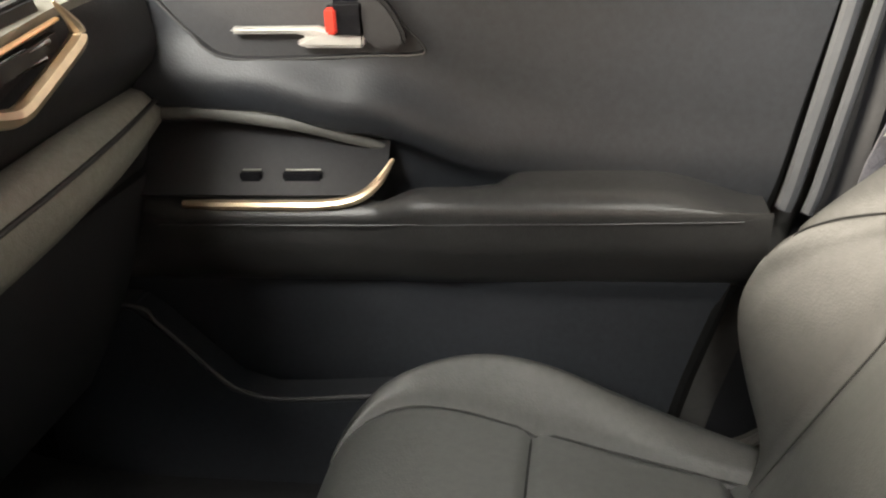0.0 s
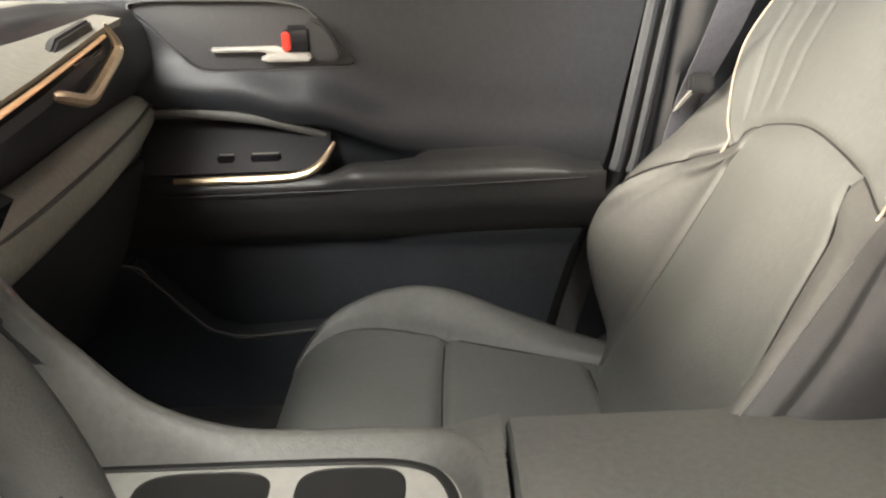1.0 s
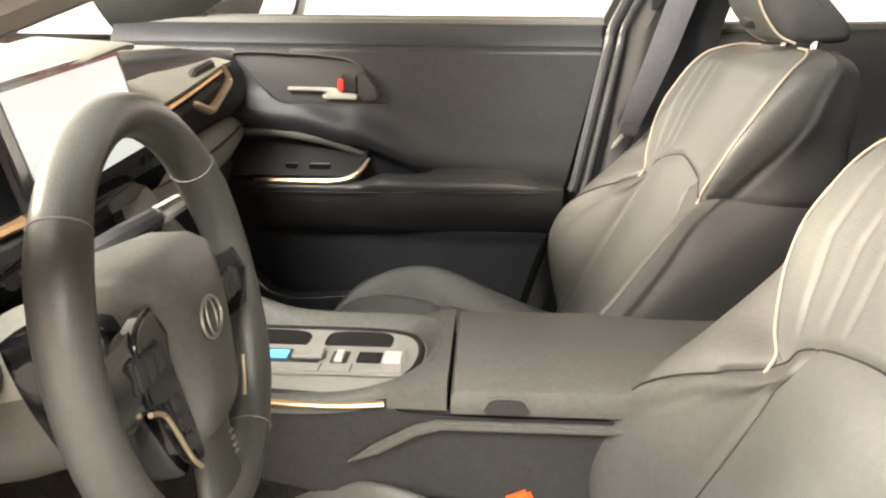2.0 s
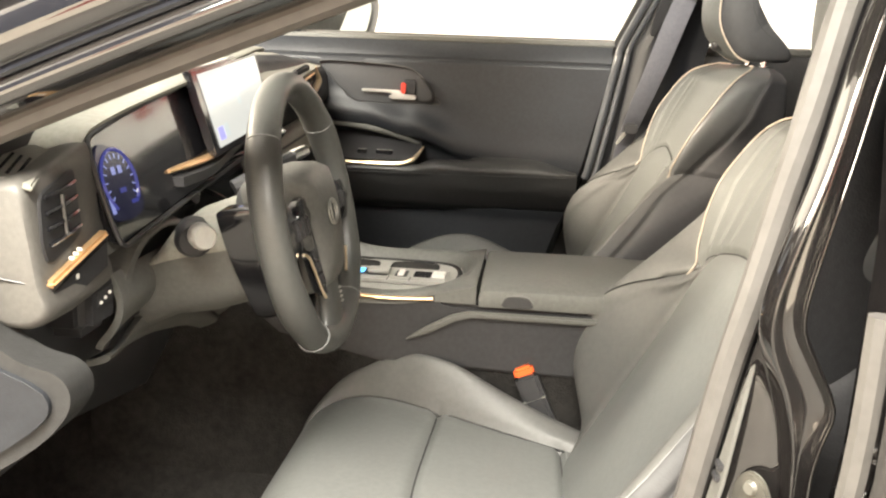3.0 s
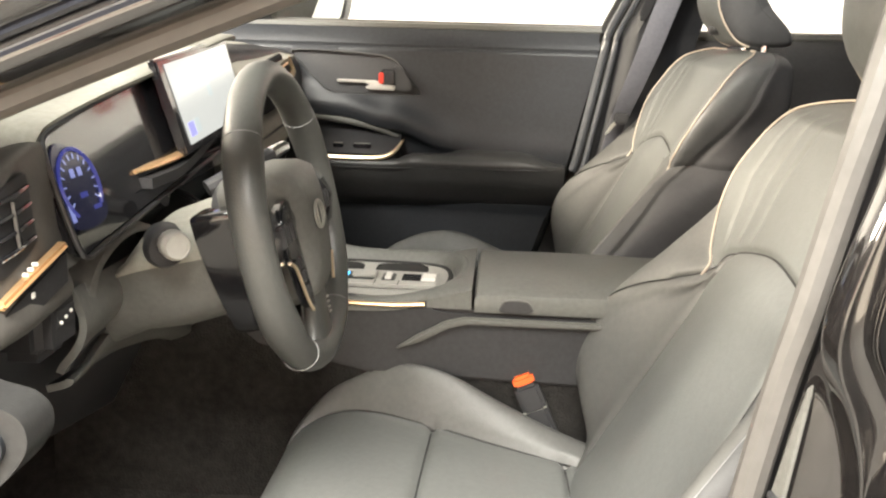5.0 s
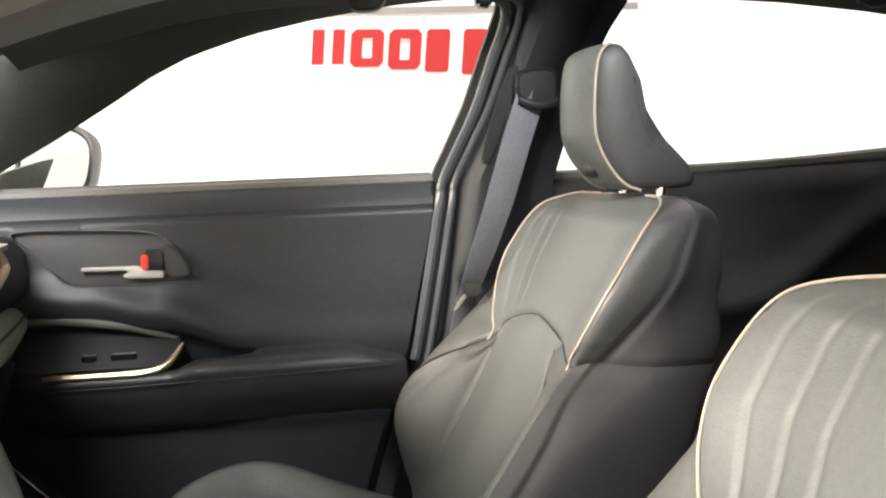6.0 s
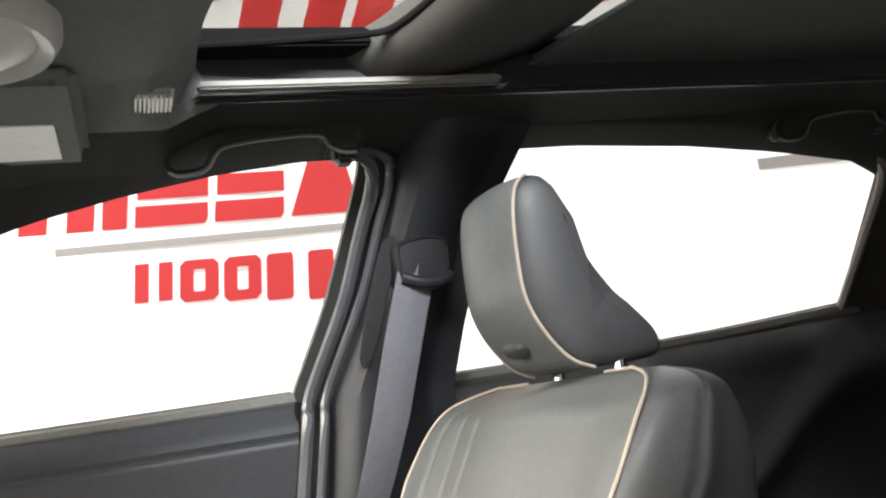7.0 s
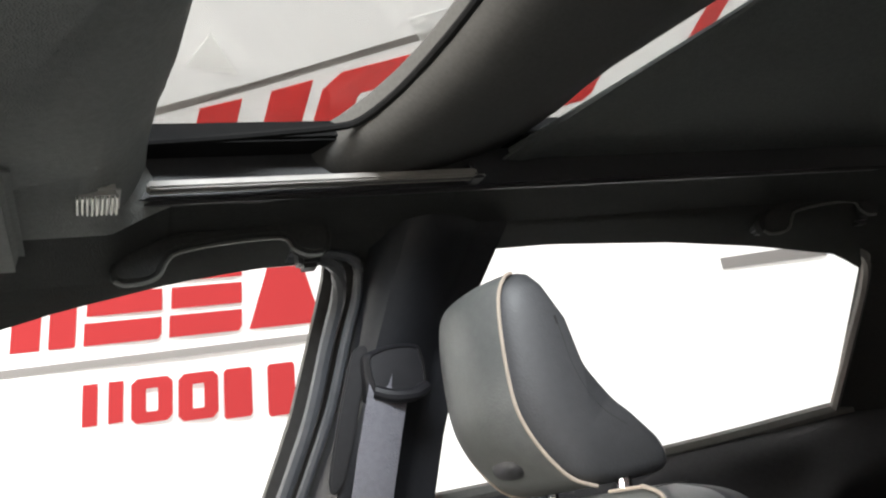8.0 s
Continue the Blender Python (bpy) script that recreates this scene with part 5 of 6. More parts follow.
    for turn, name, mat, lab in ((0, "upper_shroud", KNEE_GREY, "pale grey upper column shroud"), (math.pi, "lower_shroud", SOFT_GREY, "soft grey lower column shroud")):
        rings = []
        for d, ry, top, low, dz in ((-0.034, 0.050, 0.046, 0.05, 0.0), (-0.050, 0.058, 0.052, 0.06, 0.0), (-0.072, 0.066, 0.052, 0.075, 0.0), (-0.10, 0.072, 0.052, 0.078, 0.0), (-0.135, 0.074, 0.046, 0.082, 0.0), (-0.165, 0.070, 0.032, 0.080, -0.002), (-0.19, 0.062, 0.010, 0.075, -0.006), (-0.24, 0.060, 0.0, 0.08, -0.012)):
            c = WHEEL + axis * d + Vector((0, 0, dz))
            ry = ry if turn == 0 else ry - 0.003
            rings.append([c + W_RIGHT * ry * math.copysign(abs(math.cos(a)) ** 0.8, math.cos(a)) + W_UP * ((top if math.sin(a) > 0 else low) * math.copysign(abs(math.sin(a)) ** 0.8, math.sin(a)) - 0.012) for a in steps_of(turn, turn + math.pi, 20)])
        part(name, loft(rings), mat, col, lab, smooth=60)
    box = smooth_outline([(-0.094, 0.028), (-0.084, 0.037), (-0.045, 0.036), (-0.034, 0.026), (-0.010, -0.05), (-0.004, -0.098), (-0.018, -0.110), (-0.042, -0.098), (-0.080, -0.025)], 4)
    part("switch_housing", loft([[on_wheel(-0.05 + (u + 0.05) * k, -0.03 + (v + 0.03) * k, w) for u, v in box] for k, w in ((0.80, -0.014), (0.95, -0.016), (1.0, -0.022), (1.02, -0.078), (0.98, -0.086), (0.85, -0.088))]), GLOSS, col, "satin black switch housing", smooth=50)
    part("stalk_base", tube([(-0.325, -0.385, 0.918), (-0.315, -0.412, 0.918), (-0.310, -0.420, 0.918)], [0.022, 0.022, 0.018], 18, 2), HARD, col, "round black stalk base")
    left = part("stalk", tube([(-0.315, -0.405, 0.922), (-0.303, -0.425, 0.926), (-0.292, -0.445, 0.930)], [0.010, 0.011, 0.013], 12, 4), HARD, col, "black indicator stalk")
    part("stalk_knob", tube([(-0.297, -0.437, 0.929), (-0.286, -0.458, 0.932), (-0.283, -0.462, 0.9325)], [0.0150, 0.0150, 0.012], 14, 2), SATIN, left, "pale stalk end")
    right = part("stalk", tube([(-0.315, -0.27, 0.955), (-0.275, -0.235, 0.978), (-0.255, -0.19, 0.990)], [0.010, 0.011, 0.008], 10, 4), HARD, col, "black wiper stalk")
    part("stalk_knob", tube([(-0.258, -0.20, 0.988), (-0.248, -0.165, 0.994)], [0.0095, 0.0085], 10, 2), CHROME, right, "bright stalk end")


WHEEL_LEATHER = material("grey_wheel_leather", (0.052, 0.053, 0.050), 0.40, grain=0.12, scale=500, vary=0.1)
build_wheel()


# ---- dashboard ----
def build_dash():
    d = thing("dashboard", "black and grey dashboard with copper trim, vents and screens", "dashboard")
    d.location = (0.003, 0.010, -0.005)

    # main skin: section in x, z, swept across y
    def skin(y, v):
        p = abs(y - 0.05) / 0.7
        top = line(y, [(-0.70, 0.995), (-0.55, 1.010), (-0.46, 1.022), (-0.18, 1.056), (0.06, 1.082), (0.15, 1.105), (0.55, 1.100), (0.68, 1.09)])
        sec = [(-1.05, top - 0.045), (-0.80, top - 0.012), (-0.60, top), (-0.49, top - 0.002), (-0.455, top - 0.012), (-0.443, top - 0.03), (-0.438, 1.03), (-0.44, 0.985), (-0.45, 0.955), (-0.435, 0.94), (-0.428, 0.925), (-0.435, 0.90), (-0.47, 0.86), (-0.52, 0.78), (-0.60, 0.68), (-0.75, 0.62)]
        k = v * (len(sec) - 1)
        i = min(int(k), len(sec) - 2)
        x, z = (lerp(a, b, k - i) for a, b in zip(sec[i], sec[i + 1]))
        pull = 0.035 * min(1, max(0, (z - 0.97) / 0.04)) * min(1, max(0, (y - 0.30) / 0.3)) * (1 if z < 1.09 else 0.5)
        return (x + pull * (1 if x > -0.62 else 0) - 0.02 * p * p, y, z)
    part("dash_skin", sheet(skin, steps_of(-0.665, 0.688, 70), steps_of(0, 1, 60), thick=-0.006), SOFT, d, "soft black dashboard skin", smooth=50)
    part("top_pad", sheet(lambda y, v: (lerp(-0.80, lerp(-0.425, -0.480, min(1, max(0, (y - 0.09) / 0.03))), v), y, line(y, [(-0.66, 1.008), (-0.55, 1.024), (-0.48, 1.042), (-0.37, 1.062), (-0.18, 1.084), (0.06, 1.106), (0.15, 1.108), (0.55, 1.104), (0.67, 1.094)]) + 0.004 - 0.024 * (1 - min(1, max(0, (y - 0.04) / 0.07))) - 0.012 * max(0, (v - 0.9) / 0.1) ** 2), steps_of(-0.66, 0.665, 50), steps_of(0, 1, 24), thick=0.012), KNEE_GREY, d, "padded grey dashboard top")
    # copper strip from the instruments to the far vent
    run = [(-0.374, -0.338, 0.983), (-0.370, -0.29, 0.984), (-0.367, -0.22, 0.986), (-0.366, -0.165, 0.993), (-0.369, -0.05, 1.012), (-0.380, 0.12, 1.033), (-0.392, 0.30, 1.048), (-0.398, 0.49, 1.071)]
    part("copper_strip", tube(run, [0.004, 0.007, 0.0075, 0.0075, 0.0068, 0.0050, 0.0035, 0.0030], 8, 6, flat=0.6), COPPER, d, "copper trim strip")
    part("strip_shelf", sheet(lambda y, v: (lerp(line(y, [(-0.44, -0.365), (-0.27, -0.353), (0.12, -0.383), (0.49, -0.40)]), -0.45, v), y, line(y, [(-0.44, 0.978), (-0.22, 0.981), (-0.165, 0.988), (-0.05, 1.006), (0.12, 1.028), (0.30, 1.043), (0.49, 1.066)]) - 0.004), steps_of(-0.33, 0.49, 40), steps_of(0, 1, 4), thick=0.012), HARD, d, "black shelf under the strip")
    part("grey_fascia", sheet(lambda y, v: (lerp(line(y, [(0.12, -0.386), (0.30, -0.396), (0.49, -0.402), (0.55, -0.40)]), -0.505, v), y, lerp(line(y, [(0.12, 1.040), (0.30, 1.055), (0.49, 1.078), (0.55, 1.084)]), 1.098, 1 - (1 - v) ** 1.5)), steps_of(0.115, 0.555, 30), steps_of(0, 1, 10), thick=0.008), FASCIA, d, "pale olive grey upper fascia")
    # far vent with its champagne loop
    hexa = [(0.335, 1.030), (0.355, 1.026), (0.405, 1.014), (0.425, 1.014), (0.445, 1.020), (0.505, 1.042), (0.518, 1.050), (0.515, 1.060), (0.492, 1.080)]
    vent = part("air_vent", plate([(0.34, 1.036), (0.42, 1.018), (0.51, 1.048), (0.49, 1.085), (0.40, 1.075)], lambda u, v, w: (-0.418 + w, u - 0.01, v + 0.005), 0.012, 0.003), HARD, d, "black passenger air vent")
    part("vent_loop", tube([(-0.393, u - 0.01, v + 0.005) for u, v in hexa], [0.003, 0.0065, 0.007, 0.0075, 0.0075, 0.0075, 0.0075, 0.005, 0.001], 8, 5), GOLD, vent, "champagne vent loop")
    for k in range(3):
        part("louvre", tube([(-0.401, 0.37 + 0.03 * k, 1.040 + 0.010 * k), (-0.401, 0.47 + 0.008 * k, 1.046 + 0.011 * k)], 0.003, 6, 1), GLOSS, vent)
    # lower roll on the passenger side
    part("knee_roll", tube([(-0.385, 0.085, 0.935), (-0.412, 0.125, 0.928), (-0.430, 0.18, 0.921), (-0.436, 0.30, 0.921), (-0.434, 0.45, 0.932), (-0.436, 0.58, 0.944), (-0.443, 0.69, 0.953)], [0.022, 0.029, 0.032, 0.032, 0.031, 0.029, 0.022], 12, 6, flat=1.15), KNEE_GREY, d, "soft grey knee roll")
    part("roll_seam", tube([(-0.405, 0.18, 0.936), (-0.4075, 0.30, 0.937), (-0.4055, 0.45, 0.948), (-0.4090, 0.58, 0.959), (-0.4195, 0.68, 0.966)], 0.0024, 6, 6), HARD, d)
    # glovebox
    part("glovebox", sheet(lambda y, v: (lerp(-0.455, -0.56, v) + 0.012 * math.sin(v * 3.1), y, lerp(0.90, 0.66, v)), steps_of(0.17, 0.665, 20), steps_of(0, 1, 12), thick=0.02), HARD, d, "black glovebox lid")

    # wide gloss frame for both displays
    lean = lambda z: -0.405 + 0.30 * (1.11 - z)
    frame_out = smooth_outline([(-0.511, 1.006), (-0.505, 1.035), (-0.480, 1.045), (-0.37, 1.062), (-0.18, 1.084), (0.06, 1.116), (0.108, 1.118), (0.112, 1.09), (0.09, 1.00), (0.05, 0.978), (-0.20, 0.955), (-0.44, 0.932), (-0.498, 0.927), (-0.509, 0.947)], 4)
    fr = part("display_frame", plate(frame_out, lambda u, v, w: (lean(v) - 0.022 + w, u, v), 0.014, 0.004), GLOSS, d, "wide gloss black display frame")
    part("frame_edge", tube([(lean(v) - 0.006, u, v) for u, v in frame_out[::3]], 0.0028, 6, 2, closed=True, up=(1, 0, 0)), HARD, fr, "raised black edge")
    hood_pts = [(-0.522, 1.026), (-0.506, 1.042), (-0.480, 1.052), (-0.37, 1.069), (-0.18, 1.091), (0.06, 1.122), (0.12, 1.124)]
    part("display_hood", loft([[(-0.398, q.y, q.z - 0.006), (-0.392, q.y, q.z - 0.004), (-0.391, q.y, q.z), (-0.396, q.y, q.z + 0.003), (-0.50, q.y, q.z + 0.008), (-0.50, q.y, q.z)] for q in curve_points([(0, y, z) for y, z in hood_pts], 4)]), KNEE_GREY, d, "thin pale display hood")
    # touchscreen
    ts = part("touchscreen", plate([(-0.222, 0.985), (0.066, 1.004), (0.074, 1.122), (-0.226, 1.100)], lambda u, v, w: (lean(v) + 0.002 + w, u, v), 0.012, 0.003), GLOSS, d, "gloss black touchscreen")
    face = lambda u, v, w: (lean(v) + 0.0146 + w, u, v)
    part("map_display", plate([(-0.200, 0.997), (0.056, 1.014), (0.062, 1.114), (-0.206, 1.094)], face, 0.001, 0), SCREEN, ts, "bright white display", smooth=0)
    part("screen_tile", plate([(-0.192, 1.006), (-0.172, 1.0075), (-0.172, 1.024), (-0.192, 1.0225)], lambda u, v, w: face(u, v, w + 0.0015), 0.0006, 0), SCREEN_BLUE, ts, "violet tile", smooth=0)
    part("screen_tile", plate([(-0.166, 1.009), (-0.150, 1.010), (-0.150, 1.027), (-0.166, 1.026)], lambda u, v, w: face(u, v, w + 0.0015), 0.0006, 0), SCREEN_DIM, ts, "grey tile", smooth=0)
    part("screen_mark", plate([(-0.080, 1.048), (-0.066, 1.049), (-0.066, 1.067), (-0.080, 1.066)], lambda u, v, w: face(u, v, w + 0.0015), 0.0006, 0), SCREEN_DIM, ts, "small grey map mark", smooth=0)
    part("screen_mark", plate([(-0.118, 1.085), (-0.110, 1.086), (-0.110, 1.091), (-0.118, 1.090)], lambda u, v, w: face(u, v, w + 0.0015), 0.0006, 0), SCREEN_DIM, ts, "small grey map mark", smooth=0)
    # instrument dial
    dial_out = smooth_outline([(u - 0.010, v + 0.004) for u, v in ((-0.497, 0.955), (-0.500, 0.992), (-0.491, 1.018), (-0.474, 1.028), (-0.447, 1.018), (-0.424, 0.994), (-0.416, 0.968), (-0.425, 0.951), (-0.46, 0.946))], 4)
    on_dial = lambda u, v, w: (lean(v) - 0.007 + w, u, v)
    dial = part("instrument_display", plate(dial_out, on_dial, 0.002, 0), DIAL_BLUE, d, "dark blue lit round gauge", smooth=0)
    c_y, c_z = -0.468, 0.991
    arc = [(c_y + 0.037 * math.cos(radians(a)), c_z + 0.034 * math.sin(radians(a))) for a in range(-40, 231, 15)]
    part("gauge_ring", tube([on_dial(u, v, 0.003) for u, v in arc], 0.0020, 5, 2, up=(1, 0, 0)), DIAL_RING, dial, "lit blue ring")
    for i in range(14):
        a = radians(215 - i * 19)
        q = [(c_y + math.cos(a) * r + math.cos(a + 1.57) * o, c_z + math.sin(a) * r * 0.9 + math.sin(a + 1.57) * o) for r, o in ((0.027, -0.0007), (0.033, -0.0007), (0.033, 0.0007), (0.027, 0.0007))]
        part("gauge_mark", plate(q, lambda u, v, w: on_dial(u, v, 0.0025 + w), 0.0006, 0), DIAL_WHITE, dial, smooth=0)
    for u0, v0, wd, ht in ((-0.012, 0.008, 0.008, 0.008), (0.003, 0.008, 0.008, 0.008), (-0.006, -0.012, 0.014, 0.005), (-0.036, -0.030, 0.007, 0.016), (0.012, -0.026, 0.016, 0.004)):
        q = [(c_y + u0 + a * wd, c_z + v0 + b * ht) for a, b in ((0, 0), (1, 0), (1, 1), (0, 1))]
        part("gauge_bar", plate(q, lambda u, v, w: on_dial(u, v, 0.0025 + w), 0.0006, 0), DIAL_WHITE if wd < 0.01 else DIAL_RING, dial, smooth=0)

    # driver side vent pod: rounded box, its grille facing the seat
    side = [(-0.425, 1.002), (-0.41, 1.014), (-0.385, 1.019), (-0.375, 1.012), (-0.371, 0.99), (-0.366, 0.95), (-0.362, 0.92), (-0.357, 0.90), (-0.365, 0.886), (-0.385, 0.880), (-0.41, 0.886), (-0.422, 0.915), (-0.428, 0.96)]
    side = smooth_outline(side, 3)
    # rings from the rounded outer side to the display
    rings = []
    for y, grow, up in ((-0.657, 0.86, 0.0), (-0.6545, 0.94, 0.0), (-0.649, 0.985, 0.0), (-0.640, 1.0, 0.001), (-0.60, 1.0, 0.006), (-0.55, 1.0, 0.014), (-0.505, 0.99, 0.020)):
        rings.append([(-0.392 + (u + 0.392) * grow - 0.012 * max(0, (y + 0.60) / 0.1), y, 0.95 + (v - 0.95) * grow + up * min(1, max(0, (v - 0.93) / 0.06))) for u, v in side])
    pod = part("vent_pod", loft(rings), PALE_PLASTIC, d, "warm grey vent pod", smooth=50)
    fx = lambda y, z: -0.3715 + 0.13 * (1.0 - z) * 0.6 - 0.012 * max(0, (y + 0.60) / 0.1)
    grille = smooth_outline([(-0.640, 0.943), (-0.642, 0.985), (-0.636, 1.004), (-0.61, 1.012), (-0.572, 1.019), (-0.566, 1.010), (-0.565, 0.98), (-0.566, 0.958), (-0.60, 0.948)], 3)
    well = part("air_vent", plate(grille, lambda u, v, w: (fx(u, v) + 0.001 + w, u, v), 0.003, 0.001), HARD, pod, "black driver air vent")
    for k in range(4):
        z0 = 0.957 + 0.0145 * k
        part("louvre", tube([(fx(y, z0) + 0.005, y, z0 + 0.10 * (y + 0.64)) for y in (-0.634, -0.60, -0.572)], 0.0022, 6, 2), GLOSS, well)
    part("vent_blade", tube([(fx(-0.605, z) + 0.006, -0.605, z) for z in (0.962, 0.98, 1.0)], 0.0025, 6, 2), GLOSS, well)
    for k in range(3):
        part("vent_mark", rbox(-0.3645, -0.3592, -0.602 + 0.008 * k, -0.5985 + 0.008 * k, 0.936 + 0.0025 * k, 0.9395 + 0.0025 * k, 0.0006), WHITE, pod, "white symbol")
    part("pod_joint", tube([(-0.425, -0.6575, 0.934), (-0.395, -0.6592, 0.930), (-0.366, -0.6535, 0.924)], 0.0012, 5, 3), HARD, pod)
    part("copper_strip", plate([(-0.646, 0.919), (-0.535, 0.945), (-0.533, 0.952), (-0.646, 0.926)], lambda u, v, w: (-0.368 + w, u, v), 0.013, 0.003), COPPER, d, "copper trim strip")
    part("button_panel", plate([(-0.640, 0.890), (-0.53, 0.912), (-0.53, 0.942), (-0.640, 0.916)], lambda u, v, w: (-0.366 + w, u, v), 0.006, 0.002), SOFT, d, "black panel under the copper strip")
    for y0, z0 in ((-0.625, 0.906), (-0.595, 0.918)):
        part("button_mark", rbox(-0.3605, -0.3590, y0 - 0.0025, y0 + 0.0025, z0 - 0.002, z0 + 0.003, 0.0003), WHITE, d, "white symbol")
    outlet = part("demister_outlet", plate([(-0.440, -0.625), (-0.365, -0.655), (-0.405, -0.54), (-0.485, -0.485)], lambda u, v, w: (u, v, 1.010 + 0.13 * (v + 0.65) + w), 0.006, 0.002), KNEE_GREY, d, "pale demister outlet")
    for k in range(5):
        a = (0.14 + 0.17 * k, 0.20 + 0.17 * k)
        q = [(lerp(lerp(-0.440, -0.365, t), lerp(-0.485, -0.405, t), v), lerp(lerp(-0.625, -0.655, t), lerp(-0.485, -0.54, t), v)) for t, v in ((a[0], 0.14), (a[1], 0.14), (a[1], 0.62), (a[0], 0.62))]
        part("slot", plate(q, lambda u, v, w: (u, v, 1.0155 + 0.13 * (v + 0.65) + w), 0.0012, 0), GLOSS, outlet, "dark demister slot")
    # shelf below the instruments, the opening round the column and its cover
    part("binnacle_shelf", sheet(lambda y, v: (lerp(-0.405, -0.372, v), y, lerp(0.952, 0.930, v) + 0.10 * (y + 0.5) - 0.012 * v * v), steps_of(-0.545, -0.17, 24), steps_of(0, 1, 8), thick=0.010), SOFT_GREY, d, "grey shelf under the instruments")
    bow = lambda r, x, drop: [(x, -0.348 - r * math.cos(radians(a)), 0.872 - drop + r * 0.50 * math.sin(radians(a))) for a in range(-8, 189, 7)]
    part("column_opening", loft([bow(0.112, -0.400, 0), bow(0.108, -0.378, 0.004), bow(0.098, -0.376, 0.006), bow(0.094, -0.42, 0)], ring_closed=False, caps=False), SOFT_GREY, d, "rounded rim of the column opening", smooth=60)
    part("opening_back", loft([bow(0.096, -0.405, 0), bow(0.002, -0.405, 0)], ring_closed=False, caps=False), HARD, d)
    cover_low = [(-0.475, 0.800), (-0.40, 0.816), (-0.30, 0.809), (-0.258, 0.799), (-0.17, 0.762), (-0.084, 0.718)]
    lip_low = [(-0.475, 0.772), (-0.40, 0.765), (-0.30, 0.757), (-0.253, 0.748), (-0.17, 0.728), (-0.11, 0.705)]
    part("column_panel", sheet(lambda y, v: (-0.392 + 0.014 * math.sin(math.pi * min(1, v * 1.1)) - 0.016 * v * v, y, lerp(0.884 - 0.5 * max(0, (y + 0.24) / 0.3) ** 2, glide(y, cover_low), v)), steps_of(-0.475, -0.10, 30), steps_of(0, 1, 16), thick=-0.008), SOFT_GREY, d, "smooth grey panel below the column", smooth=60)
    part("lower_lip", sheet(lambda y, v: (-0.398 - 0.030 * v + 0.010 * math.sin(3 * v), y, lerp(glide(y, cover_low) - 0.006 - 0.016 * groove(y + 0.43, 0.05), glide(y, lip_low), v)), steps_of(-0.46, -0.11, 30), steps_of(0, 1, 8), thick=-0.008), SOFT_GREY, d, "grey lower lip of the dashboard", smooth=60)
    part("lip_joint", tube([(-0.402, y, glide(y, cover_low) - 0.003) for y in steps_of(-0.46, -0.11, 12)], 0.003, 6, 2), HARD, d)
    # knee panel and switch bank under the wheel
    part("knee_panel", sheet(lambda y, v: (lerp(-0.425, -0.53, v) + 0.008 * math.sin(v * 3.1), y, lerp(0.90, 0.66, v) - 0.05 * max(0, (y + 0.35) / 0.3)), steps_of(-0.60, -0.12, 24), steps_of(0, 1, 14), thick=0.02), HARD, d, "black knee panel")
    bank = part("switch_bank", rbox(-0.43, -0.372, -0.560, -0.487, 0.838, 0.905, 0.014, 3), SOFT, d, "grey switch bank")
    part("switch_recess", rbox(-0.385, -0.3705, -0.540, -0.500, 0.866, 0.888, 0.003), HARD, bank, "black switch recess")
    for k in range(3):
        part("switch", rbox(-0.3715, -0.3685, -0.533 + k * 0.010, -0.529 + k * 0.010, 0.871 + 0.003 * k, 0.8745 + 0.003 * k, 0.0008), WHITE, bank, "pale switch")
    start = part("start_button", tube([(-0.425, -0.205, 0.93), (-0.394, -0.205, 0.938)], 0.020, 16, 2), HARD, d, "round black start button")
    part("start_ring", tube([(-0.393, -0.205 + 0.018 * math.cos(a), 0.938 + 0.018 * math.sin(a)) for a in steps_of(0, 2 * math.pi, 14)[:-1]], 0.002, 6, 2, closed=True, up=(1, 0, 0)), STEEL, start, "bright ring")
    # climate panel in the middle
    cp = part("climate_panel", sheet(lambda y, v: (lerp(-0.375, -0.40, v), y, lerp(0.985, 0.945, v) + 0.10 * (y + 0.05) * 0.3), steps_of(-0.20, 0.16, 12), steps_of(0, 1, 4), thick=0.012), GLOSS, d, "gloss black climate panel")
    for k in range(7):
        part("climate_switch", rbox(-0.388, -0.381, -0.17 + k * 0.045, -0.137 + k * 0.045, 0.957 + 0.0013 * k, 0.965 + 0.0013 * k, 0.002), STEEL if k % 2 else HARD, cp)
    # end of the dashboard at the open door
    edge = smooth_outline([(-0.80, 1.02), (-0.60, 1.016), (-0.50, 1.012), (-0.455, 1.010), (-0.432, 0.990), (-0.424, 0.950), (-0.415, 0.908), (-0.398, 0.881), (-0.370, 0.862), (-0.339, 0.853), (-0.326, 0.837), (-0.331, 0.813), (-0.361, 0.781), (-0.42, 0.742), (-0.54, 0.672), (-0.75, 0.60), (-0.81, 0.62), (-0.83, 0.80), (-0.82, 1.0)], 5)
    part("end_cap", plate(edge, lambda u, v, w: (u, -0.640 - w, v), 0.044, 0.010, 4), DOOR_PAD, d, "soft grey dashboard end")
    cover = smooth_outline([(-0.80, 0.99), (-0.60, 0.992), (-0.50, 0.990), (-0.466, 0.984), (-0.452, 0.960), (-0.444, 0.920), (-0.425, 0.886), (-0.396, 0.860), (-0.362, 0.845), (-0.345, 0.832), (-0.346, 0.814), (-0.372, 0.790), (-0.43, 0.752), (-0.54, 0.690), (-0.75, 0.62), (-0.80, 0.63), (-0.82, 0.80), (-0.815, 0.97)], 5)
    part("end_cover", plate(cover, lambda u, v, w: (u, -0.681 - w, v), 0.009, 0.004, 3), DOOR_BLACK, d, "black removable end cover")


build_dash()


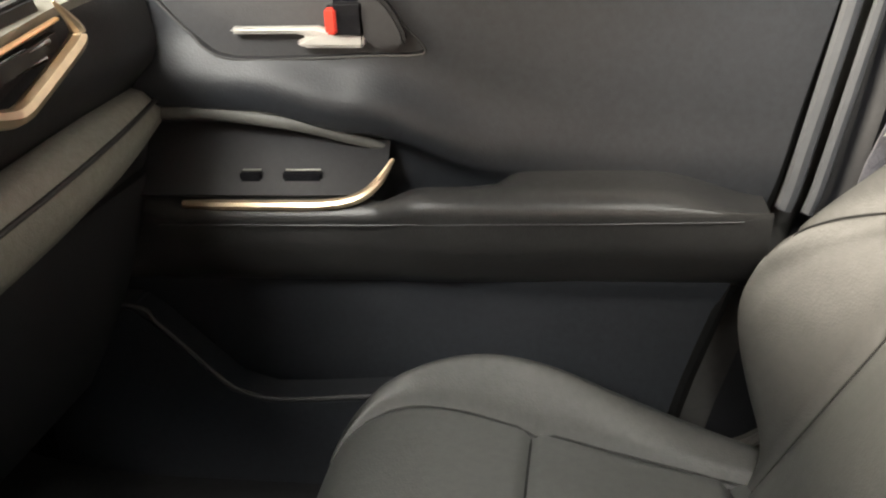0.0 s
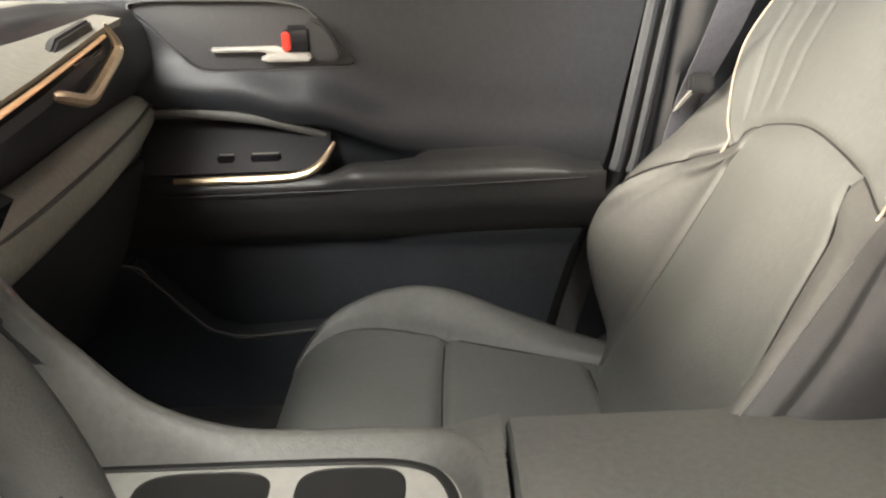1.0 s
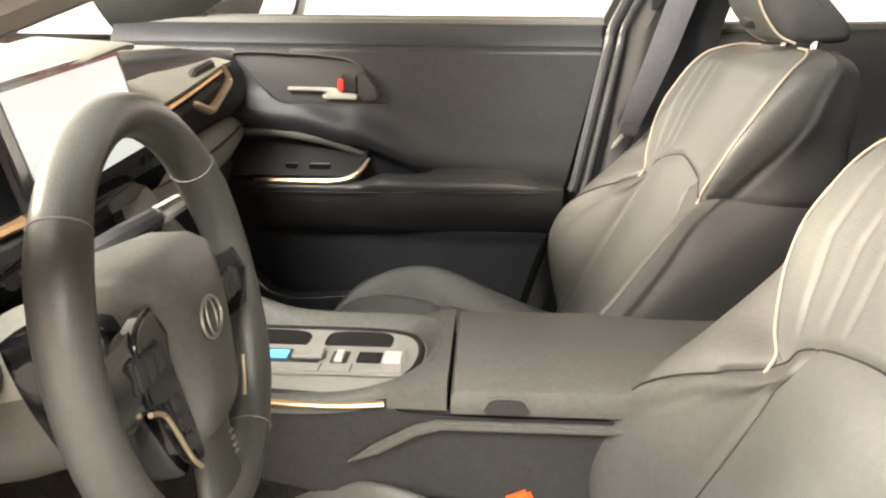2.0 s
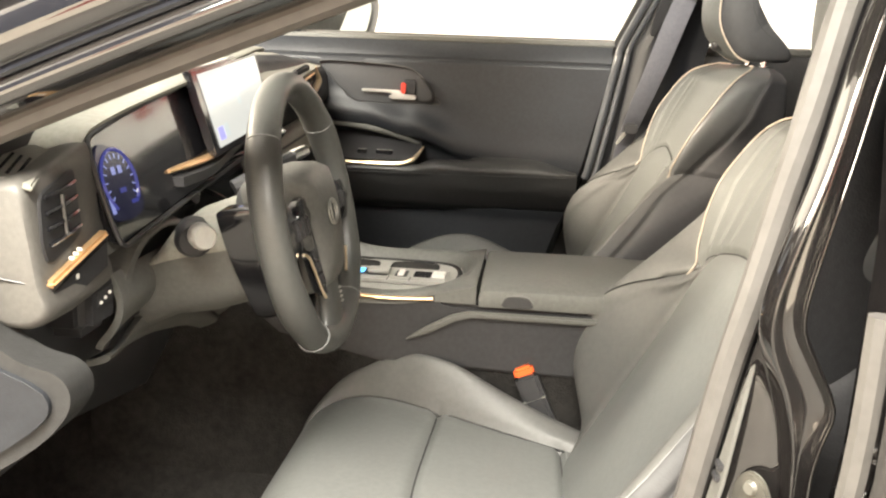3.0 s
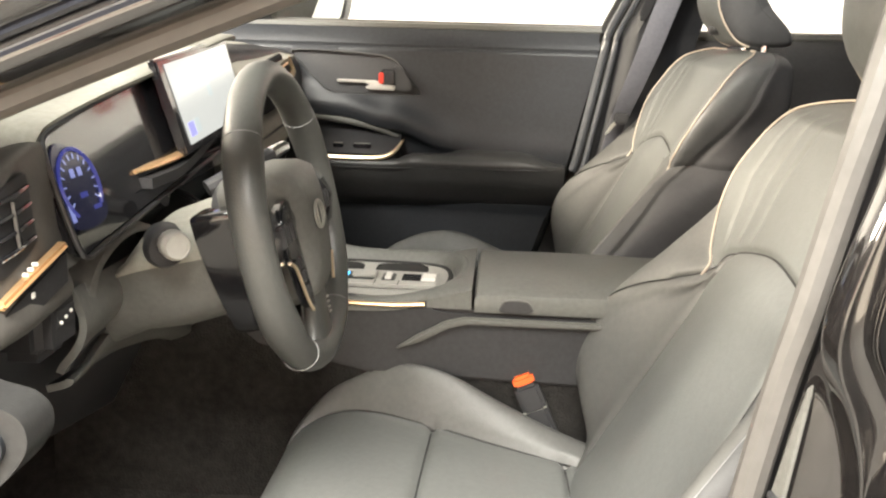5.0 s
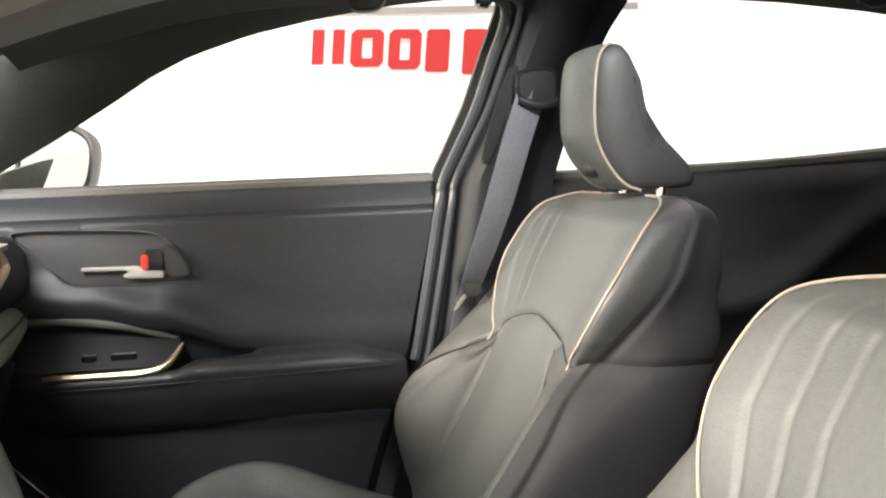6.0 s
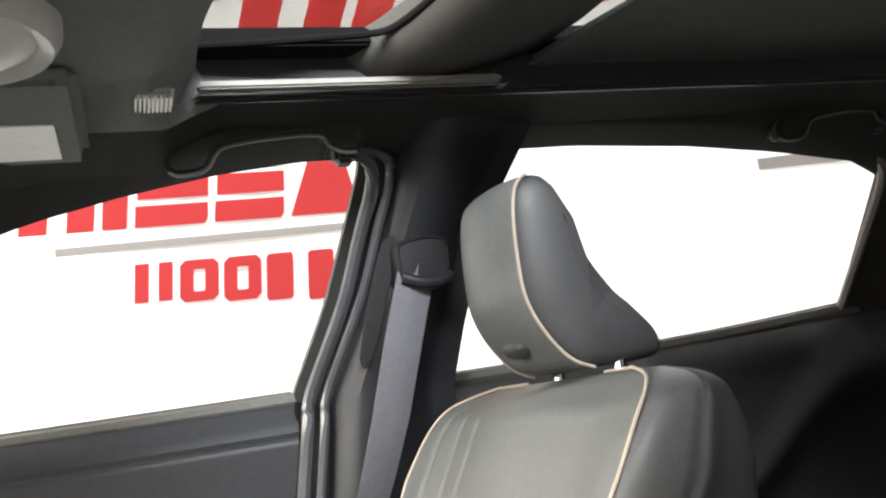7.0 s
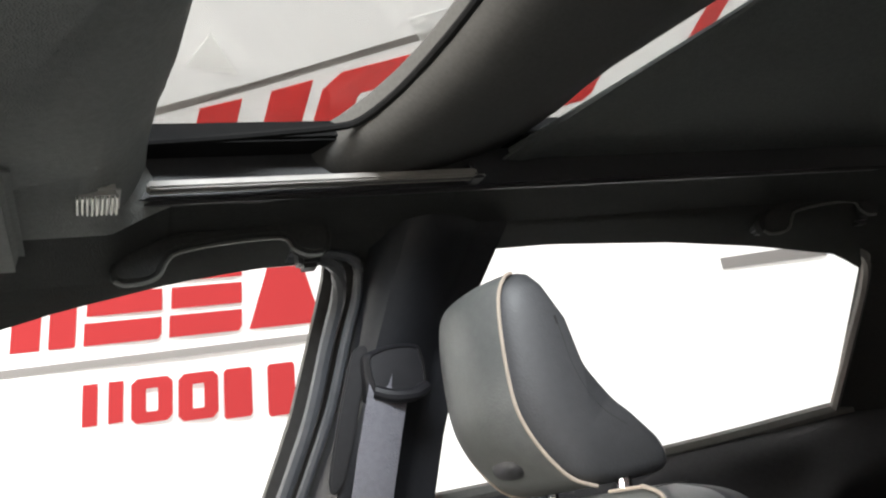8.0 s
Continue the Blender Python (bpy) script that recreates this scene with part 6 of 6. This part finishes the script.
# ---- centre console ----
def build_console():
    c = thing("centre_console", "dark grey centre console with armrest lid and copper edge", "centre console")
    # side walls rise to the dashboard in front
    prof = [(0.36, 0.764), (0.0, 0.764), (-0.06, 0.772), (-0.13, 0.776), (-0.20, 0.780), (-0.26, 0.790), (-0.31, 0.828), (-0.35, 0.870), (-0.385, 0.905), (-0.42, 0.92)]
    top = [(q.x, q.y) for q in curve_points([(u, v, 0) for u, v in prof], 4)]
    for sg, lab in ((-1, "driver"), (1, "passenger")):
        y0 = -0.098 if sg < 0 else 0.135
        y1 = -0.080 if sg < 0 else 0.152
        part("side_wall", plate(top + [(-0.50, 0.93), (-0.47, 0.84), (-0.30, 0.70), (-0.14, 0.665), (0.36, 0.655)], lambda u, v, w, y0=y0, y1=y1: (u, lerp(y0, y1, w), v), 1.0, 0.005), SOFT, c, "soft black console side")
    for y0 in (-0.090, 0.132):
        part("tunnel_side", plate([(0.36, 0.68), (-0.13, 0.69), (-0.30, 0.73), (-0.47, 0.87), (-0.60, 0.90), (-0.62, 0.40), (0.36, 0.40)], lambda u, v, w, y0=y0: (u, y0 + w, v), 0.012, 0.003), CARPET, c, "black carpeted tunnel side")
    part("knee_ledge", plate([(-0.105, 0.706), (-0.075, 0.728), (-0.035, 0.750), (-0.01, 0.757), (0.30, 0.757), (0.30, 0.747), (-0.005, 0.747), (-0.03, 0.740), (-0.07, 0.718)], lambda u, v, w: (u, -0.099 - w, v), 0.010, 0.003), SOFT_GREY, c, "grey moulded ledge")
    # armrest lid
    lid = loft([[(x, -0.102, 0.764), (x, -0.104, 0.775), (x, -0.099, 0.788 + h), (x, -0.082, 0.796 + h), (x, 0.0, 0.800 + h), (x, 0.12, 0.798 + h), (x, 0.146, 0.792 + h), (x, 0.153, 0.778), (x, 0.152, 0.764)] for x, h in ((0.004, -0.006), (0.007, -0.001), (0.012, 0.0), (0.15, 0.001), (0.34, 0.001), (0.36, -0.004))])
    part("armrest_lid", lid, SOFT_GREY, c, "padded grey armrest lid")
    latch = part("lid_latch", plate(smooth_outline([(0.038, 0.772), (0.046, 0.783), (0.075, 0.783), (0.084, 0.772), (0.078, 0.766), (0.043, 0.766)], 3), lambda u, v, w: (u, -0.1005 - w, v), 0.006, 0.002), HARD, c, "black lid latch")
    part("latch_edge", tube([(0.038, -0.107, 0.773), (0.047, -0.107, 0.7835), (0.075, -0.107, 0.7835), (0.084, -0.107, 0.773)], 0.0014, 6, 3), SOFT_GREY, latch)
    # rim round the tray: rounded lip, inner slope down to the plate
    rim = curve_points([(-0.42, -0.086, 0.800), (-0.30, -0.086, 0.782), (-0.20, -0.086, 0.775), (-0.12, -0.085, 0.776), (-0.075, -0.076, 0.782), (-0.042, -0.047, 0.786), (-0.024, 0.0, 0.788), (-0.019, 0.05, 0.790), (-0.026, 0.095, 0.790), (-0.050, 0.126, 0.788), (-0.10, 0.138, 0.785), (-0.16, 0.140, 0.784), (-0.22, 0.140, 0.790), (-0.28, 0.140, 0.816), (-0.325, 0.140, 0.862), (-0.355, 0.141, 0.893), (-0.378, 0.146, 0.915), (-0.402, 0.162, 0.932), (-0.425, 0.19, 0.940)], 4)
    rings = []
    for i, p in enumerate(rim):
        way = (rim[min(i + 1, len(rim) - 1)] - rim[max(i - 1, 0)])
        n = Vector((way.y, -way.x, 0)).normalized()
        run = [p + n * 0.017 - Vector((0, 0, 0.016)), p + n * 0.016 - Vector((0, 0, 0.004)), p + n * 0.012 + Vector((0, 0, 0.001)), p + n * 0.005 + Vector((0, 0, 0.003)), p + Vector((0, 0, 0.001)), p - n * 0.003 - Vector((0, 0, 0.004)), p - n * 0.009 - Vector((0, 0, 0.5 * (p.z - 0.768))), p - n * 0.014 - Vector((0, 0, p.z - 0.767))]
        rings.append(run)
    part("tray_rim", loft(rings, caps=False, ring_closed=False), SOFT_GREY, c, "soft grey rounded rim", smooth=85)
    part("rear_block", loft([[(x, y, 0.766), (x, y, z), (-0.0005, y, 0.794), (-0.0005, y, 0.766)] for y, x, z in ((-0.0985, -0.062, 0.778), (-0.092, -0.060, 0.7855), (-0.06, -0.046, 0.788), (-0.02, -0.018, 0.790), (0.05, -0.010, 0.792), (0.10, -0.016, 0.792), (0.135, -0.04, 0.790), (0.150, -0.06, 0.780))]), SOFT_GREY, c, "grey block before the lid", smooth=50)
    # pale plate with two wells
    well = lambda x, k, z: [(x[0] + x[1] * k * math.copysign(abs(math.cos(a)) ** 0.6, math.cos(a)), 0.084 + 0.031 * k * math.copysign(abs(math.sin(a)) ** 0.6, math.sin(a)), z) for a in steps_of(0, 2 * math.pi, 32)[:-1]]
    cells = ((-0.40, -0.165, (-0.228, 0.050)), (-0.165, -0.015, (-0.116, 0.040)))
    bm = bmesh.new()
    for x0, x1, x in cells:
        hole = [bm.verts.new(v) for v in well(x, 1.0, 0.770)]
        edge = []
        for v in hole:
            d = Vector((v.co.x - x[0], v.co.y - 0.084))
            k = min((x1 - x[0]) / d.x if d.x > 1e-6 else 9e9, (x0 - x[0]) / d.x if d.x < -1e-6 else 9e9, 0.064 / d.y if d.y > 1e-6 else 9e9, -0.049 / d.y if d.y < -1e-6 else 9e9)
            edge.append(bm.verts.new((x[0] + d.x * k, 0.084 + d.y * k, 0.770)))
        for i in range(len(hole)):
            j = (i + 1) % len(hole)
            bm.faces.new((hole[i], hole[j], edge[j], edge[i]))
    bm.faces.new([bm.verts.new(v) for v in ((-0.40, 0.035, 0.7699), (-0.015, 0.035, 0.7699), (-0.015, -0.088, 0.7699), (-0.40, -0.088, 0.7699))])
    part("rim_gap", tube([(-0.40, 0.1245, 0.771), (-0.22, 0.1245, 0.771), (-0.11, 0.1235, 0.771), (-0.065, 0.114, 0.771), (-0.045, 0.092, 0.771), (-0.037, 0.05, 0.771), (-0.042, 0.0, 0.771), (-0.058, -0.038, 0.771)], 0.0042, 8, 5, flat=0.5), WELL, c, "dark gap below the rim")
    tray = part("tray_plate", bm, SATIN, c, "pale satin console plate", smooth=0)
    for x0, x1, x in cells:
        cup = part("cup_holder", loft([well(x, 1.04, 0.7702), well(x, 1.025, 0.7712), well(x, 1.0, 0.7705), well(x, 0.97, 0.762), well(x, 0.92, 0.69), well(x, 0.80, 0.680)]), WELL, c, "deep black cup holder", smooth=50)
        part("cup_tab", rbox(x[0] - 0.004, x[0] + 0.003, 0.056, 0.068, 0.745, 0.768, 0.002), STEEL, cup, "pale spring tab")
    part("copper_edge", tube([(-0.36, -0.102, 0.784), (-0.20, -0.103, 0.772), (-0.12, -0.102, 0.769), (-0.065, -0.099, 0.771)], 0.005, 8, 5, flat=0.6), COPPER, c, "copper edge strip")
    # gear selector plate and switches
    gate = part("selector_plate", rbox(-0.262, -0.052, -0.030, 0.052, 0.7695, 0.7765, 0.003), SATIN, c, "pale selector plate")
    part("selector_recess", rbox(-0.255, -0.150, -0.006, 0.034, 0.7765, 0.7772, 0.0003), HARD, gate, "dark selector recess")
    part("selector", rbox(-0.184, -0.145, -0.002, 0.030, 0.7772, 0.783, 0.003, 3), SATIN, c, "pale sliding selector")
    part("selector_light", rbox(-0.212, -0.189, 0.004, 0.026, 0.7772, 0.7790, 0.0006), BUTTON_BLUE, c, "blue lit mark")
    for x0, w, mat, lab in ((-0.138, 0.020, HARD, "black switch"), (-0.133, 0.009, WHITE, "pale button"), (-0.108, 0.028, GLOSS, "gloss black switch"), (-0.078, 0.020, WHITE, "pale rocker switch")):
        part("console_switch", rbox(x0, x0 + w, -0.004 if mat is not HARD else -0.006, 0.028 if mat is not HARD else 0.030, 0.7765, (0.7805 if mat is WHITE else 0.7775 if mat is HARD else 0.7785), 0.0008), mat, gate, lab)
    for x0 in (-0.147, -0.112):
        part("plate_gap", rbox(x0, x0 + 0.0015, -0.030, -0.006, 0.7765, 0.7770, 0), HARD, gate)


build_console()


# ---- footwell ----
def build_footwell():
    mat = thing("floor_mat", "ribbed black rubber floor mat on the driver footwell carpet", "floor mat")
    part("mat_base", rbox(-0.62, -0.27, -0.56, -0.10, 0.372, 0.380, 0.003), RUBBER, mat)
    for i in range(24):
        part("rib", rbox(-0.60, -0.30, -0.535 + i * 0.0175, -0.5285 + i * 0.0175, 0.3795, 0.3825, 0.001, 1), RUBBER, mat)
    part("mat_rim", tube([(-0.615, -0.555, 0.381), (-0.275, -0.555, 0.381), (-0.275, -0.105, 0.381), (-0.615, -0.105, 0.381)], 0.006, 6, 1, closed=True), RUBBER, mat)
    pm = thing("floor_mat", "black carpet floor mat in the passenger footwell", "floor mat")
    part("mat_base", rbox(-0.66, -0.24, 0.17, 0.60, 0.372, 0.386, 0.005), MAT, pm)
    part("mat_fixing", loft([[(-0.44 + r * math.cos(a), 0.50 + r * math.sin(a), z) for a in steps_of(0, 2 * math.pi, 16)[:-1]] for r, z in ((0.022, 0.381), (0.020, 0.388), (0.010, 0.390), (0.008, 0.386))]), HARD, pm, "round black fixing clip")
    sill = part("sill_trim", loft([[(x, y, z) for y, z in ((0.605, h - 0.10), (0.612, h - 0.012), (0.622, h), (0.66, h + 0.004), (0.70, h), (0.71, h - 0.05))] for x, h in ((-0.90, 0.70), (-0.78, 0.62), (-0.70, 0.565), (-0.62, 0.535), (-0.50, 0.522), (-0.2, 0.518), (0.12, 0.516))], ring_closed=False, caps=False), SOFT, smooth=60)
    tagged(sill, "black plastic sill trim below the passenger door", "sill trim", kind="structure")
    leaf = part("dry_leaf", sheet(lambda u, v: (-0.66 + 0.022 * u + 0.006 * v, -0.24 + 0.014 * v * (1 - u * u), 0.384 + 0.003 * v * v + 0.003 * u), steps_of(-1, 1, 8), steps_of(-1, 1, 6), thick=0.0006), LEAF)
    tagged(leaf, "small dry yellow-brown leaf lying on the floor", "leaf")
    foot = thing("dead_pedal", "worn grey footrest at the side of the footwell", "footrest")
    part("rest_plate", rbox(-0.16, 0.05, -0.05, 0.05, -0.010, 0.010, 0.006, m=pose(-0.70, -0.50, 0.42, 0, 30, 12)), PALE_PLASTIC, foot, "scuffed grey plate")
    for y, x, w, h, name in ((-0.30, -0.72, 0.055, 0.05, "brake_pedal"), (-0.20, -0.75, 0.03, 0.10, "accelerator_pedal")):
        p = thing(name, "black rubber-faced " + name.replace("_", " ") + " on a steel arm", "pedal")
        part("pad", rbox(-0.008, 0.008, -w, w, -h / 2, h / 2, 0.006, m=pose(x, y, 0.52, 0, 25, 0)), RUBBER, p)
        part("arm", tube([(x - 0.01, y, 0.53), (x - 0.06, y, 0.62), (x - 0.09, y, 0.78)], 0.008, 8, 4), STEEL, p)


build_footwell()


# ---- driver side opening ----
def build_driver_opening():
    # front pillar beside the windscreen: seal, painted face, trim
    base, tip = Vector((-0.78, -0.672, 0.888)), Vector((0.08, -0.645, 1.250))
    a = thing("front_pillar", "glossy black windscreen pillar with a grey door seal", "car pillar")
    a.location = (0.003, 0.010, -0.005)
    way = [base.lerp(tip, k) for k in (0, 0.2, 0.4, 0.6, 0.8, 1.0)]
    bow = lambda k: 0.012 * math.sin(math.pi * k)
    pts = [p + Vector((0, 0, bow(k / 5))) for k, p in enumerate(way)]
    pts += [Vector((0.20, -0.638, 1.288)), Vector((0.30, -0.635, 1.318)), Vector((0.42, -0.635, 1.335)), Vector((0.9, -0.64, 1.335))]
    part("seal", tube(pts, 0.0125, 10, 4), SEAL_WARM, a, "warm grey rubber door seal")
    off = lambda dy, dz: [p + Vector((0, dy, dz)) for p in pts]
    part("inner_trim", loft([[p + Vector((0, 0.005, -0.004)), p + Vector((0, 0.05, 0.012)), p + Vector((0, 0.09, 0.05)), p + Vector((0, 0.085, 0.056)), p + Vector((0, 0.03, 0.03))] for p in curve_points(pts, 3)]), SOFT, a, "black inner pillar trim")
    rolled = curve_points([(0, -0.012, 0.004), (0, -0.024, 0.008), (0, -0.035, 0.014), (0, -0.038, 0.023), (0, -0.033, 0.031), (-0.002, -0.025, 0.036), (-0.004, -0.026, 0.043), (-0.007, -0.033, 0.052), (-0.010, -0.034, 0.066), (-0.014, -0.024, 0.084), (-0.019, 0.0, 0.098), (-0.020, 0.03, 0.102), (-0.020, 0.05, 0.094)], 4)
    part("painted_face", loft([[p + q for q in rolled] + [p + Vector((0, 0.01, 0.03))] for p in curve_points(pts, 6)]), PAINT, a, "glossy black painted pillar", smooth=80)
    part("drip_rail", tube(off(-0.027, 0.039), 0.0035, 6, 4), GLOSS, a, "black drip rail")

    # centre pillar behind the driver seat
    b = thing("centre_pillar", "glossy black centre pillar with seal and steel striker", "car pillar")
    b.location = (0.003, 0.009, -0.004)
    edge = [(0.36, 0.10), (0.55, 0.155), (0.63, 0.19), (0.71, 0.208), (0.76, 0.220), (0.88, 0.240), (0.96, 0.256), (1.08, 0.279), (1.18, 0.300), (1.26, 0.325), (1.33, 0.37)]
    sp = [(x, -0.655 + 0.03 * max(0, (z - 1.05) / 0.3), z) for z, x in edge]
    part("seal", tube(sp, 0.0125, 10, 4), SEAL, b, "grey rubber door seal")
    part("inner_trim", sheet(lambda z, v: (line(z, edge) + 0.004 + 0.14 * v, -0.648 + 0.035 * math.sin(1.5 * v) + 0.03 * max(0, (z - 1.05) / 0.3), z), steps_of(0.36, 1.34, 40), steps_of(0, 1, 6), thick=0.006), SOFT, b, "black inner pillar trim")

    # pressed steel: flange, two flowing rolls and the step behind them
    roll_a = [(0.36, 0.20), (0.55, 0.25), (0.70, 0.284), (0.77, 0.289), (0.84, 0.288), (0.89, 0.278), (0.93, 0.262), (0.96, 0.260), (1.0, 0.268), (1.08, 0.290), (1.20, 0.318), (1.34, 0.372)]
    roll_b = [(0.36, 0.215), (0.55, 0.262), (0.70, 0.296), (0.77, 0.301), (0.83, 0.301), (0.86, 0.306), (0.885, 0.311), (0.92, 0.294), (0.95, 0.281), (0.99, 0.284), (1.08, 0.302), (1.20, 0.330), (1.34, 0.385)]

    def face(z, v):
        a, c, e = glide(z, roll_a), glide(z, roll_b), glide(z, [(q, w) for q, w in edge])
        top = 0.03 * max(0, (z - 1.05) / 0.3)
        keys = [(e + 0.004, -0.655), (e + 0.012, -0.668), (lerp(e + 0.012, a, 0.6), -0.684), (a - 0.006, -0.692), (a, -0.712), (a + 0.4 * (c - a), -0.701), (c - 0.003, -0.705), (c, -0.718), (c + 0.006, -0.700), (c + 0.03, -0.700), (c + 0.05, -0.70)]
        at = 1 + v * (len(keys) - 4)
        i = min(int(at), len(keys) - 3)
        t = at - i
        p = [Vector((k[0], k[1], 0)) for k in keys[i - 1:i + 3]]
        q = 0.5 * (2 * p[1] + (p[2] - p[0]) * t + (2 * p[0] - 5 * p[1] + 4 * p[2] - p[3]) * t * t + (3 * p[1] - p[0] - 3 * p[2] + p[3]) * t ** 3)
        return (q.x, q.y + top, z)
    part("painted_face", sheet(face, steps_of(0.36, 1.34, 110), steps_of(0, 1, 56), thick=0.003), PAINT, b, "glossy black pressed steel pillar", smooth=80)
    plate_out = smooth_outline([(0.0, -0.045), (0.014, -0.038), (0.021, -0.010), (0.020, 0.022), (0.010, 0.042), (-0.006, 0.045), (-0.018, 0.030), (-0.022, 0.0), (-0.016, -0.034)], 3)
    centre, along, out = Vector((0.268, -0.690, 0.772)), Vector((0.6, -0.8, 0)), Vector((-0.8, -0.6, 0))
    at = lambda u, v, w: centre + along * u + out * w + Vector((0, 0, v))
    st = part("striker_plate", plate(plate_out, at, 0.006, 0.002), ZINC, b, "zinc striker plate")
    part("striker_loop", tube([at(0.004, 0.010, 0.0), at(0.004, 0.010, 0.030), at(0.004, 0.006, 0.037), at(0.004, -0.006, 0.037), at(0.004, -0.012, 0.030), at(0.004, -0.012, 0.0)], 0.0036, 8, 4, up=(0.6, -0.8, 0)), BRIGHT, st, "bright striker loop")
    for v in (-0.033, 0.033):
        part("striker_bolt", tube([at(0.0, v, 0.004), at(0.0, v, 0.010)], [0.007, 0.005], 10, 1), STEEL, st, "steel bolt")
    latch = part("trim_clip_panel", plate([(-0.682, 0.655), (-0.668, 0.66), (-0.668, 0.90), (-0.674, 0.905), (-0.690, 0.80), (-0.690, 0.70)], lambda u, v, w: (line(v, edge) + 0.016 - w, u, v), 0.003, 0.001), SOFT_GREY, b, "worn grey metal flange")
    for z in (0.69, 0.705):
        part("plug", tube([(line(z, edge) + 0.016, -0.678, z), (line(z, edge) + 0.009, -0.678, z)], 0.006, 12, 1), STEEL, latch, "round bolt head")
    for z in (0.805, 0.815):
        part("clip", rbox(line(z, edge) + 0.008, line(z, edge) + 0.016, -0.684, -0.670, z - 0.003, z + 0.003, 0.001), HARD, latch)

    # rear driver door, shut: edge, seal and window frame
    r = thing("rear_driver_door", "closed glossy black rear door edge with chrome hinge bolts", "car door")
    fx = lambda z: line(z, [(0.36, 0.25), (0.70, 0.318), (0.85, 0.335), (1.0, 0.338), (1.12, 0.335), (1.34, 0.40)])
    part("door_skin", sheet(lambda z, v: (fx(z) + 0.9 * v ** 1.5, -0.760 - 0.035 * math.sin(min(1, v * 3) * 1.57) + (0.10 * max(0, (z - 1.02) / 0.32)), z), steps_of(0.36, 1.34, 30), steps_of(0, 1, 24), thick=0.006), PAINT, r, "glossy black door skin")
    part("door_edge", sheet(lambda z, v: (fx(z) + 0.012 * math.sin(v * 3.1), -0.690 - 0.07 * v + (0.06 * max(0, (z - 1.02) / 0.32)), z), steps_of(0.36, 1.34, 30), steps_of(0, 1, 6), thick=0.005), PAINT, r, "painted door edge")
    part("edge_seal", tube([(fx(z) - 0.012, -0.742 + 0.07 * max(0, (z - 1.02) / 0.32), z) for z in (0.4, 0.55, 0.7, 0.85, 0.97)], 0.010, 8, 4), SEAL, r, "pale rubber edge seal")
    for z in (0.815, 0.852):
        part("hinge_bolt", tube([(fx(z) + 0.004, -0.712, z), (fx(z) - 0.010, -0.712, z)], [0.008, 0.006], 6, 1), CHROME, r, "chrome hinge bolt")
    # sill under the door opening
    k = part("sill_panel", loft([[(-0.80, y, z), (0.24, y, z)] for y, z in ((-0.60, 0.37), (-0.62, 0.40), (-0.66, 0.41), (-0.70, 0.385), (-0.74, 0.33), (-0.78, 0.22))], ring_closed=False, caps=False), PAINT)
    tagged(k, "glossy black door sill", "door sill", kind="structure")


build_driver_opening()
